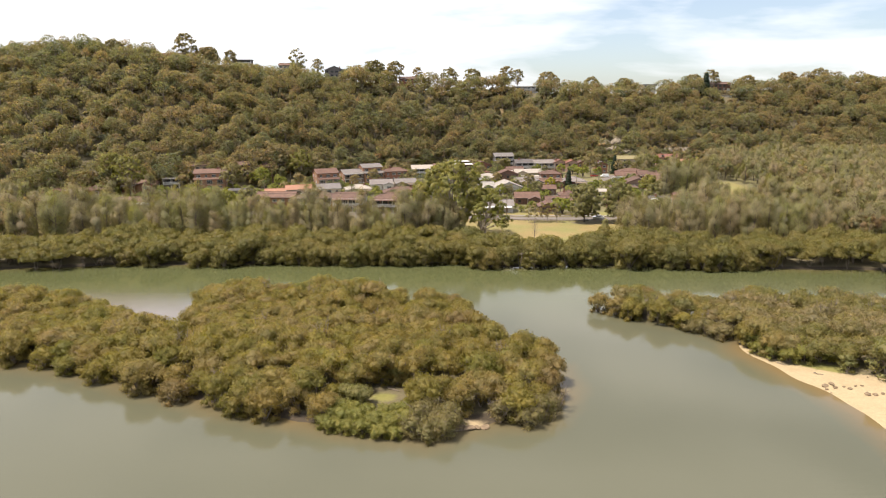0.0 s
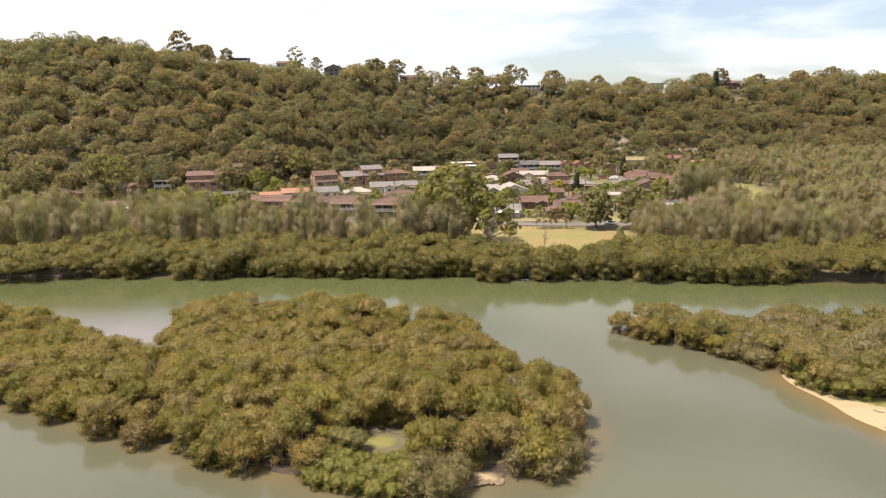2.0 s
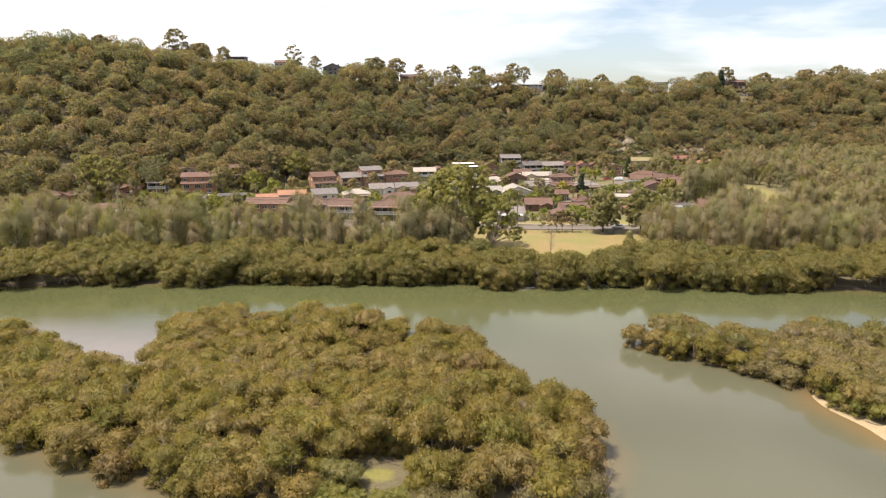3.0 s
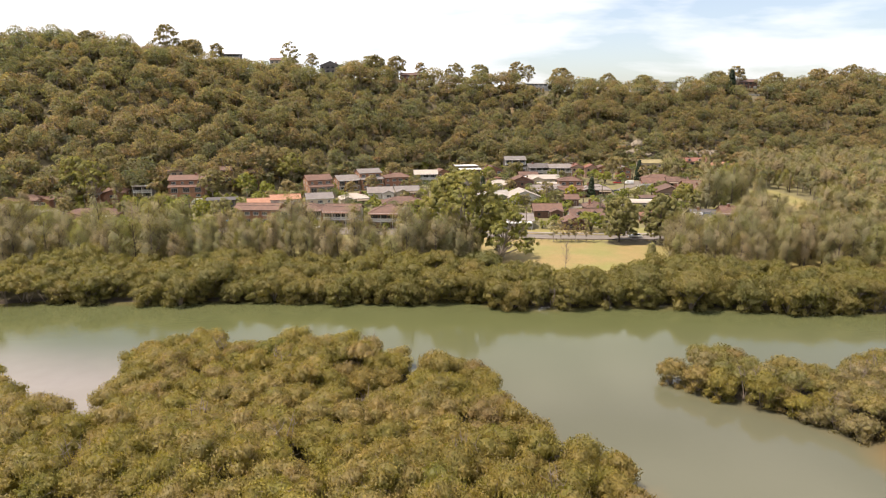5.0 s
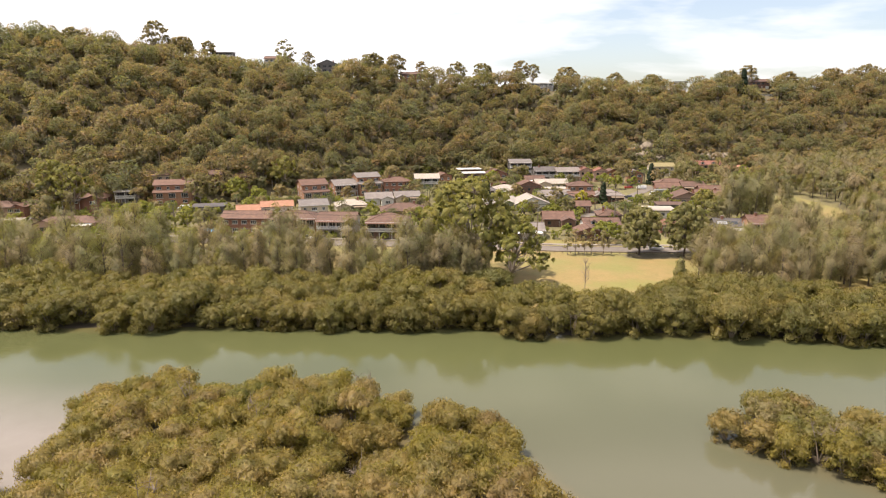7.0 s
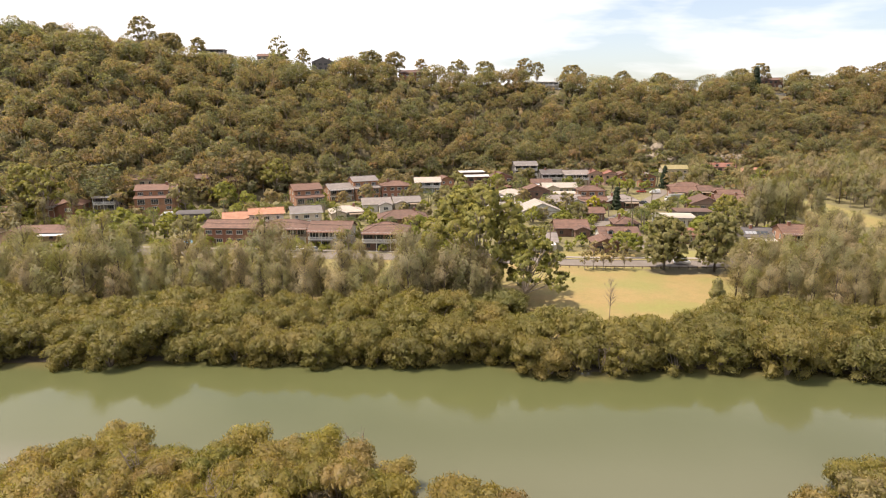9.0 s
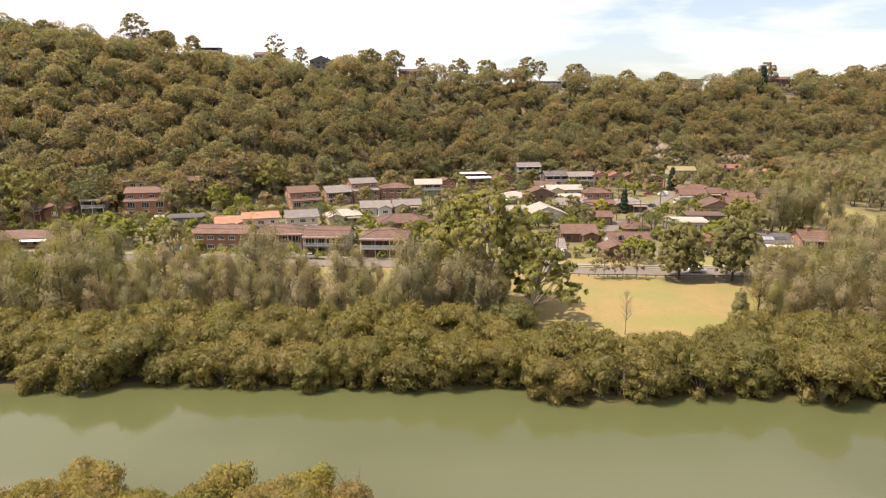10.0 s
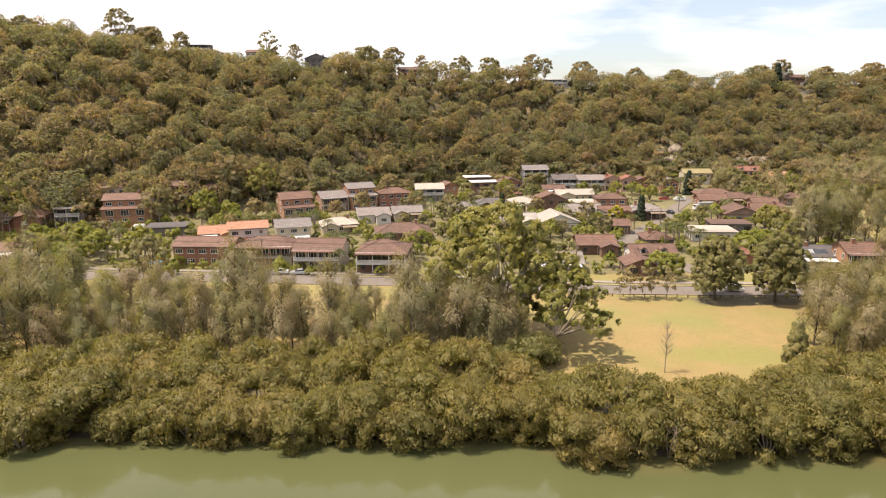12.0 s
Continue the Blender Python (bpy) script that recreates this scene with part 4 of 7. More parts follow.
def build_forest():
    """The wooded hillside: many gum trees grown into one another."""
    rng = np.random.default_rng(5)

    def on_hill(x, y):
        s = (y - along(TOE, x)) / (along(RIDGE_Y, x) - along(TOE, x))
        ok = (s > 0.02) & (s < 1.1) & (np.abs(x) < 0.73 * y + 25)
        for lx, ly, a, b in LEDGES:
            ok &= ((x - lx) / a) ** 2 + ((y - ly + 4) / (b + 5)) ** 2 > 1
        return ok

    def keep(x, y):
        ok = on_hill(x, y)
        for hx, hy, half in RIDGE_HOUSES:
            ok &= ~((np.abs(x - hx) < half + 1) & (y > hy - 15) & (y < hy + 6))
        return ok

    def low(x, y):
        ok = on_hill(x, y)
        for hx, hy, half in RIDGE_HOUSES:
            ok &= ~((np.abs(x - hx) < half + 1) & (y > hy - 6) & (y < hy + 6))
        return ok

    kinds = []
    for i in range(16):
        soup = Soup()
        r, h = rng.uniform(4.6, 7.6), rng.uniform(9.5, 13.0)
        lobes, count = [], int(rng.integers(6, 10))
        for j in range(count):
            a = j * 2.4 + rng.uniform(-0.4, 0.4)
            rho = 0.72 * r * math.sqrt(j / count) * rng.uniform(0.85, 1.1)
            lobes.append((rho * math.cos(a), rho * math.sin(a), h * (1 - 0.75 * (rho / r) ** 2) + rng.uniform(-1.8, 0.3), r * rng.uniform(0.32, 0.48)))
        leafy(soup, rng, lobes, 0.9, 2.3, 0.42, lift=-0.55, flat=0.85, long=1.3, up=0.2, fuzz=0.9, rough=0.7, patchy=0.08, open_sky=0.8, hull=0)
        fork = np.array((0, 0, h * 0.42))
        tube(soup, [(0, 0, -0.5), fork], [0.22, 0.16], 5, 1)
        for lobe in lobes[:5]:
            tube(soup, [fork, np.array(lobe[:3]) * (0.55, 0.55, 0.8), lobe[:3]], [0.17, 0.11, 0.05], 3, 1)
        kinds.append(soup.joined())
    soup = Soup()
    xs, ys = scatter(rng, -330, 430, 230, 640, 8.0, keep)
    for x, y, z in zip(xs, ys, ground_z(xs, ys)):
        tint = float(np.clip(0.5 + 0.3 * wobble(x, y, 30, 8) + rng.normal() * 0.27, 0, 1))
        size = rng.choice((0.55, 0.75, 0.9, 1.0, 1.2)) * rng.uniform(0.88, 1.12)
        for hx, hy, half in RIDGE_HOUSES:
            if abs(x - hx) < half + 2 and hy - 34 < y < hy:
                size *= 0.6
        soup.stamp(kinds[int(rng.integers(16))], (x, y, z), rng.uniform(0, 6.28), size, rng.uniform(0.85, 1.1) / math.sqrt(size), tint)
    # shrubs below the crowns
    low_kinds = []
    for i in range(6):
        bush = Soup()
        crown_of(bush, rng, [(0, 0, 1.4, 1.7), (1.4, 0.3, 1.0, 1.2), (-0.9, 1.0, 1.2, 1.2), (-0.6, -1.2, 0.9, 1.1)], 0.9, 8, 0.45, flat=0.8, heart=0.85, cover=1.0)
        low_kinds.append(bush.joined())
    ux, uy = scatter(rng, -320, 420, 235, 620, 5.6, low)
    for x, y, z in zip(ux, uy, ground_z(ux, uy)):
        soup.stamp(low_kinds[int(rng.integers(6))], (x, y, z), rng.uniform(0, 6.28), rng.uniform(0.8, 1.5), rng.uniform(0.8, 1.3), rng.random())
    thing("hillside_forest", "dense olive and rusty eucalypt woodland covering the hillside", "forest", kind="stuff", data=soup.mesh("hillside_forest", [M["forest"], M["bark"]]))


build_forest()


# ---- houses ----
def one(build, name, mats):
    s = Soup()
    build(s)
    return s.mesh(name, mats)


def frame_bars(s, w, h, bar=0.09, deep=0.12, mullions=1):
    """A window frame in one piece about the origin, facing -y."""
    xs = [-w / 2, -w / 2 + bar]
    for i in range(mullions):
        c = -w / 2 + w * (i + 1) / (mullions + 1)
        xs += [c - bar / 2, c + bar / 2]
    xs += [w / 2 - bar, w / 2]
    zs = [-h / 2, -h / 2 + bar, h / 2 - bar, h / 2]
    nx, nz = len(xs), len(zs)
    v = [(x, y, z) for y in (-deep, 0.02) for z in zs for x in xs]

    def solid(i, j):
        return 0 <= i < nx - 1 and 0 <= j < nz - 1 and (j != 1 or i % 2 == 0)

    f = []
    for j in range(nz - 1):
        for i in range(nx - 1):
            if not solid(i, j):
                continue
            a, b, c, d = j * nx + i, j * nx + i + 1, (j + 1) * nx + i + 1, (j + 1) * nx + i
            k = nx * nz
            f += [(a, b, c, d), (d + k, c + k, b + k, a + k)]
            for there, e0, e1 in ((solid(i, j - 1), a, b), (solid(i + 1, j), b, c), (solid(i, j + 1), c, d), (solid(i - 1, j), d, a)):
                if not there:
                    f.append((e0, e0 + k, e1 + k, e1))
    s.add(v, np.array(f))


WINDOWS = {}
for key, ww, hh, bars in (("wide", 2.0, 1.25, 2), ("small", 1.1, 1.15, 1), ("slider", 2.7, 2.1, 2), ("tall", 0.9, 1.5, 0)):
    for paint in ("white", "dark_trim"):
        WINDOWS[key, paint] = (
            one(lambda s: frame_bars(s, ww, hh, mullions=bars), "window_frame", [M[paint]]),
            one(lambda s: box(s, (-ww / 2 + 0.05, -0.05, -hh / 2 + 0.05), (ww / 2 - 0.05, -0.02, hh / 2 - 0.05)), "window_pane", [M["glass"]]),
            one(lambda s: box(s, (-ww / 2 - 0.1, -0.2, -hh / 2 - 0.1), (ww / 2 + 0.1, 0.02, -hh / 2)), "window_sill", [M[paint]]))
DOOR = (one(lambda s: box(s, (-0.45, -0.06, 0), (0.45, 0.02, 2.05)), "door_leaf", [M["timber"]]),
        one(lambda s: [box(s, (-0.55, -0.1, 0), (-0.45, 0.02, 2.1)), box(s, (0.45, -0.1, 0), (0.55, 0.02, 2.1)), box(s, (-0.55, -0.1, 2.05), (0.55, 0.02, 2.15))], "door_frame", [M["white"]]))


def garage_panel(s):
    for i in range(5):
        box(s, (-1.3, -0.07, 0.02 + i * 0.42), (1.3, 0.02, 0.42 + i * 0.42))


GARAGE = one(garage_panel, "garage_door", [M["white"]])
HOUSES = []


def slab(s, a, b, c, d, thick):
    """A sloping plate of some thickness from four corners."""
    top = np.array([a, b, c, d], float)
    v = np.concatenate([top, top - (0, 0, thick)])
    s.add(v, np.array([(0, 1, 2, 3), (7, 6, 5, 4), (0, 4, 5, 1), (1, 5, 6, 2), (2, 6, 7, 3), (3, 7, 4, 0)]))


def roof_mesh(kind, w, d, z, mat, over=0.55, rise=0.38):
    s = Soup()
    x, y = w / 2 + over, d / 2 + over
    lift = 0.16
    if kind == "gx":
        top = z + y * rise + lift
        slab(s, (-x, -y, z + lift), (x, -y, z + lift), (x, 0, top), (-x, 0, top), 0.16)
        slab(s, (x, y, z + lift), (-x, y, z + lift), (-x, 0, top), (x, 0, top), 0.16)
        tube(s, [(-x, 0, top + 0.02), (x, 0, top + 0.02)], [0.13, 0.13], 6)
    elif kind == "gy":
        top = z + x * rise + lift
        slab(s, (-x, y, z + lift), (-x, -y, z + lift), (0, -y, top), (0, y, top), 0.16)
        slab(s, (x, -y, z + lift), (x, y, z + lift), (0, y, top), (0, -y, top), 0.16)
        tube(s, [(0, -y, top + 0.02), (0, y, top + 0.02)], [0.13, 0.13], 6)
    elif kind == "hip":
        run = min(x, y)
        top = z + run * rise + lift
        r = max(x - run, 0.05)
        q = max(y - run, 0.0)
        c = [(-x, -y, z + lift), (x, -y, z + lift), (x, y, z + lift), (-x, y, z + lift)]
        e0, e1 = ((-r, 0, top), (r, 0, top)) if x >= y else ((0, -q, top), (0, q, top))
        if x >= y:
            faces = [(c[0], c[1], e1, e0), (c[2], c[3], e0, e1), (c[1], c[2], e1, e1), (c[3], c[0], e0, e0)]
            hips = [(c[0], e0), (c[3], e0), (c[1], e1), (c[2], e1)]
        else:
            faces = [(c[1], c[2], e1, e0), (c[3], c[0], e0, e1), (c[0], c[1], e0, e0), (c[2], c[3], e1, e1)]
            hips = [(c[0], e0), (c[1], e0), (c[2], e1), (c[3], e1)]
        for f in faces:
            slab(s, *f, 0.14)
        for a, b in hips + [(e0, e1)]:
            tube(s, [np.array(a) + (0, 0, 0.02), np.array(b) + (0.01, 0, 0.02)], [0.11, 0.11], 5)
    else:
        slab(s, (-x, -y, z + 0.25), (x, -y, z + 0.25), (x, y, z + 0.45), (-x, y, z + 0.45), 0.25)
    return s.mesh("roof", [mat])


def wall_mesh(kind, w, d, z0, z, mat, rise=0.38, over=0.55):
    """The walls in one body, with gables up to the roof."""
    s = Soup()
    x, y = w / 2, d / 2
    if kind == "gx":
        e, top = z + over * rise, z + (y + over) * rise
        ring = [(-y, z0), (y, z0), (y, e), (0, top), (-y, e)]
        v = [(side * x, a, b) for side in (-1, 1) for a, b in ring]
    elif kind == "gy":
        e, top = z + over * rise, z + (x + over) * rise
        ring = [(-x, z0), (x, z0), (x, e), (0, top), (-x, e)]
        v = [(a, side * y, b) for side in (1, -1) for a, b in ring]
    else:
        box(s, (-x, -y, z0), (x, y, z + 0.05))
        return s.mesh("wall", [mat])
    s.add(v, np.array([(4, 3, 2), (4, 2, 1), (4, 1, 0), (7, 8, 9), (6, 7, 9), (5, 6, 9), (0, 1, 6), (0, 6, 5), (1, 2, 7), (1, 7, 6), (2, 3, 8), (2, 8, 7), (3, 4, 9), (3, 9, 8), (4, 0, 5), (4, 5, 9)]))
    return s.mesh("wall", [mat])


def put_window(house_ob, key, paint, m):
    f, p, sill = WINDOWS[key, paint]
    win = part("window", f, house_ob, at=m)
    part("pane", p, win)
    part("sill", sill, win)


ROOF_WORDS = {"tile_brown": "brown tiled", "tile_red": "red tiled", "tile_orange": "orange tiled", "tile_grey": "grey tiled", "tile_pale": "pale grey",
              "tile_dark": "charcoal", "tile_olive": "mustard tiled", "sheet_white": "white metal"}
WALL_WORDS = {"brick_orange": "orange brick", "brick_brown": "brown brick", "brick_red": "red brick", "render_cream": "cream rendered", "render_white": "white rendered",
              "render_pink": "pink rendered", "board_grey": "grey clad", "board_blue": "blue-grey clad"}
SHAPE_WORDS = {"gx": "gabled", "gy": "front-gabled", "hip": "hipped", "flat": "flat"}


def house(x, y, yaw, w, d, storeys, kind, wall, roof, extra="plain", base=None):
    rng = random.Random(int(x * 10) * 31 + int(y))
    z = float(ground_z(x, y)) if base is None else base
    low = min(float(ground_z(x + a, y + b)) for a in (-w / 2, w / 2) for b in (-d / 2, d / 2)) - z - 0.4
    count = ("single", "two", "three")[storeys - 1]
    ob = thing("house", f"{count}-storey {WALL_WORDS[wall]} house with {SHAPE_WORDS[kind]} {ROOF_WORDS[roof]} roof", "house", pose(x, y, z, 0, 0, yaw), "hill houses" if base else "village houses")
    if storeys == 1 and base is None:
        w, d = w * 1.1, d * 1.12
    HOUSES.append((x, y, max(w, d) / 2))
    top = storeys * 2.7
    paint = "white" if wall in ("brick_orange", "brick_red", "render_white", "render_cream", "board_blue") else "dark_trim"
    part("wall", wall_mesh(kind, w, d, low, top, M[wall]), ob)
    part("roof", roof_mesh(kind, w, d, top, M[roof]), ob)
    trim = M["white"] if extra in ("balcony", "balcony3", "columns", "awning") else M["dark_trim"]
    if kind == "flat":
        part("fascia", one(lambda s: box(s, (-w / 2 - 0.62, -d / 2 - 0.62, top + 0.02), (w / 2 + 0.62, -d / 2 - 0.56, top + 0.3)), "fascia", [trim]), ob)
    else:
        part("gutter", one(lambda s: box(s, (-w / 2 - 0.58, -d / 2 - 0.68, top + 0.0), (w / 2 + 0.58, -d / 2 - 0.56, top + 0.15)), "gutter", [trim]), ob)
    door_at = rng.choice((-0.3, 0.05, 0.3)) * w
    for level in range(storeys):
        n = max(2, int(w / 3.1))
        for i in range(n):
            wx = -w / 2 + w * (i + 0.5) / n
            open_up = level > 0 and extra in ("balcony", "balcony3", "columns")
            if level == 0 and abs(wx - door_at) < w / n / 2:
                door = part("door", DOOR[0], ob, at=pose(door_at, -d / 2, 0.05))
                part("frame", DOOR[1], door)
                continue
            if level == 0 and storeys > 1 and i == n - 1 and w > 8 and extra != "columns":
                part("garage_door", GARAGE, ob, at=pose(min(wx, w / 2 - 1.5), -d / 2, 0.05))
                continue
            key = "slider" if open_up and w / n > 2.9 else rng.choice(("wide", "wide", "small"))
            if WINDOWS[key, paint][0] and w / n > (2.9 if key == "slider" else 2.2 if key == "wide" else 0):
                put_window(ob, key, paint, pose(wx, -d / 2, level * 2.7 + (1.15 if key == "slider" else 1.5)))
            else:
                put_window(ob, "small", paint, pose(wx, -d / 2, level * 2.7 + 1.5))
        for side in (-1, 1):
            for j in range(2 if d > 8.5 else 1):
                wy = (-d / 4 + j * d / 2) if d > 8.5 else 0
                put_window(ob, rng.choice(("small", "tall")), paint, pose(side * w / 2, wy, level * 2.7 + 1.5, 0, 0, 90 * side))
    if extra in ("balcony", "balcony3", "columns"):
        for level in range(1, storeys):
            h, deep = level * 2.7, 1.7
            deck = part("balcony", one(lambda s: box(s, (-w / 2, -d / 2 - deep, h - 0.2), (w / 2, -d / 2 - 0.01, h)), "balcony_deck", [M["white" if extra != "columns" else "concrete"]]), ob)

            def rails(s):
                for zz in (0.1, 0.38, 0.66, 0.93):
                    box(s, (-w / 2, -d / 2 - deep, h + zz), (w / 2, -d / 2 - deep + 0.06, h + zz + 0.17))
                    for side in (-1, 1):
                        xs = side * (w / 2 - 0.035)
                        box(s, (xs - 0.03, -d / 2 - deep + 0.06, h + zz), (xs + 0.03, -d / 2, h + zz + 0.17))
            part("railing", one(rails, "railing", [M["white"] if wall != "brick_orange" else M["timber"]]), deck)
            n = max(2, int(w / 3.5)) + 1
            for i in range(n):
                px = -w / 2 + 0.1 + (w - 0.2) * i / (n - 1)
                part("post", one(lambda s: box(s, (px - 0.09, -d / 2 - deep + 0.02, low if level == 1 else h - 2.7), (px + 0.09, -d / 2 - deep + 0.2, h - 0.2)), "post", [trim]), deck)
                part("post", one(lambda s: box(s, (px - 0.07, -d / 2 - deep + 0.02, h + 0.001), (px + 0.07, -d / 2 - deep + 0.16, h + 2.45)), "post", [trim]), deck)
        h = (storeys - 1) * 2.7
        part("verandah_roof", one(lambda s: slab(s, (-w / 2 - 0.3, -d / 2 - 2.1, h + 2.62), (w / 2 + 0.3, -d / 2 - 2.1, h + 2.62), (w / 2 + 0.3, -d / 2 - 0.7, h + 2.8), (-w / 2 - 0.3, -d / 2 - 0.7, h + 2.8), 0.14), "verandah_roof", [M[roof]]), ob)
    if extra == "tier":
        h = (storeys - 1) * 2.7
        part("lower_roof", one(lambda s: slab(s, (-w / 2 - 0.4, -d / 2 - 3.4, h - 0.05), (w / 2 + 0.4, -d / 2 - 3.4, h - 0.05), (w / 2 + 0.4, -d / 2 - 0.02, h + 0.85), (-w / 2 - 0.4, -d / 2 - 0.02, h + 0.85), 0.18), "lower_roof", [M[roof]]), ob)
        bay = part("front_wing", one(lambda s: box(s, (-w / 2, -d / 2 - 2.9, low), (w / 2, -d / 2 - 0.01, h - 0.1)), "front_wing", [M[wall]]), ob)
        for level in range(storeys - 1):
            for i in range(3):
                put_window(ob, "slider" if level and w > 8.5 else "wide", "white", pose(-w / 2 + w * (i + 0.5) / 3, -d / 2 - 2.9, level * 2.7 + (1.2 if level and w > 8.5 else 1.4)))
        if storeys > 2:
            part("terrace_rail", one(lambda s: [box(s, (-w / 2, -d / 2 - 3.1, 2.7 + a), (w / 2, -d / 2 - 3.02, 2.8 + a)) for a in (0.1, 0.5, 0.9)], "terrace_rail", [M["timber"]]), ob)
    if storeys == 1 and kind in ("gx", "hip") and w > 9.2 and extra in ("plain", "chimney", "windows"):
        side, half, out = rng.choice((-1, 1)), w * 0.22, rng.uniform(2.4, 3.8)
        cx, ridge = side * (w / 2 - half - 0.1), top + (half + 0.45) * 0.38 + 0.14
        y0, y1 = -d / 2 - out, -d / 2 + half * 1.1
        wing = part("front_wing", one(lambda s: box(s, (cx - half, y0, low), (cx + half, -d / 2 - 0.01, top + 0.02)), "front_wing", [M[wall]]), ob)
        e = half + 0.45
        part("wing_roof", one(lambda s: [slab(s, (cx - e, y1, top + 0.17), (cx - e, y0 - 0.5, top + 0.17), (cx, y0 - 0.5, ridge + 0.03), (cx, y1, ridge + 0.03), 0.15),
                                        slab(s, (cx + e, y0 - 0.5, top + 0.17), (cx + e, y1, top + 0.17), (cx, y1, ridge + 0.03), (cx, y0 - 0.5, ridge + 0.03), 0.15)], "wing_roof", [M[roof]]), wing)
        part("gable", one(lambda s: s.add([(cx - half, y0, top), (cx + half, y0, top), (cx, y0, ridge - 0.2), (cx - half, y0 + 0.2, top), (cx + half, y0 + 0.2, top), (cx, y0 + 0.2, ridge - 0.2)], np.array([(0, 1, 2), (5, 4, 3), (0, 2, 5), (0, 5, 3), (1, 4, 5), (1, 5, 2)])), "gable", [M[wall]]), wing)
        put_window(ob, "wide", paint, pose(cx, y0, 1.5))
        if rng.random() < 0.55:
            a, b = sorted((-side * w * 0.05, -side * (w / 2 - 0.4)))
            part("patio_roof", one(lambda s: slab(s, (a, -d / 2 - 2.9, 2.3), (b, -d / 2 - 2.9, 2.3), (b, -d / 2 - 0.02, 2.62), (a, -d / 2 - 0.02, 2.62), 0.09), "patio_roof", [M[rng.choice(("sheet_white", "tile_grey", "timber"))]]), ob)
            for px in (a + 0.1, b - 0.1):
                part("post", one(lambda s: box(s, (px - 0.05, -d / 2 - 2.8, low), (px + 0.05, -d / 2 - 2.7, 2.24)), "post", [M["white"]]), ob)
    if extra.startswith("awning"):
        mat = M["white"] if extra == "awning" else M["car_red"]
        part("awning", one(lambda s: slab(s, (-w / 2 + 0.4, -d / 2 - 2.6, 2.35), (w / 2 - 0.6, -d / 2 - 2.6, 2.35), (w / 2 - 0.6, -d / 2 - 0.02, 2.75), (-w / 2 + 0.4, -d / 2 - 0.02, 2.75), 0.1), "awning", [mat]), ob)
        for px in (-w / 2 + 0.5, w / 2 - 0.7):
            part("post", one(lambda s: box(s, (px - 0.06, -d / 2 - 2.5, low), (px + 0.06, -d / 2 - 2.38, 2.26)), "post", [M["white"]]), ob)
    if extra == "dormers":
        for px in (-0.25 * w, 0.2 * w):
            zz = top + 0.38 * 1.3
            dorm = part("dormer", one(lambda s: box(s, (px - 0.8, -d / 2 + 0.3, top + 0.1), (px + 0.8, -d / 2 + 3.2, zz + 1.0)), "dormer", [M["white"]]), ob)
            part("dormer_roof", one(lambda s: [slab(s, (px - 1.05, -d / 2 - 0.1, zz + 0.95), (px, -d / 2 - 0.1, zz + 1.5), (px, -d / 2 + 3.4, zz + 1.5), (px - 1.05, -d / 2 + 3.4, zz + 0.95), 0.1),
                                              slab(s, (px, -d / 2 - 0.1, zz + 1.5), (px + 1.05, -d / 2 - 0.1, zz + 0.95), (px + 1.05, -d / 2 + 3.4, zz + 0.95), (px, -d / 2 + 3.4, zz + 1.5), 0.1)], "dormer_roof", [M[roof]]), dorm)
            f, p, sill = WINDOWS["small", "dark_trim"]
            part("pane", p, dorm, at=pose(px, -d / 2 + 0.27, zz + 0.35))
    if extra == "solar":
        for i in range(6):
            a = -w / 2 + 0.4 + i * 1.12
            part("solar_panel", one(lambda s: slab(s, (a, -d / 2 + 1.2, top + 0.95), (a + 1.02, -d / 2 + 1.2, top + 0.95), (a + 1.02, -d / 2 + 2.8, top + 1.56), (a, -d / 2 + 2.8, top + 1.56), 0.05), "solar_panel", [M["metal"] if i < 3 else M["glass"]]), ob)
        part("awning", one(lambda s: slab(s, (-w / 2 + 0.4, -d / 2 - 3.2, 2.3), (w / 2 - 2, -d / 2 - 3.2, 2.3), (w / 2 - 2, -d / 2 - 0.02, 2.65), (-w / 2 + 0.4, -d / 2 - 0.02, 2.65), 0.1), "awning", [M["white"]]), ob)
    if extra == "chimney" or (kind != "flat" and rng.random() < 0.3):
        cx = rng.choice((-0.25, 0.25)) * w
        stack = part("chimney", one(lambda s: box(s, (cx - 0.4, -0.9, top + 0.2), (cx + 0.4, -0.2, top + 0.38 * d / 2 + 1.2)), "chimney", [M["brick_red"]]), ob)
        part("chimney_cap", one(lambda s: box(s, (cx - 0.48, -0.98, top + 0.38 * d / 2 + 1.2), (cx + 0.48, -0.12, top + 0.38 * d / 2 + 1.32)), "chimney_cap", [M["concrete"]]), stack)
    return ob


house(-72.0, 276.0, -4, 16.5, 9, 2, "gx", "brick_red", "tile_brown", "windows")
house(-55.1, 275.7, -4, 15.5, 9, 2, "hip", "brick_orange", "tile_brown", "balcony")
house(-39.5, 271.6, -4, 12.6, 10, 2, "gx", "render_cream", "tile_brown", "columns")
house(-22.2, 268.4, -4, 12.9, 11, 2, "hip", "brick_brown", "tile_brown", "balcony")
house(-68.0, 299.4, 16, 11.5, 8, 2, "gx", "render_white", "tile_orange", "awning_red")
house(-79.1, 305.9, 16, 11.3, 8, 1, "gx", "brick_orange", "tile_orange", "plain")
house(-54.6, 302.0, 18, 10.5, 9, 2, "gx", "render_cream", "tile_grey", "awning")
house(-42.3, 318.0, 15, 11.0, 8, 1, "hip", "render_cream", "tile_pale", "plain")
house(-19.5, 305.2, 8, 15.7, 10, 1, "hip", "brick_brown", "tile_brown", "chimney")
house(-32.4, 335.8, 12, 10.4, 9, 1, "gx", "render_white", "tile_grey", "plain")
house(-20.1, 340.3, 12, 10.0, 8, 1, "gx", "render_cream", "tile_grey", "plain")
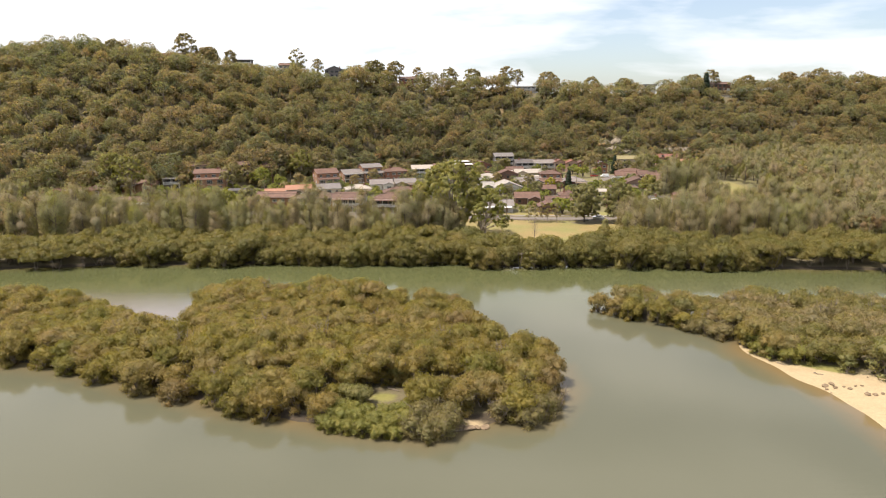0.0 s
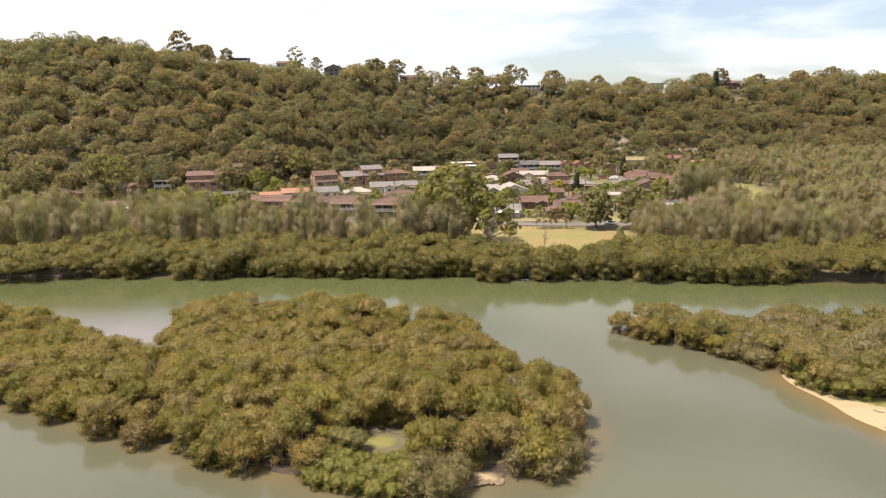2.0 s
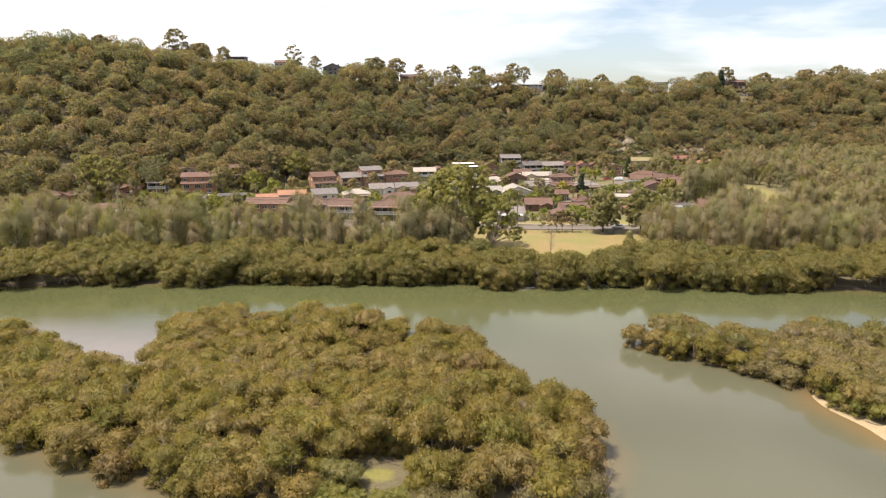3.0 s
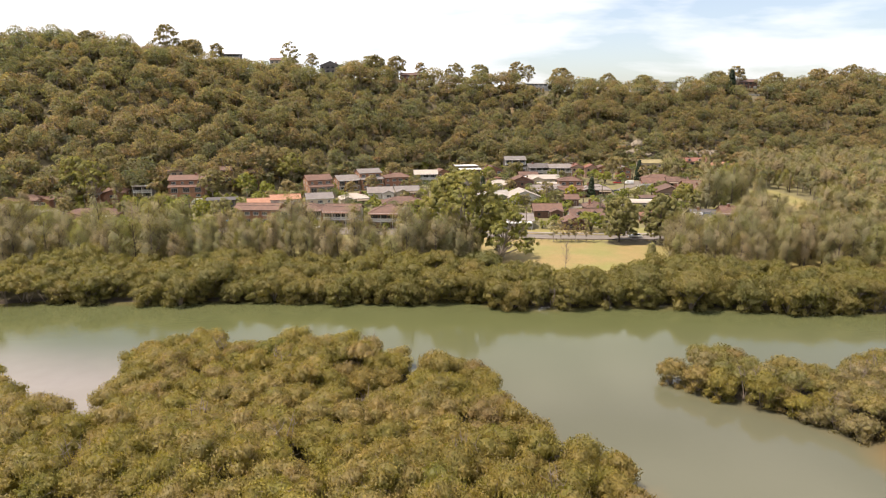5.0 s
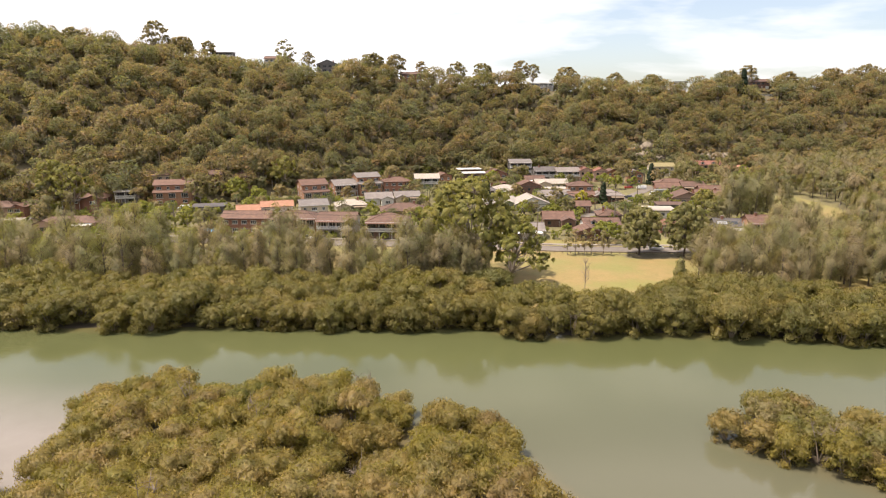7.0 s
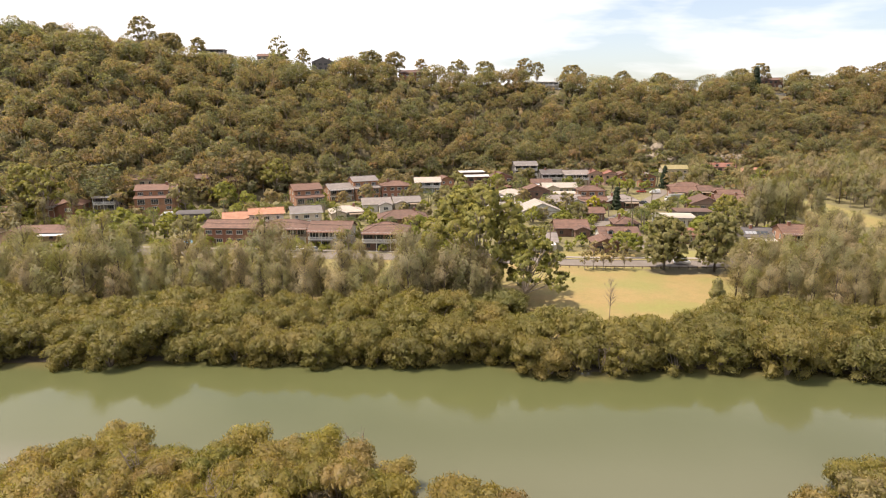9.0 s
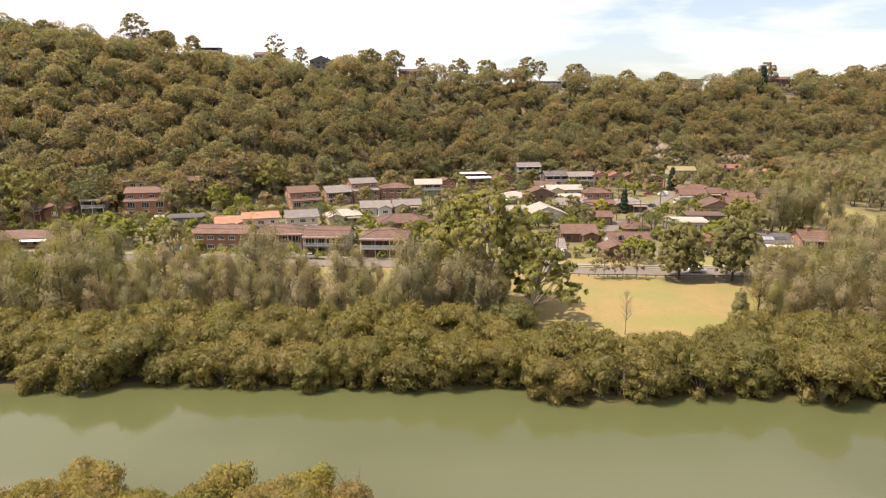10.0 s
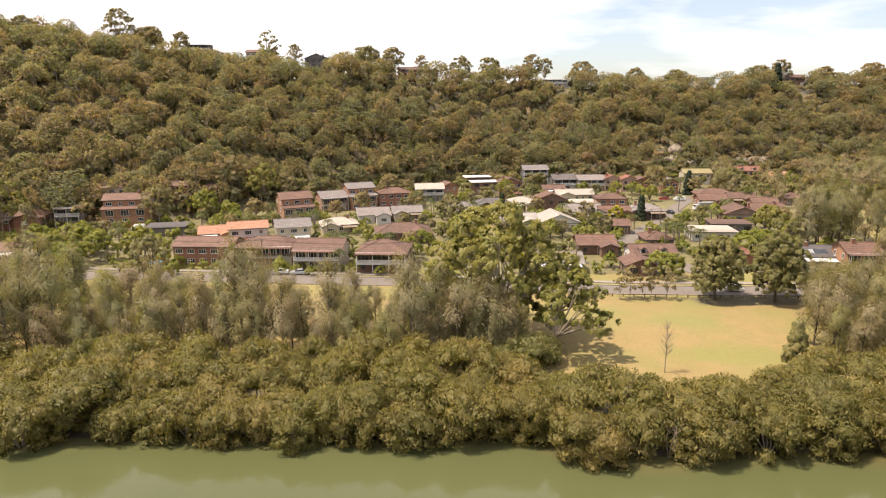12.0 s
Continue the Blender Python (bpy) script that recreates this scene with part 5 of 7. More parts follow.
house(-62.7, 341.0, 26, 11.4, 10, 3, "gx", "brick_orange", "tile_brown", "tier")
house(-52.2, 361.8, 26, 10.6, 10, 2, "gx", "brick_orange", "tile_grey", "balcony")
house(-41.6, 367.3, 26, 11.3, 9, 3, "gx", "brick_orange", "tile_grey", "tier")
house(-26.9, 370.3, 10, 13.2, 9, 2, "hip", "brick_red", "tile_brown", "windows")
house(-12.1, 383.6, 6, 12.1, 8, 2, "gx", "board_blue", "tile_pale", "balcony")
house(-3.7, 389.9, 20, 6.9, 8, 2, "gy", "brick_orange", "tile_brown", "plain")
house(-138.1, 326.0, 10, 7.8, 9, 2, "flat", "board_grey", "tile_grey", "balcony")
house(-131.0, 343.0, 12, 10.5, 8, 2, "gx", "render_cream", "tile_brown", "windows")
house(-121.1, 332.9, 12, 15.2, 9, 3, "gx", "brick_orange", "tile_brown", "tier")
house(-151.8, 319.4, 8, 14.3, 9, 1, "hip", "brick_red", "tile_brown", "plain")
house(-111.1, 352.2, 14, 8.3, 8, 2, "gx", "brick_brown", "tile_brown", "windows")
house(-99.4, 358.2, 14, 8.3, 8, 2, "hip", "brick_brown", "tile_brown", "windows")
house(-100.5, 315.9, 10, 11.2, 8, 1, "flat", "board_grey", "tile_dark", "plain")
house(11.2, 417.4, 8, 12.5, 8, 2, "flat", "brick_brown", "sheet_white", "windows")
house(13.4, 399.0, 8, 12.0, 8, 2, "flat", "brick_brown", "sheet_white", "windows")
house(41.0, 427.7, 4, 12.3, 8, 3, "gx", "board_grey", "tile_grey", "balcony3")
house(52.3, 409.1, 6, 11.4, 9, 2, "gx", "board_grey", "tile_dark", "balcony")
house(64.6, 407.0, 4, 12.6, 8, 2, "gx", "render_cream", "tile_grey", "balcony")
house(74.9, 406.5, 0, 8.3, 8, 2, "gy", "render_pink", "tile_red", "windows")
house(82.3, 403.8, 0, 8.0, 8, 2, "gy", "render_pink", "tile_red", "windows")
house(88.1, 401.5, 0, 6.2, 8, 2, "gy", "brick_orange", "tile_brown", "windows")
house(24.8, 397.0, 6, 10.7, 9, 2, "gy", "brick_red", "tile_brown", "plain")
house(24.7, 382.5, 0, 6.7, 7, 1, "hip", "brick_red", "tile_red", "plain")
house(1.6, 348.1, 6, 8.7, 9, 1, "hip", "brick_brown", "tile_grey", "plain")
house(14.1, 355.5, 6, 13.8, 9, 1, "hip", "brick_brown", "tile_dark", "plain")
house(25.8, 357.3, 4, 11.2, 9, 1, "hip", "render_cream", "tile_pale", "plain")
house(35.8, 350.0, 2, 11.2, 9, 2, "gy", "brick_brown", "tile_brown", "windows")
house(49.4, 356.7, 2, 10.5, 9, 1, "flat", "render_cream", "tile_pale", "plain")
house(45.7, 338.8, 4, 12.9, 9, 1, "gx", "render_white", "tile_grey", "windows")
house(19.3, 321.3, 4, 11.9, 9, 1, "gx", "board_grey", "tile_pale", "plain")
house(32.6, 318.6, 4, 13.1, 12, 1, "gy", "render_white", "tile_pale", "plain")
house(59.7, 349.5, 0, 10.9, 8, 2, "hip", "brick_orange", "tile_brown", "windows")
house(57.5, 335.9, 0, 10.1, 7, 1, "gx", "brick_orange", "tile_brown", "plain")
house(69.5, 338.0, -2, 12.3, 9, 1, "hip", "brick_brown", "tile_grey", "plain")
house(38.2, 285.1, -2, 9.6, 9, 1, "gx", "brick_brown", "tile_brown", "plain")
house(50.8, 272.8, -2, 10.8, 8, 1, "gx", "render_white", "tile_brown", "dormers")
house(58.2, 290.4, -4, 7.4, 8, 1, "hip", "brick_brown", "tile_brown", "plain")
house(23.1, 264.8, -2, 11.8, 8, 1, "gx", "render_white", "tile_grey", "awning")
house(122.5, 424.0, -4, 13.4, 9, 2, "gx", "render_cream", "tile_olive", "plain")
house(153.0, 434.0, -6, 13.8, 9, 2, "gx", "render_pink", "tile_red", "dormers")
house(169.5, 432.0, -6, 14.5, 9, 1, "hip", "brick_red", "tile_orange", "plain")
house(101.8, 330.5, -8, 11.3, 11, 1, "gy", "brick_red", "tile_brown", "chimney")
house(113.1, 333.9, -8, 10.1, 10, 1, "gx", "brick_red", "tile_brown", "plain")
house(78.9, 300.2, -6, 12.1, 9, 1, "flat", "render_white", "tile_pale", "plain")
house(104.0, 360.2, -6, 9.8, 8, 1, "gx", "brick_red", "tile_brown", "plain")
house(74.1, 271.6, -6, 5.9, 7, 1, "hip", "brick_red", "tile_red", "plain")
house(93.6, 268.3, -8, 9.3, 9, 1, "gx", "board_grey", "tile_dark", "solar")
house(101.0, 260.4, -8, 10.3, 9, 2, "gx", "brick_orange", "tile_brown", "columns")
house(138.4, 362.2, -8, 7.5, 8, 1, "hip", "brick_red", "tile_brown", "plain")
house(43.8, 261.1, -2, 6.7, 7, 1, "gy", "brick_brown", "tile_brown", "plain")
house(-147.1, 490.0, 6, 13.0, 8, 2, "flat", "board_grey", "tile_grey", "balcony", 76.6)
house(-187.9, 474.0, 0, 22.0, 8, 2, "gx", "brick_red", "tile_brown", "windows", 79.0)
house(-115.3, 504.0, 0, 16.4, 8, 2, "gx", "render_cream", "tile_brown", "windows", 73.5)
house(-82.1, 509.0, 0, 14.4, 8, 2, "gy", "board_grey", "tile_dark", "windows", 70.0)
house(67.4, 528.0, 0, 16.6, 8, 2, "flat", "render_white", "sheet_white", "balcony", 57.3)
house(231.1, 556.5, 0, 27.7, 9, 2, "gx", "brick_brown", "tile_brown", "windows", 58.4)
house(232.7, 539.0, 0, 13.1, 8, 1, "flat", "render_white", "sheet_white", "plain", 51.5)
house(174.2, 549.0, 0, 10.3, 8, 2, "flat", "render_white", "tile_pale", "windows", 58.5)
house(-25.3, 509.0, 0, 14.4, 8, 2, "gx", "brick_red", "tile_brown", "windows", 62.9)
house(-139.0, 282.9, 6, 18.4, 8, 1, "hip", "render_pink", "tile_brown", "plain")
house(-157.9, 278.9, 6, 11.9, 8, 1, "gx", "render_cream", "tile_pale", "plain")
house(-178.5, 303.5, 6, 14.4, 8, 1, "hip", "brick_red", "tile_brown", "plain")
house(-167.2, 308.4, 6, 10.5, 8, 1, "hip", "brick_red", "tile_brown", "plain")
house(111.0, 373.5, -6, 14.0, 9, 1, "hip", "brick_orange", "tile_brown", "plain")
house(117.4, 363.7, -6, 9.4, 8, 1, "gx", "render_pink", "tile_brown", "plain")
house(89.5, 311.0, -6, 11.3, 7, 1, "flat", "board_grey", "tile_brown", "plain")
house(98.3, 394.0, -2, 7.0, 8, 2, "gy", "brick_orange", "tile_grey", "windows")
house(51.1, 377.8, 3, 14.6, 8, 1, "gx", "render_cream", "tile_pale", "plain")
house(52.0, 310.9, -2, 6.4, 7, 1, "gx", "brick_brown", "tile_brown", "plain")
house(120.0, 349.7, -8, 8.2, 8, 1, "gx", "brick_red", "tile_brown", "plain")
house(44.9, 394.0, 3, 9.1, 7, 1, "gx", "brick_red", "tile_brown", "plain")


# ---- single trees ----
def gum_parts(rng, h, r, limbs=12, cr=0.6, n=26, size=0.22, lean=(0, 0), low=0.3, leaf="gum", bark="pale_bark", thick=0.4, flat=0.62, deep=1.2, head=(0.2, 0.32), cover=1.1, lift=-0.3):
    """A spreading gum: a forked trunk, rising limbs and rounded heads of leaves at their ends, with gaps between. deep: how far down the heads reach."""
    trunk, crown = Soup(), Soup()
    fork = np.array((lean[0] * 0.3, lean[1] * 0.3, h * low))
    tube(trunk, [(0, 0, -0.4), (lean[0] * 0.1, lean[1] * 0.1, h * low * 0.5), fork], [thick, thick * 0.8, thick * 0.66], 7)
    lobes = []
    for i in range(limbs):
        a = i * 2.4 + rng.uniform(-0.45, 0.45)
        u = 1 - deep * (i + 0.3) / limbs
        q = r * rng.uniform(*head)
        reach = (r - q) * math.sqrt(max(0.04, 1 - u * u)) * rng.uniform(0.72, 1.05)
        mid, half = h * (low + 1.06) / 2, h * (1.06 - low) / 2
        tip = np.array((lean[0] + reach * math.cos(a), lean[1] + reach * math.sin(a), mid + half * u - q * flat - rng.uniform(0, 0.05) * h))
        lobes.append((*tip, q))
        knee = fork * 0.45 + tip * 0.55 + rng.normal(size=3) * r * 0.06 - (0, 0, h * 0.02)
        tube(trunk, [fork, knee, tip], [thick * 0.45, thick * 0.3, thick * 0.14], 5)
        for j in range(5):
            end = tip + on_ball(rng, 1, -0.1)[0] * q * (0.9, 0.9, 0.6)
            tube(trunk, [knee * 0.25 + tip * 0.75, end], [thick * 0.15, thick * 0.05], 4)
    crown_of(crown, rng, lobes, cr, n, size, flat=flat, lift=lift, cover=cover, twigs=0.04)
    return trunk.mesh("gum_trunk", [M[bark]], True), crown.mesh("gum_crown", [M[leaf]])


def sheoak_shape(trunk, crown, rng, h, r, n=115, size=0.088, bunches=30, slot=0):
    """A she-oak: upright stem, thin rising branches, soft drooping needle tufts."""
    bend = rng.normal(size=2) * 0.35
    tube(trunk, [(0, 0, -0.4), (bend[0], bend[1], h * 0.5), (bend[0] * 1.5, bend[1] * 1.5, h * 0.96)], [0.2, 0.13, 0.03], 5, slot)
    for i in range(bunches):
        u = rng.uniform(0.12, 1.0)
        a = rng.uniform(0, 6.28)
        wide = r * (0.35 + 0.75 * math.sin(min(1.0, (1.12 - u) * 1.5) * 1.5)) * rng.uniform(0.35, 1.0)
        foot = np.array((bend[0] * u * 1.4, bend[1] * u * 1.4, h * u * 0.82))
        tip = foot + (wide * math.cos(a), wide * math.sin(a), h * 0.13 + wide * 0.35)
        tube(trunk, [foot, foot * 0.4 + tip * 0.6, tip], [0.06, 0.04, 0.015], 3, slot)
        k = int(n * rng.uniform(0.6, 1.3))
        off = rng.normal(size=(k, 3)) * np.array((0.42, 0.42, 0.72)) * r * 0.4
        out = off / (r * 0.4) * 0.5 + np.array((math.cos(a), math.sin(a), 0.8))
        droop = np.tile((0.0, 0.0, -1.0), (k, 1)) + 0.4 * rng.normal(size=(k, 3)) + 0.3 * off
        leaf = np.where(rng.random(k) < 0.07, 0.0, np.clip(0.5 + 0.14 * rng.normal() + 0.06 * rng.normal(size=k), 0.3, 0.85))
        leaves(crown, tip + off, out + rng.normal(size=(k, 3)) * 0.15, size * rng.uniform(0.6, 1.3, k), rng, 0, leaf, 0.5, 4.2, droop, out)


def sheoak_parts(rng, h, r):
    trunk, crown = Soup(), Soup()
    sheoak_shape(trunk, crown, rng, h, r)
    return trunk.mesh("sheoak_trunk", [M["dark_bark"]], True), crown.mesh("sheoak_crown", [M["sheoak"]])


def round_parts(rng, h, r, leaf, lobes=9, cr=0.5, n=16, size=0.24, low=0.3, bark="dark_bark", cover=1.1):
    """A rounded garden or street tree with a dense lobed crown."""
    trunk, crown = Soup(), Soup()
    tube(trunk, [(0, 0, -0.3), (0.05, 0, h * low), (0, 0.1, h * 0.7)], [0.035 * r + 0.06, 0.03 * r + 0.05, 0.04], 6)
    masses = [(0, 0, h * (0.55 + low / 2), r * 0.55)]
    for i in range(lobes):
        d = on_ball(rng, 1, -0.7)[0]
        q = r * rng.uniform(0.3, 0.48)
        c = np.array((0, 0, h * (0.5 + low / 2))) + d * (r - q, r - q, max(0.2, h * (0.5 - low / 2) - q * 0.8))
        masses.append((*c, q))
        tube(trunk, [(0, 0, h * low * 0.9), c * 0.6 + np.array((0, 0, h * 0.2)), c], [0.025 * r + 0.02, 0.05, 0.015], 4)
    crown_of(crown, rng, masses, cr, n, size, flat=0.85, lift=-0.5, cover=cover, twigs=0.03)
    return trunk.mesh("tree_trunk", [M[bark]], True), crown.mesh("tree_crown", [M[leaf]])


def shrub_parts(rng, h, r, leaf, bump=0.36, density=30, size=0.09):
    """A low leafy shrub that reaches the ground, on short forked stems."""
    trunk, crown = Soup(), Soup()
    stems(trunk, rng, (0, 0, 0), h * 0.8, r, 5, 0, 0.07)
    leafy(crown, rng, mangrove_lobes(rng, h, r, 5, 11), bump, density, size, lift=-0.6, hull=2, fuzz=0.8, twigs=0.03)
    return trunk.mesh("shrub_stems", [M["bark"]], True), crown.mesh("shrub_crown", [M[leaf]])


def conifer_parts(rng, h, r, leaf="conifer"):
    trunk, crown = Soup(), Soup()
    tube(trunk, [(0, 0, -0.3), (0, 0, h * 0.5), (0, 0, h * 0.97)], [0.22, 0.13, 0.03], 5)
    for u in np.linspace(0.06, 0.98, 15):
        for j in range(5):
            a = rng.uniform(0, 6.28)
            w = r * (1 - u) ** 0.8 * 0.75 + 0.12
            clump(crown, rng, (w * math.cos(a), w * math.sin(a), h * u), 0.28 * r + 0.14, 26, 0.26, 0.5, 1.1, 0, 1, (math.cos(a), math.sin(a), 0.4))
    return trunk.mesh("conifer_trunk", [M["dark_bark"]], True), crown.mesh("conifer_crown", [M[leaf]])


def palm_parts(rng, h):
    """A palm: ringed stem and a head of arching fronds made of leaflets."""
    trunk, crown = Soup(), Soup()
    rings = np.linspace(0, 1, 9)
    tube(trunk, [(0.15 * math.sin(u * 2), 0, u * h - 0.2) for u in rings], [0.24 - 0.06 * u + 0.02 * (i % 2) for i, u in enumerate(rings)], 7)
    top = np.array((0.15 * math.sin(2), 0, h - 0.2))
    for i in range(20):
        a = i * 2.4
        rise = rng.uniform(-0.1, 1.1)
        u = np.linspace(0, 1, 7)
        ln = rng.uniform(2.2, 2.9)
        mid = top + np.stack([math.cos(a) * ln * u, math.sin(a) * ln * u, ln * (rise * u - (0.75 + 0.4 * rise) * u ** 2)], 1)
        tube(crown, mid, 0.04 * (1 - u) + 0.008, 3)
        side = np.array((-math.sin(a), math.cos(a), 0))
        for k in range(1, 7):
            for s in (-1, 1):
                ln2 = 0.55 * math.sin(0.5 + 2.2 * u[k])
                p = mid[k]
                q = p + side * s * ln2 + (mid[k] - mid[k - 1]) * 0.4 - (0, 0, 0.25 * ln2)
                w = (mid[k] - mid[k - 1]) * 0.3
                crown.add([p - w, p + w, q], np.array([(0, 1, 2)]), 0, rng.random())
    return trunk.mesh("palm_trunk", [M["bark"]], True), crown.mesh("palm_crown", [M["palm"]])


def bare_parts(rng, h):
    trunk, twigs = Soup(), Soup()
    tube(trunk, [(0, 0, -0.3), (0.05, 0, h * 0.5), (0, 0, h * 0.96)], [0.11, 0.075, 0.02], 5)
    for i in range(46):
        u = rng.uniform(0.3, 0.93)
        a = rng.uniform(0, 6.28)
        w = 1.9 * math.sin(min(1.0, (1.08 - u) * 2.2) * 1.4) * rng.uniform(0.5, 1.0)
        p = np.array((0, 0, h * u))
        q = p + (w * math.cos(a), w * math.sin(a), w * 0.9 + 0.25)
        tube(twigs, [p, p * 0.5 + q * 0.5 + (0, 0, 0.1), q], [0.035, 0.022, 0.01], 3)
        for j in range(3):
            b = p + (q - p) * rng.uniform(0.45, 0.95)
            tube(twigs, [b, b + rng.normal(size=3) * 0.22 + (0, 0, 0.35)], [0.016, 0.006], 3)
    return trunk.mesh("sapling_trunk", [M["bark"]], True), twigs.mesh("sapling_twigs", [M["bark"]])


def stand(name, label, category, parts, x, y, s=1.0, turn=0.0, group="", z=None, second="crown"):
    t = thing(name, label, category, pose(x, y, float(ground_z(x, y)) - 0.05 if z is None else z, 0, 0, turn), group)
    t.scale = (s, s, s)
    part("trunk", parts[0], t)
    part(second, parts[1], t)
    return t


def clear_of_houses(x, y, gap=1.5):
    return all(math.hypot(x - a, y - b) > r + gap for a, b, r in HOUSES)


LANE = [(62, 247), (57, 272), (50, 296), (62, 314), (78, 335), (86, 352), (99, 372), (102, 384)]


def lane_gap(x, y):
    p = np.array(LANE, float)
    best = 1e9
    for (ax, ay), (bx, by) in zip(p, p[1:]):
        s = np.clip(((x - ax) * (bx - ax) + (y - ay) * (by - ay)) / ((bx - ax) ** 2 + (by - ay) ** 2), 0, 1)
        best = min(best, math.hypot(x - ax - s * (bx - ax), y - ay - s * (by - ay)))
    return best


def build_trees():
    rng = np.random.default_rng(21)
    # she-oaks behind the river bank
    oaks = [sheoak_parts(rng, rng.uniform(10.5, 14.0), rng.uniform(2.3, 3.2)) for _ in range(7)]

    def oak(x, y, s=1.0):
        stand("sheoak_tree", "wispy grey-green she-oak with drooping needles behind mangroves", "tree", oaks[int(rng.integers(7))], x, y, s, rng.uniform(0, 360), "she-oaks")

    def left_band(x, y):
        d = y - along(SHORE, x)
        return (d > 21) & (d < np.interp(x, [-140, -60, -45, -12], [54, 50, 45, 42])) & (rng.random(len(x)) < np.interp(x, [-140, -62, -50, -12], [1.0, 1.0, 0.85, 0.85]))

    def right_band(x, y):
        d = y - along(SHORE, x)
        return (d > 25) & (x > np.interp(y, [190, 200, 210, 225, 236], [51, 55.5, 59, 67, 73])) & (np.abs(y - along(ROAD, x)) > 6) & (y < 256) & (rng.random(len(x)) < 0.92)

    for x, y in zip(*scatter(rng, -140, -12, 195, 242, 5.1, left_band)):
        oak(x, y, rng.choice((0.68, 0.85, 0.95, 1.1, 1.3)) * rng.uniform(0.93, 1.07) * float(np.interp(x, [-80, -74, -56, -50], [1.0, 0.84, 0.84, 1.0])))
    for x, y in zip(*scatter(rng, 50, 135, 190, 262, 5.0, right_band)):
        if clear_of_houses(x, y, 3):
            near = x < 0.67 * (y - 93) - 8
            oak(x, y, min(rng.uniform(0.8, 1.15), (41.5 - 0.224 * (y - 93)) / 13.0 * rng.uniform(0.85, 1.05) if near else 2.0))
    for x, y, s in ((-10, 206, 1.2), (-7.5, 209, 1.25), (-4.5, 207, 1.15), (-12.5, 210, 1.0), (-2, 205, 1.0), (-8, 203, 0.9), (0.5, 208, 1.1), (1.5, 204.5, 1.1), (-1, 203.2, 1.0), (3.6, 206, 1.0), (-5, 203.5, 1.1), (4.6, 203.4, 1.0), (6.4, 204.6, 0.8), (2.6, 202.8, 0.95), (-3.2, 209, 1.2), (-58, 212, 1.0), (-55, 216, 0.95), (-61, 215, 1.05), (-53, 209, 0.9), (-50, 213, 0.9), (-46, 208, 0.85), (-42, 212, 0.9), (-39, 207, 0.85),
                    (100, 283, 1.35), (105, 287, 1.5), (110, 284, 1.45), (116, 288, 1.5), (121, 284, 1.3), (112, 291, 1.4), (103, 291, 1.3)):
        oak(x, y, s)
    # the great gum group beside the field
    big = gum_parts(rng, 25.0, 12.8, 40, 0.6, 30, 0.2, (-1.6, 2.0), 0.2, thick=0.44, deep=1.75, head=(0.17, 0.28), flat=0.6, cover=1.35)
    stand("gum_tree", "tall spreading eucalypt with pale limbs beside the field", "tree", big, 4.5, 214)
    side = gum_parts(rng, 15.0, 7.8, 20, 0.52, 30, 0.19, (3.2, -1.0), 0.22, thick=0.3, deep=1.6, head=(0.16, 0.28), flat=0.55, cover=1.2)
    stand("gum_tree", "leaning eucalypt with layered crown at the field edge", "tree", side, 12.0, 207.5)
    stand("gum_tree", "bushy eucalypt crown at the edge of the field", "tree", gum_parts(rng, 15.5, 6.6, 14, 0.55, 28, 0.2, (1, 0), 0.25, deep=1.4), 15.0, 219)
    stand("gum_tree", "grey-leaved eucalypt with dark trunk beside the road", "tree", gum_parts(rng, 13.0, 5.6, 16, 0.5, 40, 0.15, (-0.5, 0), 0.24, "sheoak", "dark_bark", deep=1.4), -77, 250.5)
    dark = shrub_parts(rng, 5.5, 3.2, "fig", 0.5, 22, 0.12)
    for x, y, s in ((7.5, 201.5, 1.1), (3.5, 200.8, 0.9), (10.2, 203.5, 0.95), (5.0, 203.6, 1.15), (0.4, 201.6, 0.7)):
        stand("dark_shrub", "dark green dense shrub under the eucalypts", "shrub", dark, x, y, s, x * 50)
    # two shade trees and the bare sapling on the field
    figs = [gum_parts(rng, hh, 6.4, 28, 0.5, 42, 0.145, (0, 0), 0.2, "fig", "dark_bark", 0.36, deep=1.75, flat=0.75, head=(0.26, 0.38), cover=1.5) for hh in (14.5, 15.5)]
    stand("shade_tree", "broad dark green shade tree on bare soil by the road", "tree", figs[0], 54.1, 238, 0.97)
    stand("shade_tree", "broad dark green shade tree on bare soil by the road", "tree", figs[1], 66.6, 236, 0.99, 70)
    stand("bare_sapling", "slender leafless sapling on the dry field", "tree", bare_parts(rng, 8.8), 29.5, 199.2, second="twigs")
    # gardens
    bush = [round_parts(rng, 3.6, 2.3, "bright", 7, 0.5, 12, 0.24, 0.05) for _ in range(2)]
    garden = [round_parts(rng, 6.5, 3.2, "fig", 9, 0.6, 18, 0.26, 0.1), round_parts(rng, 7.0, 3.4, "bright", 9, 0.6, 18, 0.26, 0.1), gum_parts(rng, 8.5, 3.8, 11, 0.55, 18, 0.24, leaf="ridge_gum", thick=0.18, deep=1.5, head=(0.28, 0.4)), round_parts(rng, 6.0, 3.0, "sheoak", 9, 0.6, 18, 0.24, 0.1)]
    shrubs = 0
    palms = [palm_parts(rng, 5.5), palm_parts(rng, 7.0)]
    for x, y in zip(*scatter(rng, -165, 165, 262, 440, 6.2, lambda x, y: y < along(TOE, x) + 6)):
        if not clear_of_houses(x, y, 0.6) or lane_gap(x, y) < (5 if y > 322 else 2.8) or (x > 118 and 285 < y < 372) or (15 < x < 75 and y < 268 and rng.random() < 0.6) or (y < 300 and rng.random() < 0.25):
            continue
        pick = rng.random()
        if any(abs(x - a) < r * 0.9 and -2 < b - y < r + 7 for a, b, r in HOUSES):
            pick *= 0.5
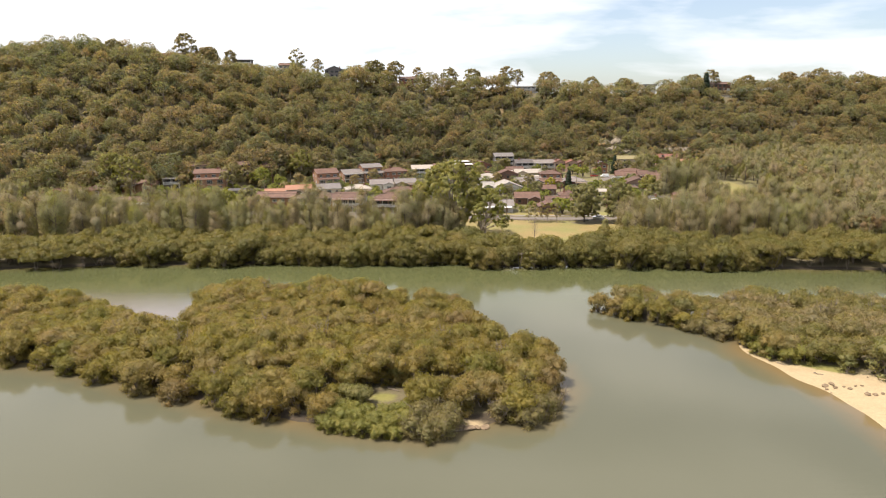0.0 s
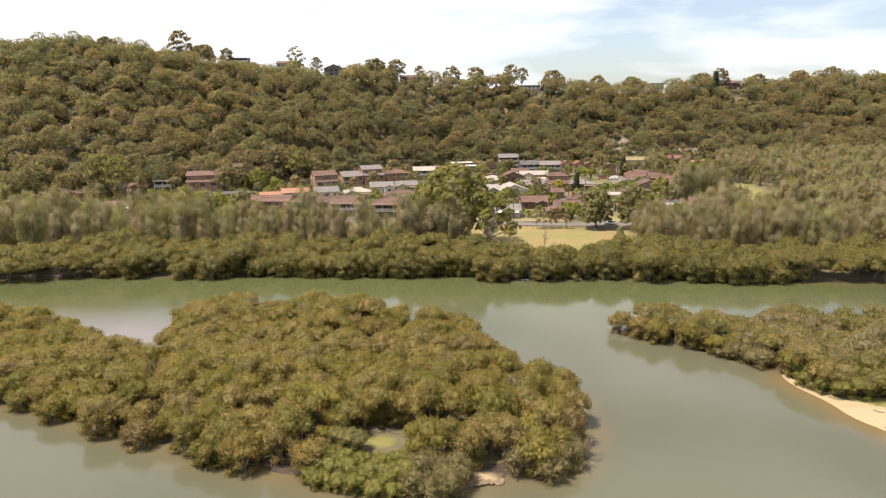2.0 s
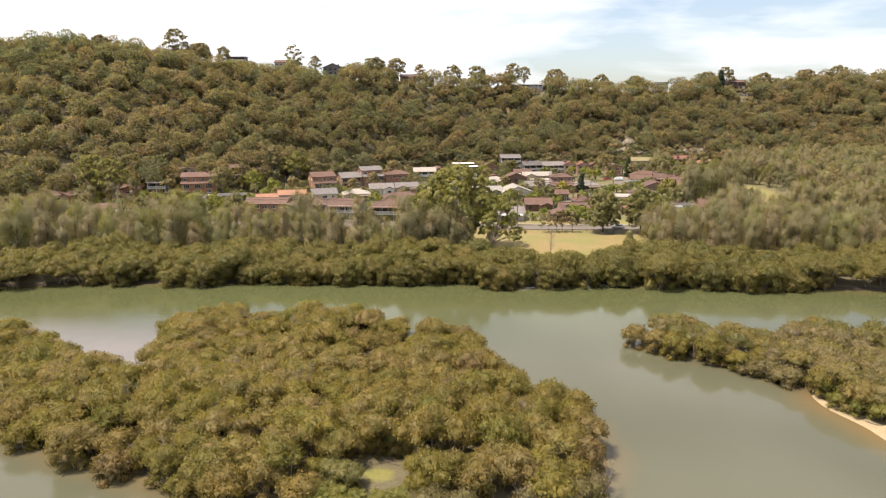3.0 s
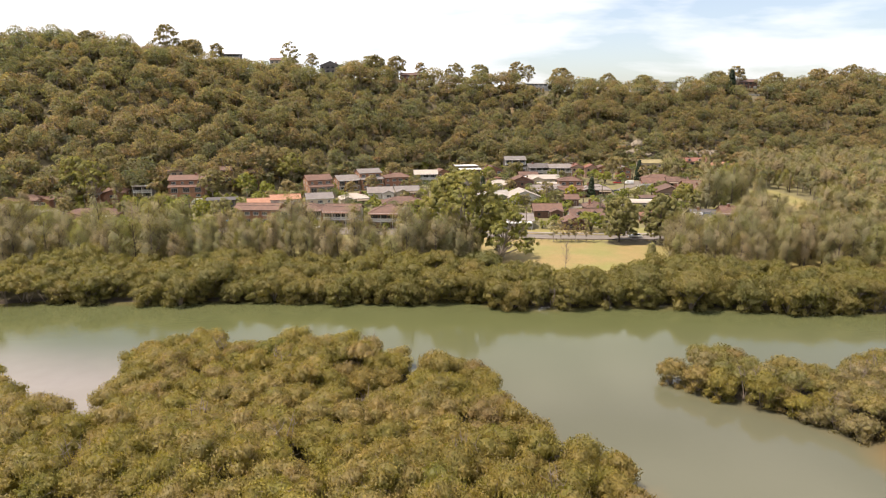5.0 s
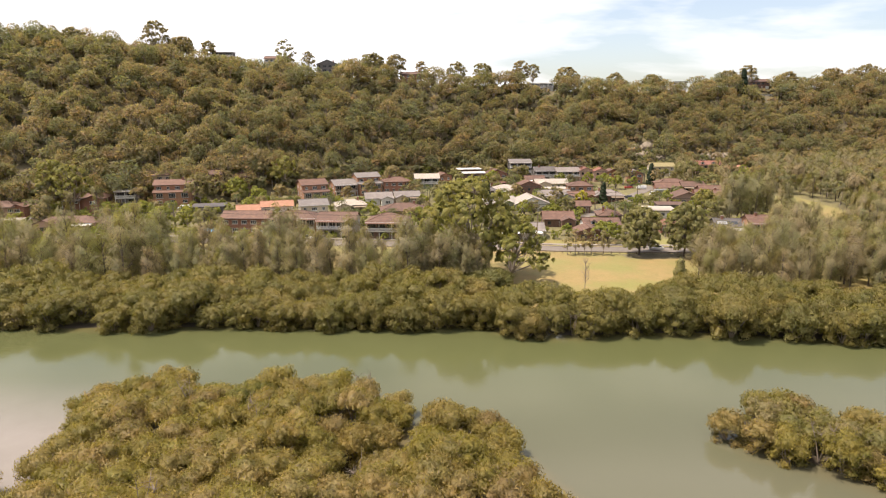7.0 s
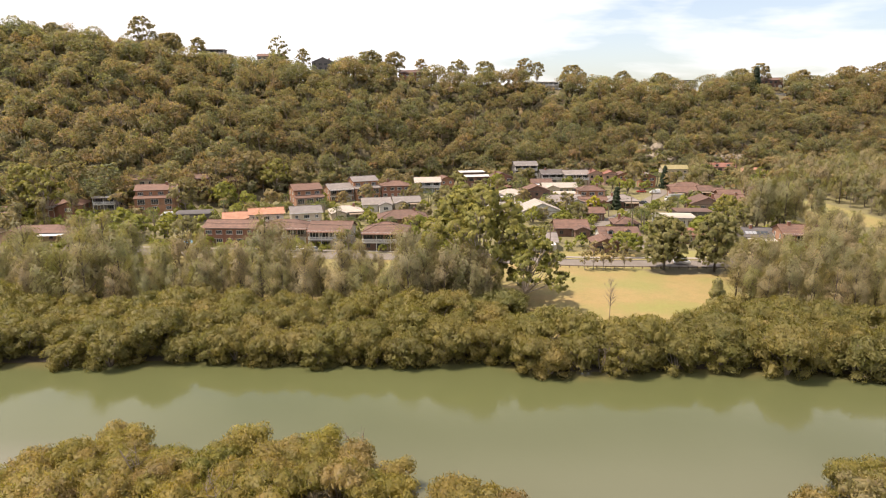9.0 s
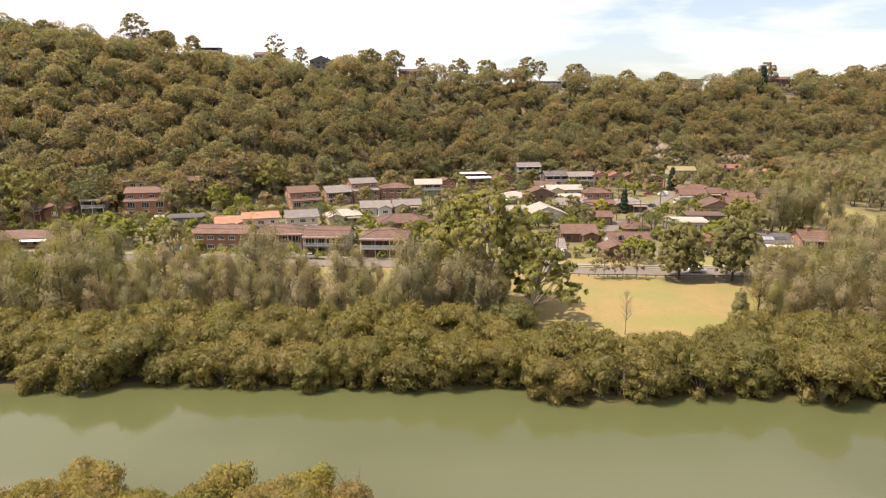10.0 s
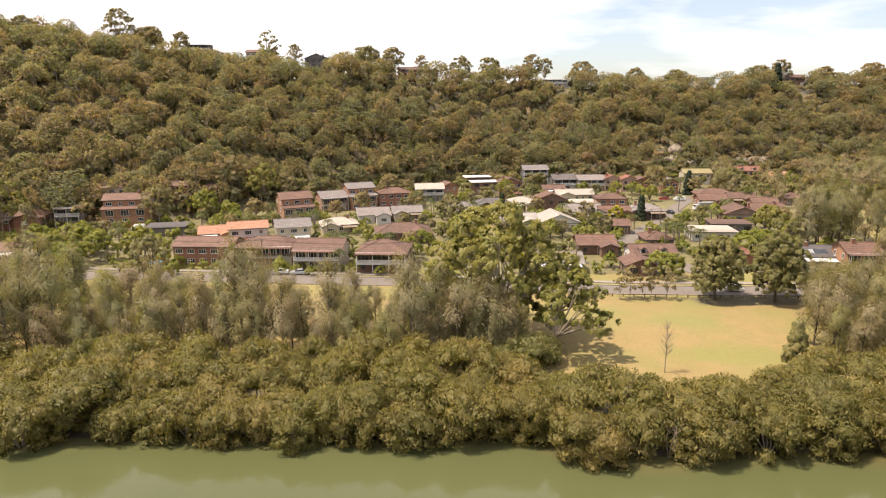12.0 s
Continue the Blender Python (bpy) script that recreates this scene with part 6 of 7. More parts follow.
        if pick < 0.5:
            shrubs += 1
            if shrubs > 290:
                continue
            stand("garden_shrub", "bright green rounded shrub in a garden", "shrub", bush[int(rng.integers(2))], x, y, rng.uniform(0.6, 1.15), rng.uniform(0, 360), "garden shrubs")
        elif pick < 0.93:
            if y < 375 and rng.random() < 0.42:
                continue
            stand("garden_tree", "leafy garden tree between the houses", "tree", garden[int(rng.integers(4))], x, y, rng.uniform(0.6, 1.05), rng.uniform(0, 360), "garden trees")
        else:
            stand("palm_tree", "palm with arching fronds in a garden", "palm", palms[int(rng.integers(2))], x, y, rng.uniform(0.8, 1.1), rng.uniform(0, 360), "garden palms")
    for x, y, s in ((-38.2, 280, 1.1), (-33.8, 283, 1.0), (-35.7, 288, 1.0), (65.3, 294.5, 0.95), (71, 295.6, 0.85), (58.9, 284.5, 1.15), (63, 284, 1.1), (86.5, 318, 1.0), (120.6, 363, 1.0), (125, 365, 0.9), (30, 374, 1.0), (33, 376, 1.1), (86, 347, 0.9)):
        stand("palm_tree", "palm with arching fronds in a garden", "palm", palms[int(s * 10) % 2], x, y, s, x * 37, "garden palms")
    for x in np.arange(-80, -14, 2.7):
        stand("hedge_shrub", "green hedge shrub before a brick house", "shrub", bush[int(abs(x)) % 2], x + rng.uniform(-0.6, 0.6), float(along(ROAD, x)) + 8.4 + rng.uniform(-0.4, 0.4), rng.uniform(0.4, 0.75), x * 40, "hedge shrubs")
    gold = round_parts(rng, 6.0, 3.0, "yellow", 9, 0.55, 18, 0.24, 0.1)
    stand("golden_tree", "bright yellow-green tree among the houses", "tree", gold, 56.5, 327, 1.0)
    stand("golden_tree", "bright yellow-green tree among the houses", "tree", gold, 14, 262, 0.9, 80)
    lime = gum_parts(rng, 9.0, 5.5, 13, 0.55, 22, 0.24, (0, 0), 0.25, "bright", thick=0.25, flat=0.55, deep=1.3, head=(0.24, 0.36))
    for x, y, s in ((-98, 343, 1.15), (-112, 285, 1.0), (-104, 278, 0.95), (-118, 279, 0.9), (-96, 281, 0.8), (22, 384, 0.9), (-128, 290, 0.9), (-108, 270, 0.8)):
        stand("lime_tree", "spreading lime green tree with flat bunches of leaves", "tree", lime, x, y, s, x * 21, "lime trees")
    green = round_parts(rng, 6.5, 5.0, "bright", 14, 0.55, 24, 0.22, 0.04)
    stand("green_bush", "large soft green bush beside the road", "shrub", green, 49, 255.5)
    stand("green_bush", "large soft green bush beside the road", "shrub", green, 82, 277, 1.15, 90)
    street = gum_parts(rng, 7.5, 1.9, 9, 0.4, 20, 0.15, (0, 0), 0.25, "ridge_gum", thick=0.11, deep=1.7, head=(0.24, 0.36), cover=0.9)
    for x, y in ((33, 238.5), (35.5, 239.2), (38, 238.4), (40.2, 239), (43.5, 238.2)):
        stand("street_tree", "thin young gum on the field verge", "tree", street, x, y, 0.9 + 0.04 * (x % 3), x * 60, "verge trees")
    # tall gums among the houses and at the foot of the hill
    for x, y, h, r, leaf, words in ((-152, 309, 20, 8, "gum", "broad leafy eucalypt above the low houses"), (-163, 314, 18, 7.5, "gum", "broad leafy eucalypt above the low houses"), (-142, 350, 12, 6, "ridge_gum", "grey-green eucalypt behind hill houses"),
                                    (-108.5, 328, 14.5, 6.6, "ridge_gum", "brownish eucalypt beside a brick house"), (-94, 366, 16, 7.5, "ridge_gum", "flat-topped eucalypt at the foot of the hill"), (-82, 366, 17, 8, "gum", "flat-topped eucalypt at the foot of the hill"),
                                    (-72, 372, 14, 6, "ridge_gum", "flat-topped eucalypt at the foot of the hill"), (-2.3, 311, 12.5, 6.0, "ridge_gum", "brownish spreading eucalypt among garden houses"), (91, 388, 12.5, 6.4, "ridge_gum", "rusty spreading eucalypt behind the lane end"),
                                    (-29, 384, 11, 5.5, "ridge_gum", "thin eucalypt behind a brick house"), (100, 305, 9, 6, "gum", "spreading leafy tree above garden houses")):
        stand("village_gum", words, "tree", gum_parts(rng, h, r, 17, 0.62, 24, 0.24, tuple(rng.normal(size=2) * 0.6), 0.28, leaf, thick=0.26, deep=1.45), x, y, 1, 0, "village gums")
    # conifers
    cone = conifer_parts(rng, 11, 2.6)
    for x, y, s, z in ((217.5, 536, 1.55, None), (66, 330, 0.8, None), (121, 322, 0.9, None), (105.5, 388.5, 0.95, None), (17, 348, 0.7, None), (-168, 456, 1.0, None)):
        stand("conifer", "dark green narrow conifer tree", "tree", cone, x, y, s, x * 11)
    # crowns that stand up along the skyline
    for x, y, top, r in ((-217, 440, 92, 7), (-229, 436, 88, 7), (-240, 434, 86, 6), (-173.5, 448, 96.5, 7), (-160, 452, 88, 7), (-150, 470, 87, 5), (-107, 492, 89, 6), (-93.8, 498, 83, 4.5),
                         (-50, 500, 81.5, 8), (-36, 501, 80.5, 7.5), (-18.4, 512, 77, 4.5), (4.6, 518, 76.5, 7), (26.3, 522, 76, 7), (51.4, 526, 78, 6), (62, 531, 76, 5), (86, 533, 74, 8.5), (126, 540, 70, 6),
                         (152, 543, 69, 6), (212, 551, 72, 8), (229, 552, 75.5, 7), (262, 560, 71, 8), (300, 566, 74, 8), (332, 572, 77, 8)):
        h = top - float(ground_z(x, y))
        p = gum_parts(rng, h, r * 1.15, 24, 0.55, 18, 0.26, tuple(rng.normal(size=2)), 0.3, "ridge_gum", thick=0.28, flat=0.55, deep=1.4, head=(0.15, 0.27), cover=1.3)
        stand("skyline_gum", "tall open-crowned eucalypt on the ridge against the sky", "tree", p, x, y, 1, 0, "ridge gums")
    # beach scrub
    shore = [shrub_parts(rng, 3.4, 2.3, "gum") for _ in range(3)]
    for x, y, s in ((57.2, 108.6, 0.5), (58.8, 106.0, 0.55), (60.6, 104.2, 0.6), (62.8, 103.4, 0.7), (65.6, 103.2, 0.75), (68.6, 101.4, 0.7), (58.5, 112, 0.7), (61, 108, 0.8), (63.8, 106.2, 0.8), (-14, 81.6, 0.5), (-16.5, 82.4, 0.55), (-11.5, 81, 0.55), (-9, 80.2, 0.5), (-6.8, 79.8, 0.45), (-15, 83.6, 0.6), (-12.5, 83, 0.55), (-10, 82.4, 0.5), (-7.5, 82, 0.5), (-16, 85.6, 0.6), (-13.8, 85.4, 0.5), (-11.2, 85, 0.45), (-8.6, 84.6, 0.45), (-5.5, 82.5, 0.55), (-6.2, 85.2, 0.5)):
        stand("green_shrub", "bright green low mangrove shrub at the sandy edge", "shrub", shore[int(x * 10) % 3], x, y, s * 1.35, x * 77, "shore shrubs")
    for x, y, s in ((-12.8, 88.5, 0.62), (-7.2, 96.5, 0.62), (-14.5, 90, 0.55)):
        stand("dark_shrub", "dark green dense shrub beside the clearing", "shrub", dark, x, y, s, x * 9)
    young = shrub_parts(rng, 3.6, 1.5, "fig", 0.3, 30, 0.09)
    stand("young_sheoak", "dense conical she-oak at the field corner", "tree", conifer_parts(rng, 7.4, 2.3, "fig"), 53.1, 203.0, 0.94)
    stand("young_sheoak", "small bushy she-oak on the sand", "tree", young, 66.9, 98.2, 0.9)
    stand("young_sheoak", "dense she-oak at the back of the beach", "tree", young, 71.8, 95.6, 1.8, 40)


build_trees()


def build_woods():
    """Scrub on the plain beyond both ends of the village, and under the hill."""
    rng = np.random.default_rng(8)
    soup = Soup()

    def keep(x, y):
        toe = along(TOE, x)
        right = (x > np.where(y > 290, 116, np.where(y > 258, 142, 128))) & (y > along(SHORE, x) + 24) & (y < toe + 3) & ~((x > 127) & (x < 160) & (y > 289) & (y < 350)) & (np.abs(y - along(ROAD, x)) > 6)
        left = (x < -138) & (y > along(SHORE, x) + 20) & (y < toe + 3)
        skirt = (y > toe - 4) & (y < toe + 9)
        return (right | left | skirt) & (np.abs(x) < 0.75 * y + 30)

    gums, oaks = [], []
    for i in range(8):
        g, o = Soup(), Soup()
        r, h = rng.uniform(2.8, 4.0), rng.uniform(8.0, 10.0)
        lobes = [(0.6 * r * math.cos(j * 2.4) * (j > 0), 0.6 * r * math.sin(j * 2.4) * (j > 0), h * rng.uniform(0.62, 0.92), r * rng.uniform(0.36, 0.52)) for j in range(7)]
        crown_of(g, rng, lobes, 0.75, 18, 0.3, flat=0.85, cover=1.2)
        tube(g, [(0, 0, -0.3), (0, 0, h * 0.8)], [0.2, 0.08], 4, 1)
        gums.append(g.joined())
        sheoak_shape(o, o, rng, rng.uniform(9, 12), rng.uniform(2.4, 3.2), 46, 0.15, 20, 1)
        oaks.append(o.joined())
    scrub = Soup()
    for x, y in zip(*scatter(rng, -260, 300, 185, 480, 6.1, keep)):
        if not clear_of_houses(x, y, 2.5) or any(abs(x - a) < r + 2 and 0 < b - y < 20 or 118 < a < 175 and b > 420 and 0 < b - y < 70 and abs(x - a + (a + 4) * (b - y) / (b - 50)) < r for a, b, r in HOUSES):
            continue
        at = (x, y, float(ground_z(x, y)))
        foot = abs(y - along(TOE, x)) < 12
        if foot or rng.random() < 0.3:
            soup.stamp(gums[int(rng.integers(8))], at, rng.uniform(0, 6.28), rng.uniform(0.8, 1.25), rng.uniform(0.65, 0.95) if foot else rng.uniform(0.8, 1.1), rng.random())
        else:
            scrub.stamp(oaks[int(rng.integers(8))], at, rng.uniform(0, 6.28), rng.uniform(0.85, 1.25), rng.uniform(0.85, 1.1), rng.random())
    thing("sheoak_scrub", "wispy brownish she-oak scrub on the river plain", "forest", kind="stuff", data=scrub.mesh("sheoak_scrub", [M["sheoak_mass"], M["dark_bark"]]))
    thing("plain_woods", "grey-green scrub woodland on the plain and below the hill", "forest", kind="stuff", data=soup.mesh("plain_woods", [M["forest"], M["pale_bark"]]))


build_woods()


# ---- roads, fences, poles, cars, rocks ----
def ribbon(name, label, line, half, mat, lift, category, shift=0.0, step=2.0):
    p = np.array(line, float)
    seg = np.hypot(*np.diff(p, axis=0).T)
    at = np.concatenate([[0], np.cumsum(seg)])
    u = np.arange(0, at[-1], step)
    c = np.stack([np.interp(u, at, p[:, 0]), np.interp(u, at, p[:, 1])], 1)
    for _ in range(3):
        c[1:-1] = (c[:-2] + 2 * c[1:-1] + c[2:]) / 4
    d = np.gradient(c, axis=0)
    d /= np.linalg.norm(d, axis=1)[:, None]
    nrm = np.stack([-d[:, 1], d[:, 0]], 1)
    rows = []
    for o in (shift - half, shift, shift + half):
        q = c + nrm * o
        rows.append(np.column_stack([q, ground_z(q[:, 0], q[:, 1])]))
    z = np.max([r[:, 2] for r in rows], 0) + lift
    v = np.concatenate([np.column_stack([r[:, :2], z]) for r in rows] + [np.column_stack([r[:, :2], z - 0.5]) for r in (rows[0], rows[2])])
    n = len(c)
    i = np.arange(n - 1)
    f = []
    for a, b in ((0, 1), (1, 2), (3, 0), (2, 4)):
        f.append(np.stack([a * n + i, a * n + i + 1, b * n + i + 1, b * n + i], 1)[:, ::-1])
    return thing(name, label, category, kind="structure", data=mesh_of(name, v, np.concatenate(f), [M[mat]]))


ribbon("road", "worn grey asphalt road along the field", ROAD, 3.3, "asphalt", 0.05, "road")
ribbon("pavement", "pale concrete footpath beside the road", ROAD, 0.9, "concrete", 0.16, "pavement", 6.2)
ribbon("kerb", "pale concrete kerb of the road", ROAD, 0.15, "concrete", 0.18, "kerb", 3.48)
ribbon("kerb", "pale concrete kerb of the road", ROAD, 0.15, "concrete", 0.18, "kerb", -3.48)
ribbon("road", "pale asphalt side street between the houses", LANE, 2.6, "asphalt", 0.06, "road")


def rail_fence():
    """Low timber rails on short posts between field and road."""
    f = thing("rail_fence", "low weathered timber rail fence along the field", "fence")
    post = one(lambda s: box(s, (-0.1, -0.1, -0.3), (0.1, 0.1, 0.75)), "post", [M["timber"]])
    xs = np.arange(20, 86, 2.4)
    ys = along(ROAD, xs) - 5.2
    zs = ground_z(xs, ys)
    for x, y, z in zip(xs, ys, zs):
        part("post", post, f, at=pose(x, y, z))
    for i in range(len(xs) - 1):
        s = Soup()
        tube(s, [(xs[i], ys[i], zs[i] + 0.62), (xs[i + 1], ys[i + 1], zs[i + 1] + 0.62)], [0.08, 0.08], 5)
        part("rail", s.mesh("rail", [M["timber"]]), f)


rail_fence()


def power_pole(x, y, h=9.5, turn=0.0):
    p = thing("power_pole", "tall timber power pole with crossarm", "pole", pose(x, y, float(ground_z(x, y)), 0, 0, turn), "power poles")
    s = Soup()
    tube(s, [(0, 0, -0.5), (0, 0, h)], [0.17, 0.12], 8)
    part("shaft", s.mesh("shaft", [M["timber"]], True), p)
    arm = part("crossarm", one(lambda q: box(q, (-1.1, -0.18, h - 0.75), (1.1, -0.06, h - 0.6)), "crossarm", [M["timber"]]), p)
    for a in (-0.95, -0.35, 0.35, 0.95):
        q = Soup()
        tube(q, [(a, -0.12, h - 0.6), (a, -0.12, h - 0.4)], [0.05, 0.04], 6)
        part("insulator", q.mesh("insulator", [M["concrete"]]), arm)
    return np.array((x, y, float(ground_z(x, y)) + h))


def wires(a, b, sag=0.9):
    s = Soup()
    u = np.linspace(0, 1, 9)
    for o in (-0.9, 0.0, 0.9):
        p = a[None] * (1 - u)[:, None] + b[None] * u[:, None]
        p[:, 1] += o * 0.6
        p[:, 2] -= 0.42 + sag * 4 * u * (1 - u)
        tube(s, p, np.full(9, 0.022), 3)
    thing("power_line", "thin dark overhead power wires between poles", "cable", data=s.mesh("power_line", [M["dark_trim"]]), group="power lines")


tops = [power_pole(x, along(ROAD, x) + 5.2, 9.5, 90) for x in (-118.0, -86.0, -53.7, -14.3, 26.0)]
for a, b in zip(tops, tops[1:]):
    wires(a, b)
tops = [power_pole(42.3, 312.0, 8.5, 60), power_pole(65.8, 309.0, 8.5, 60)]
wires(*tops)


def car(x, y, turn, paint, label, van=False):
    """A car with shaped body, glasshouse, wheels and lamps."""
    c = thing("van" if van else "car", label, "car", pose(x, y, float(ground_z(x, y)) + 0.07, 0, 0, turn), "parked cars")
    bm = bmesh.new()
    prof = [(-2.15, 0.3), (-2.2, 0.75), (-2.0, 0.95), (-0.9, 1.0), (1.7, 1.02), (2.15, 0.9), (2.2, 0.5), (2.1, 0.3)]
    roof = [(-1.0, 0.98), (-0.35, 1.45), (1.1, 1.48), (1.75, 1.0)]
    if van:
        prof = [(-2.4, 0.35), (-2.45, 0.9), (-2.1, 1.1), (2.35, 1.12), (2.4, 0.5), (2.35, 0.35)]
        roof = [(-2.05, 1.1), (-1.35, 1.95), (2.25, 1.98), (2.34, 1.1)]

    def loft(shape, half, top_half):
        zs = [p[1] for p in shape]
        lo, hi = min(zs), max(zs)
        rings = []
        for side in (-1, 1):
            rings.append([bm.verts.new((px, side * (half + (top_half - half) * (pz - lo) / (hi - lo)), pz)) for px, pz in shape])
        n = len(shape)
        bm.faces.new(rings[0])
        bm.faces.new(rings[1][::-1])
        for i in range(n):
            bm.faces.new((rings[0][i], rings[1][i], rings[1][(i + 1) % n], rings[0][(i + 1) % n]))

    def done(name, mat):
        bmesh.ops.recalc_face_normals(bm, faces=bm.faces)
        bmesh.ops.bevel(bm, geom=list(bm.edges), offset=0.05, segments=1, affect="EDGES")
        me = bpy.data.meshes.new(name)
        bm.to_mesh(me)
        me.materials.append(mat)
        bm.clear()
        return me

    loft(prof, 0.88, 0.84)
    body = part("body", done("body", paint), c)
    loft(roof, 0.8, 0.62)
    part("glasshouse", done("glasshouse", M["glass"] if not van else paint), c)
    r0, r1 = roof[1], roof[2]
    loft([(r0[0] + 0.02, r0[1] - 0.02), (r0[0] + 0.05, r0[1] + 0.05), (r1[0] - 0.05, r1[1] + 0.05), (r1[0], r1[1] - 0.02)], 0.64, 0.58)
    part("roof", done("car_roof", paint), c)
    bm.free()
    for wx in (-1.35, 1.35):
        for wy in (-0.82, 0.82):
            s = Soup()
            tube(s, [(wx, wy - 0.1, 0.26), (wx, wy + 0.1, 0.26)], [0.33, 0.33], 12)
            wheel = part("wheel", s.mesh("tyre", [M["rubber"]]), c)
            s = Soup()
            for k in (-0.105, 0.105):
                a = np.linspace(0, 6.283, 10, endpoint=False)
                s.add(np.column_stack([wx + 0.2 * np.cos(a), np.full(10, wy + k), 0.26 + 0.2 * np.sin(a)]), np.array([(0, i, i + 1) for i in range(1, 9)]))
            part("rim", s.mesh("rim", [M["metal"]]), wheel)
    for wy in (-0.6, 0.6):
        part("headlight", one(lambda s: box(s, (prof[0][0] - 0.06, wy - 0.18, 0.62), (prof[0][0] + 0.06, wy + 0.18, 0.78)), "headlight", [M["glass"]]), c)


car(90, 374.5, 4, M["car_red"], "red parked car on the side street")
car(95.5, 371.5, 6, M["car_white"], "white parked van on the side street", True)
car(81, 343, -60, M["car_dark"], "black parked car on the side street")
car(-49.2, 262.8, 8, M["car_white"], "white parked car in front of a house")
car(-44.2, 262.0, 8, M["car_silver"], "silver parked car in front of a house")
car(-113.5, 322, 20, M["car_white"], "white parked van beside a brick house", True)
car(-9, 263.5, 10, M["car_silver"], "silver parked car on a driveway")
car(61, 243.9, -4, M["car_white"], "white car on the road behind the shade trees")


def box_truck(x, y, turn):
    t = thing("box_truck", "pale box truck parked among the houses", "truck", pose(x, y, float(ground_z(x, y)), 0, 0, turn))
    s = Soup()
    box(s, (-1.6, -1.15, 0.95), (4.0, 1.15, 3.2))
    cargo = part("cargo_box", s.mesh("cargo_box", [M["metal"]]), t)
    rib = one(lambda q: box(q, (-0.05, -1.19, 1.0), (0.05, -1.152, 3.15)), "rib", [M["metal"]])
    for i in range(9):
        part("rib", rib, cargo, at=pose(-1.35 + i * 0.6, 0, 0))
    cab = part("cab", one(lambda q: [box(q, (-3.4, -1.05, 0.6), (-1.75, 1.05, 1.5)), box(q, (-3.1, -1.0, 1.5), (-1.75, 1.0, 2.4))], "cab", [M["car_white"]]), t)
    part("windscreen", one(lambda q: box(q, (-3.14, -0.9, 1.55), (-3.102, 0.9, 2.25)), "windscreen", [M["glass"]]), cab)
    part("chassis", one(lambda q: box(q, (-3.3, -0.5, 0.5), (3.9, 0.5, 0.95)), "chassis", [M["dark_trim"]]), t)
    for wx in (-2.6, 2.4):
        for wy in (-0.9, 0.9):
            q = Soup()
            tube(q, [(wx, wy - 0.15, 0.45), (wx, wy + 0.15, 0.45)], [0.45, 0.45], 12)
            part("wheel", q.mesh("tyre", [M["rubber"]]), t)


box_truck(96, 349, 6)


def boulder(x, y, size, seed, label="rough brown sandstone boulder on the beach sand", name="boulder", z=None, flat=0.6, group="beach boulders"):
    rng = np.random.default_rng(seed)
    v, f = ICO[2]
    k = np.array((rng.uniform(0.8, 1.3), rng.uniform(0.7, 1.1), flat)) * size
    d = 1 + 0.34 * np.sin(v @ rng.normal(size=(3, 3)) * 3).sum(1) / 1.7 + rng.normal(size=len(v)) * 0.08
    d = np.clip(d, 0.62, 1.12)
    p = v * d[:, None] * k
    me = mesh_of(name, p, f, [M["rock" if name == "rock_ledge" else "dark_rock"]])
    thing(name, label, "rock", pose(x, y, (float(ground_z(x, y)) if z is None else z) + size * flat * 0.35, 0, 0, rng.uniform(0, 360)), group, data=me)


for i, (x, y, s) in enumerate(((61.3, 94.6, 0.75), (62.5, 94.9, 0.7), (61.0, 93.6, 0.5), (62.4, 93.7, 0.65), (64.2, 92.8, 0.5), (63.7, 93.6, 0.35), (65.4, 93.4, 0.4), (66.3, 93.2, 0.35), (65.5, 90.6, 0.75), (66.4, 90.2, 0.6), (67.6, 90.3, 0.5),
                               (66.9, 87.4, 0.55), (67.5, 86.6, 0.4), (61.0, 92.4, 0.25), (68.9, 95.9, 0.3))):
    boulder(x, y, s * 0.62, 100 + i)
for i, (x, y, s) in enumerate(((68, 441, 5.0), (74, 445, 5.5), (80, 447, 5.0), (86, 449, 4.2), (62, 440, 3.4), (127, 452, 4.8), (132, 456, 5.4), (138, 459, 4.8), (124, 460, 4.5), (120, 467, 4.4), (128, 470, 4.6),
                               (146, 463, 3.0), (158, 462, 4.4), (165, 464, 5.0), (172, 466, 4.6), (179, 468, 3.8), (150, 455, 3.0), (100, 466, 3.6), (108, 470, 3.8))):
    boulder(x, y, s, 300 + i, "weathered pale sandstone ledge at the foot of the hill", "rock_ledge", None, 0.62, "hill ledges")


for i, (x, y, w) in enumerate(((2.4, 82.4, 0.55), (3.4, 82.0, 0.7), (4.6, 82.1, 0.6), (5.8, 82.4, 0.75), (7.2, 82.7, 0.5), (1.6, 82.0, 0.4), (8.6, 82.8, 0.6), (10.2, 82.9, 0.5), (11.6, 83.0, 0.55))):
    boulder(x, y, w, 500 + i, "flat rusty sandstone slab at the island tip", "flat_rock", None, 0.28, "island slabs")


def driftwood(x, y, turn, ln, seed):
    rng = np.random.default_rng(seed)
    s = Soup()
    u = np.linspace(0, 1, 6)
    tube(s, np.column_stack([(u - 0.5) * ln, 0.08 * rng.normal(size=6), 0.12 + 0.03 * rng.normal(size=6)]), 0.07 * (1 - 0.5 * u), 6)
    thing("driftwood_log", "bleached driftwood log lying on the clearing", "log", pose(x, y, float(ground_z(x, y)), 0, 0, turn), "driftwood", data=s.mesh("driftwood_log", [M["bark"]], True))


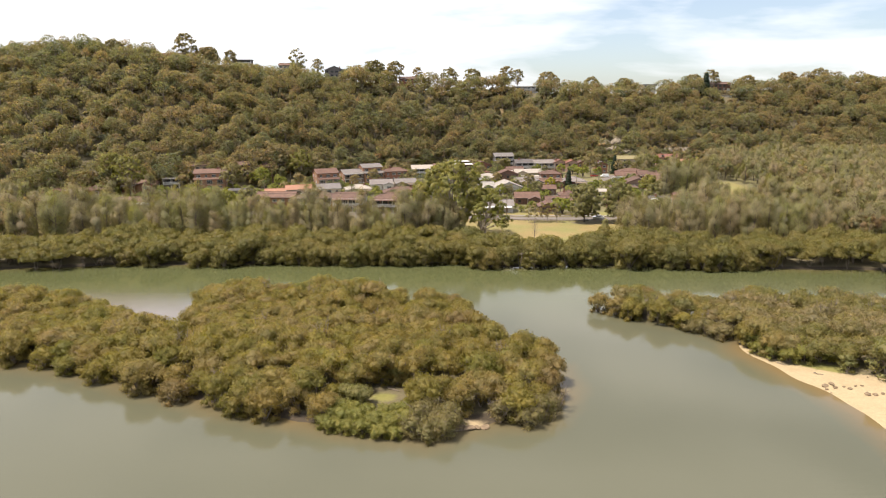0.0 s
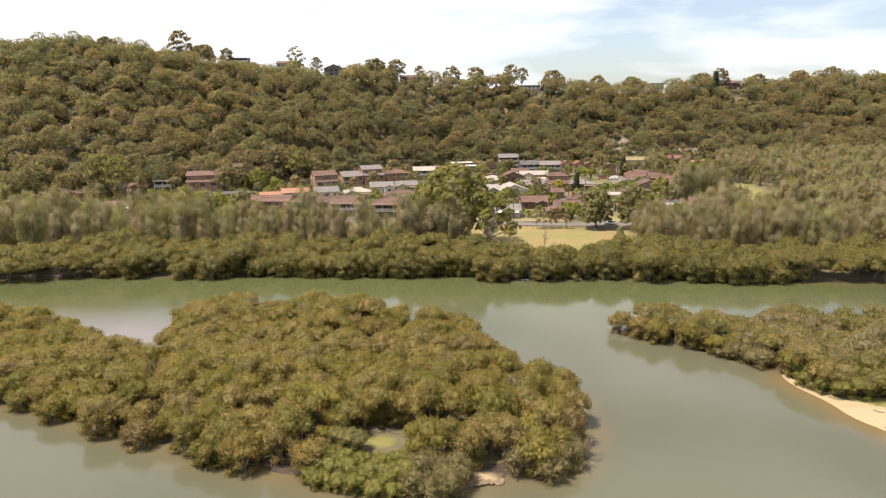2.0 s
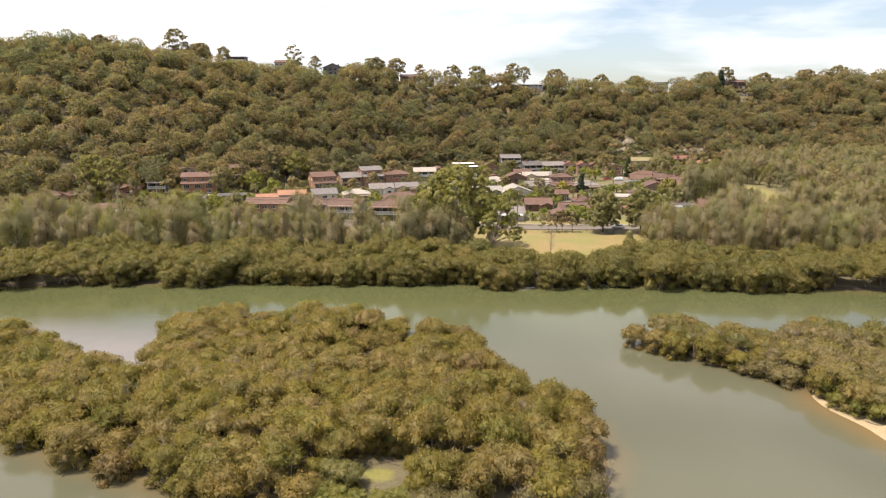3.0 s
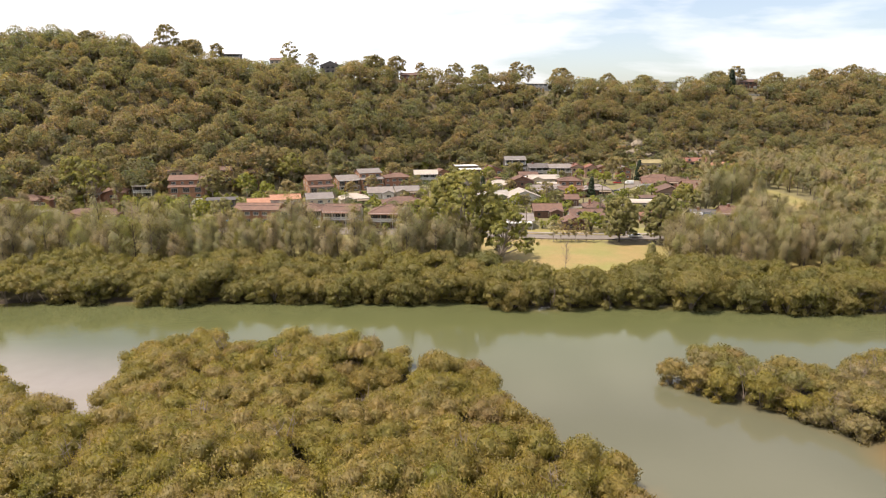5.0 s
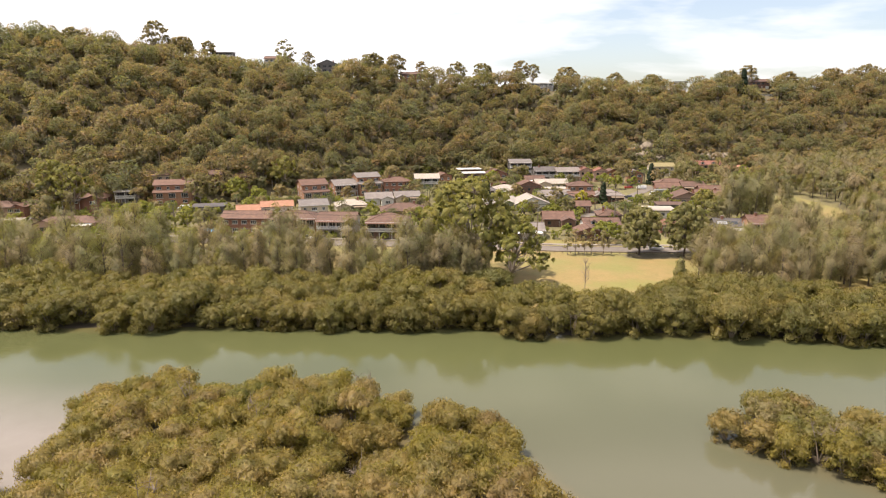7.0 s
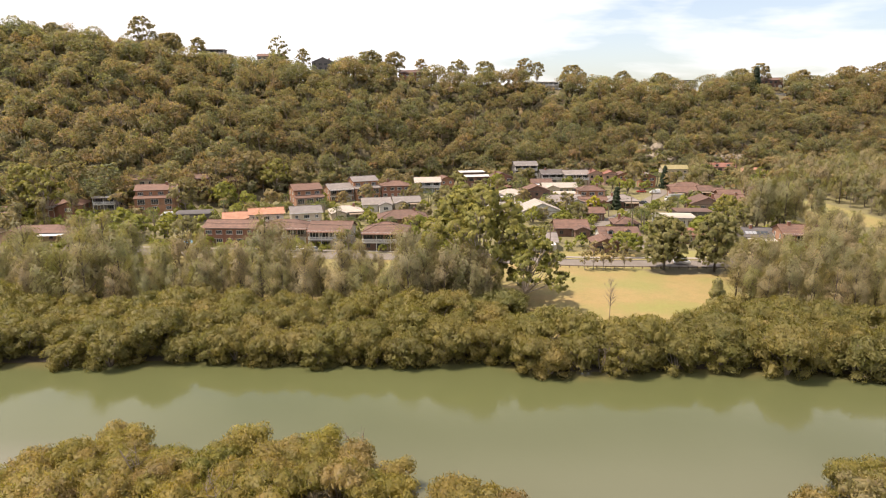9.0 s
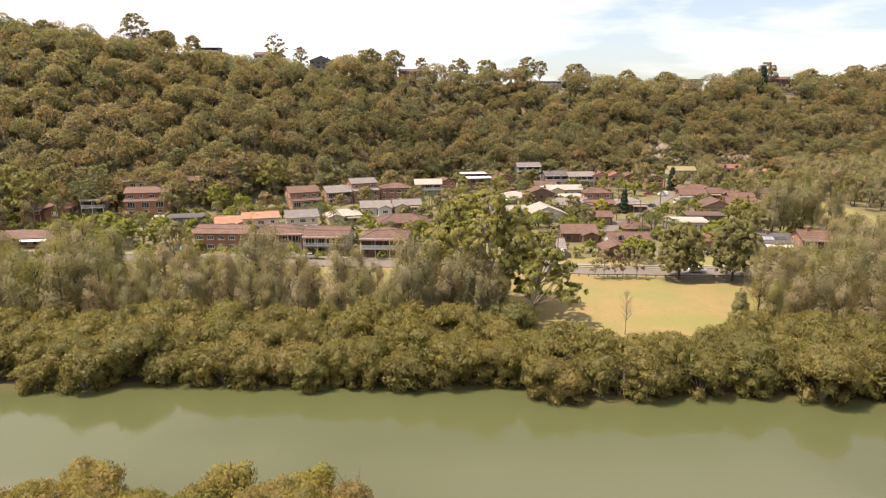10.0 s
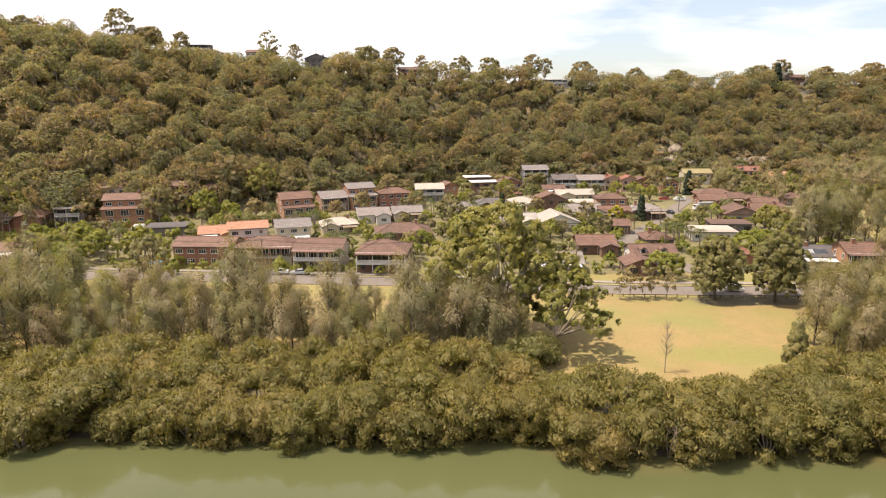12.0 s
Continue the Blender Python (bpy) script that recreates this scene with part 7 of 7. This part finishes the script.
for i, (x, y, a, ln) in enumerate(((-8.2, 94.0, -30, 2.4), (-7.9, 93.5, -28, 2.2), (-8.7, 94.4, -35, 1.9), (-11.5, 92.0, 60, 2.5), (3.0, 81.6, 10, 3.0), (8, 82.9, 4, 4.0), (62.5, 98.5, -35, 1.5), (59, 103.5, -50, 1.6), (52.5, 118.5, -20, 2.6), (25, 173.6, 15, 5), (28, 174.4, -10, 4))):
    driftwood(x, y, a, ln, i)


def tarp_shelter(x, y):
    t = thing("tarp_shelter", "bright blue tarpaulin shelter beside a house", "shelter", pose(x, y, float(ground_z(x, y))))
    part("cover", one(lambda s: [slab(s, (-1.8, -1.6, 1.9), (1.8, -1.6, 1.9), (1.8, 0, 2.7), (-1.8, 0, 2.7), 0.06), slab(s, (1.8, 1.6, 1.9), (-1.8, 1.6, 1.9), (-1.8, 0, 2.7), (1.8, 0, 2.7), 0.06)], "cover", [M["tarp"]]), t)
    for a in (-1.7, 1.7):
        for b in (-1.5, 1.5):
            q = Soup()
            tube(q, [(a, b, -0.2), (a, b, 1.9)], [0.04, 0.04], 6)
            part("leg", q.mesh("leg", [M["metal"]]), t)


tarp_shelter(-83.5, 268.5)


def dead_branches():
    """Bare grey limbs that poke out of the mangroves."""
    rng = np.random.default_rng(77)
    spots = [(-14, 121, 5), (-16, 148, 4.4), (-30, 149, 4.4), (8, 84, 3), (17, 88, 3.5), (-36, 92, 4), (44, 129, 5), (60, 128, 5), (70, 125, 5), (78, 122, 5), (52, 122, 4), (26, 176, 5), (22, 176, 4.5), (30, 177, 4.5), (84, 172, 5), (92, 171, 5), (88, 171.5, 5),
             (-22, 110, 6), (-35, 115, 6), (0, 105, 6), (10, 98, 6), (-45, 105, 6), (-28, 133, 6.5), (-40, 140, 6.5), (65, 130, 5.5), (74, 118, 5.5), (86, 120, 5.5), (-60, 112, 6)]
    for x, y, h in spots:
        s = Soup()
        for i in range(5):
            a = rng.uniform(0, 6.28)
            tip = np.array((1.6 * math.cos(a), 1.6 * math.sin(a), h * rng.uniform(0.95, 1.2)))
            mid = tip * 0.5 + rng.normal(size=3) * 0.3
            tube(s, [(0, 0, -0.3), mid, tip], [0.1, 0.07, 0.02], 4)
            for j in range(4):
                q = mid * 0.4 + tip * 0.6
                tube(s, [q, q + rng.normal(size=3) * (0.7, 0.7, 0.5) + (0, 0, 0.4)], [0.035, 0.01], 3)
        thing("dead_mangrove", "bare grey dead mangrove with crooked limbs", "tree", pose(x, y, float(ground_z(x, y))), "dead mangroves", data=s.mesh("dead_mangrove", [M["bark"]], True))


dead_branches()
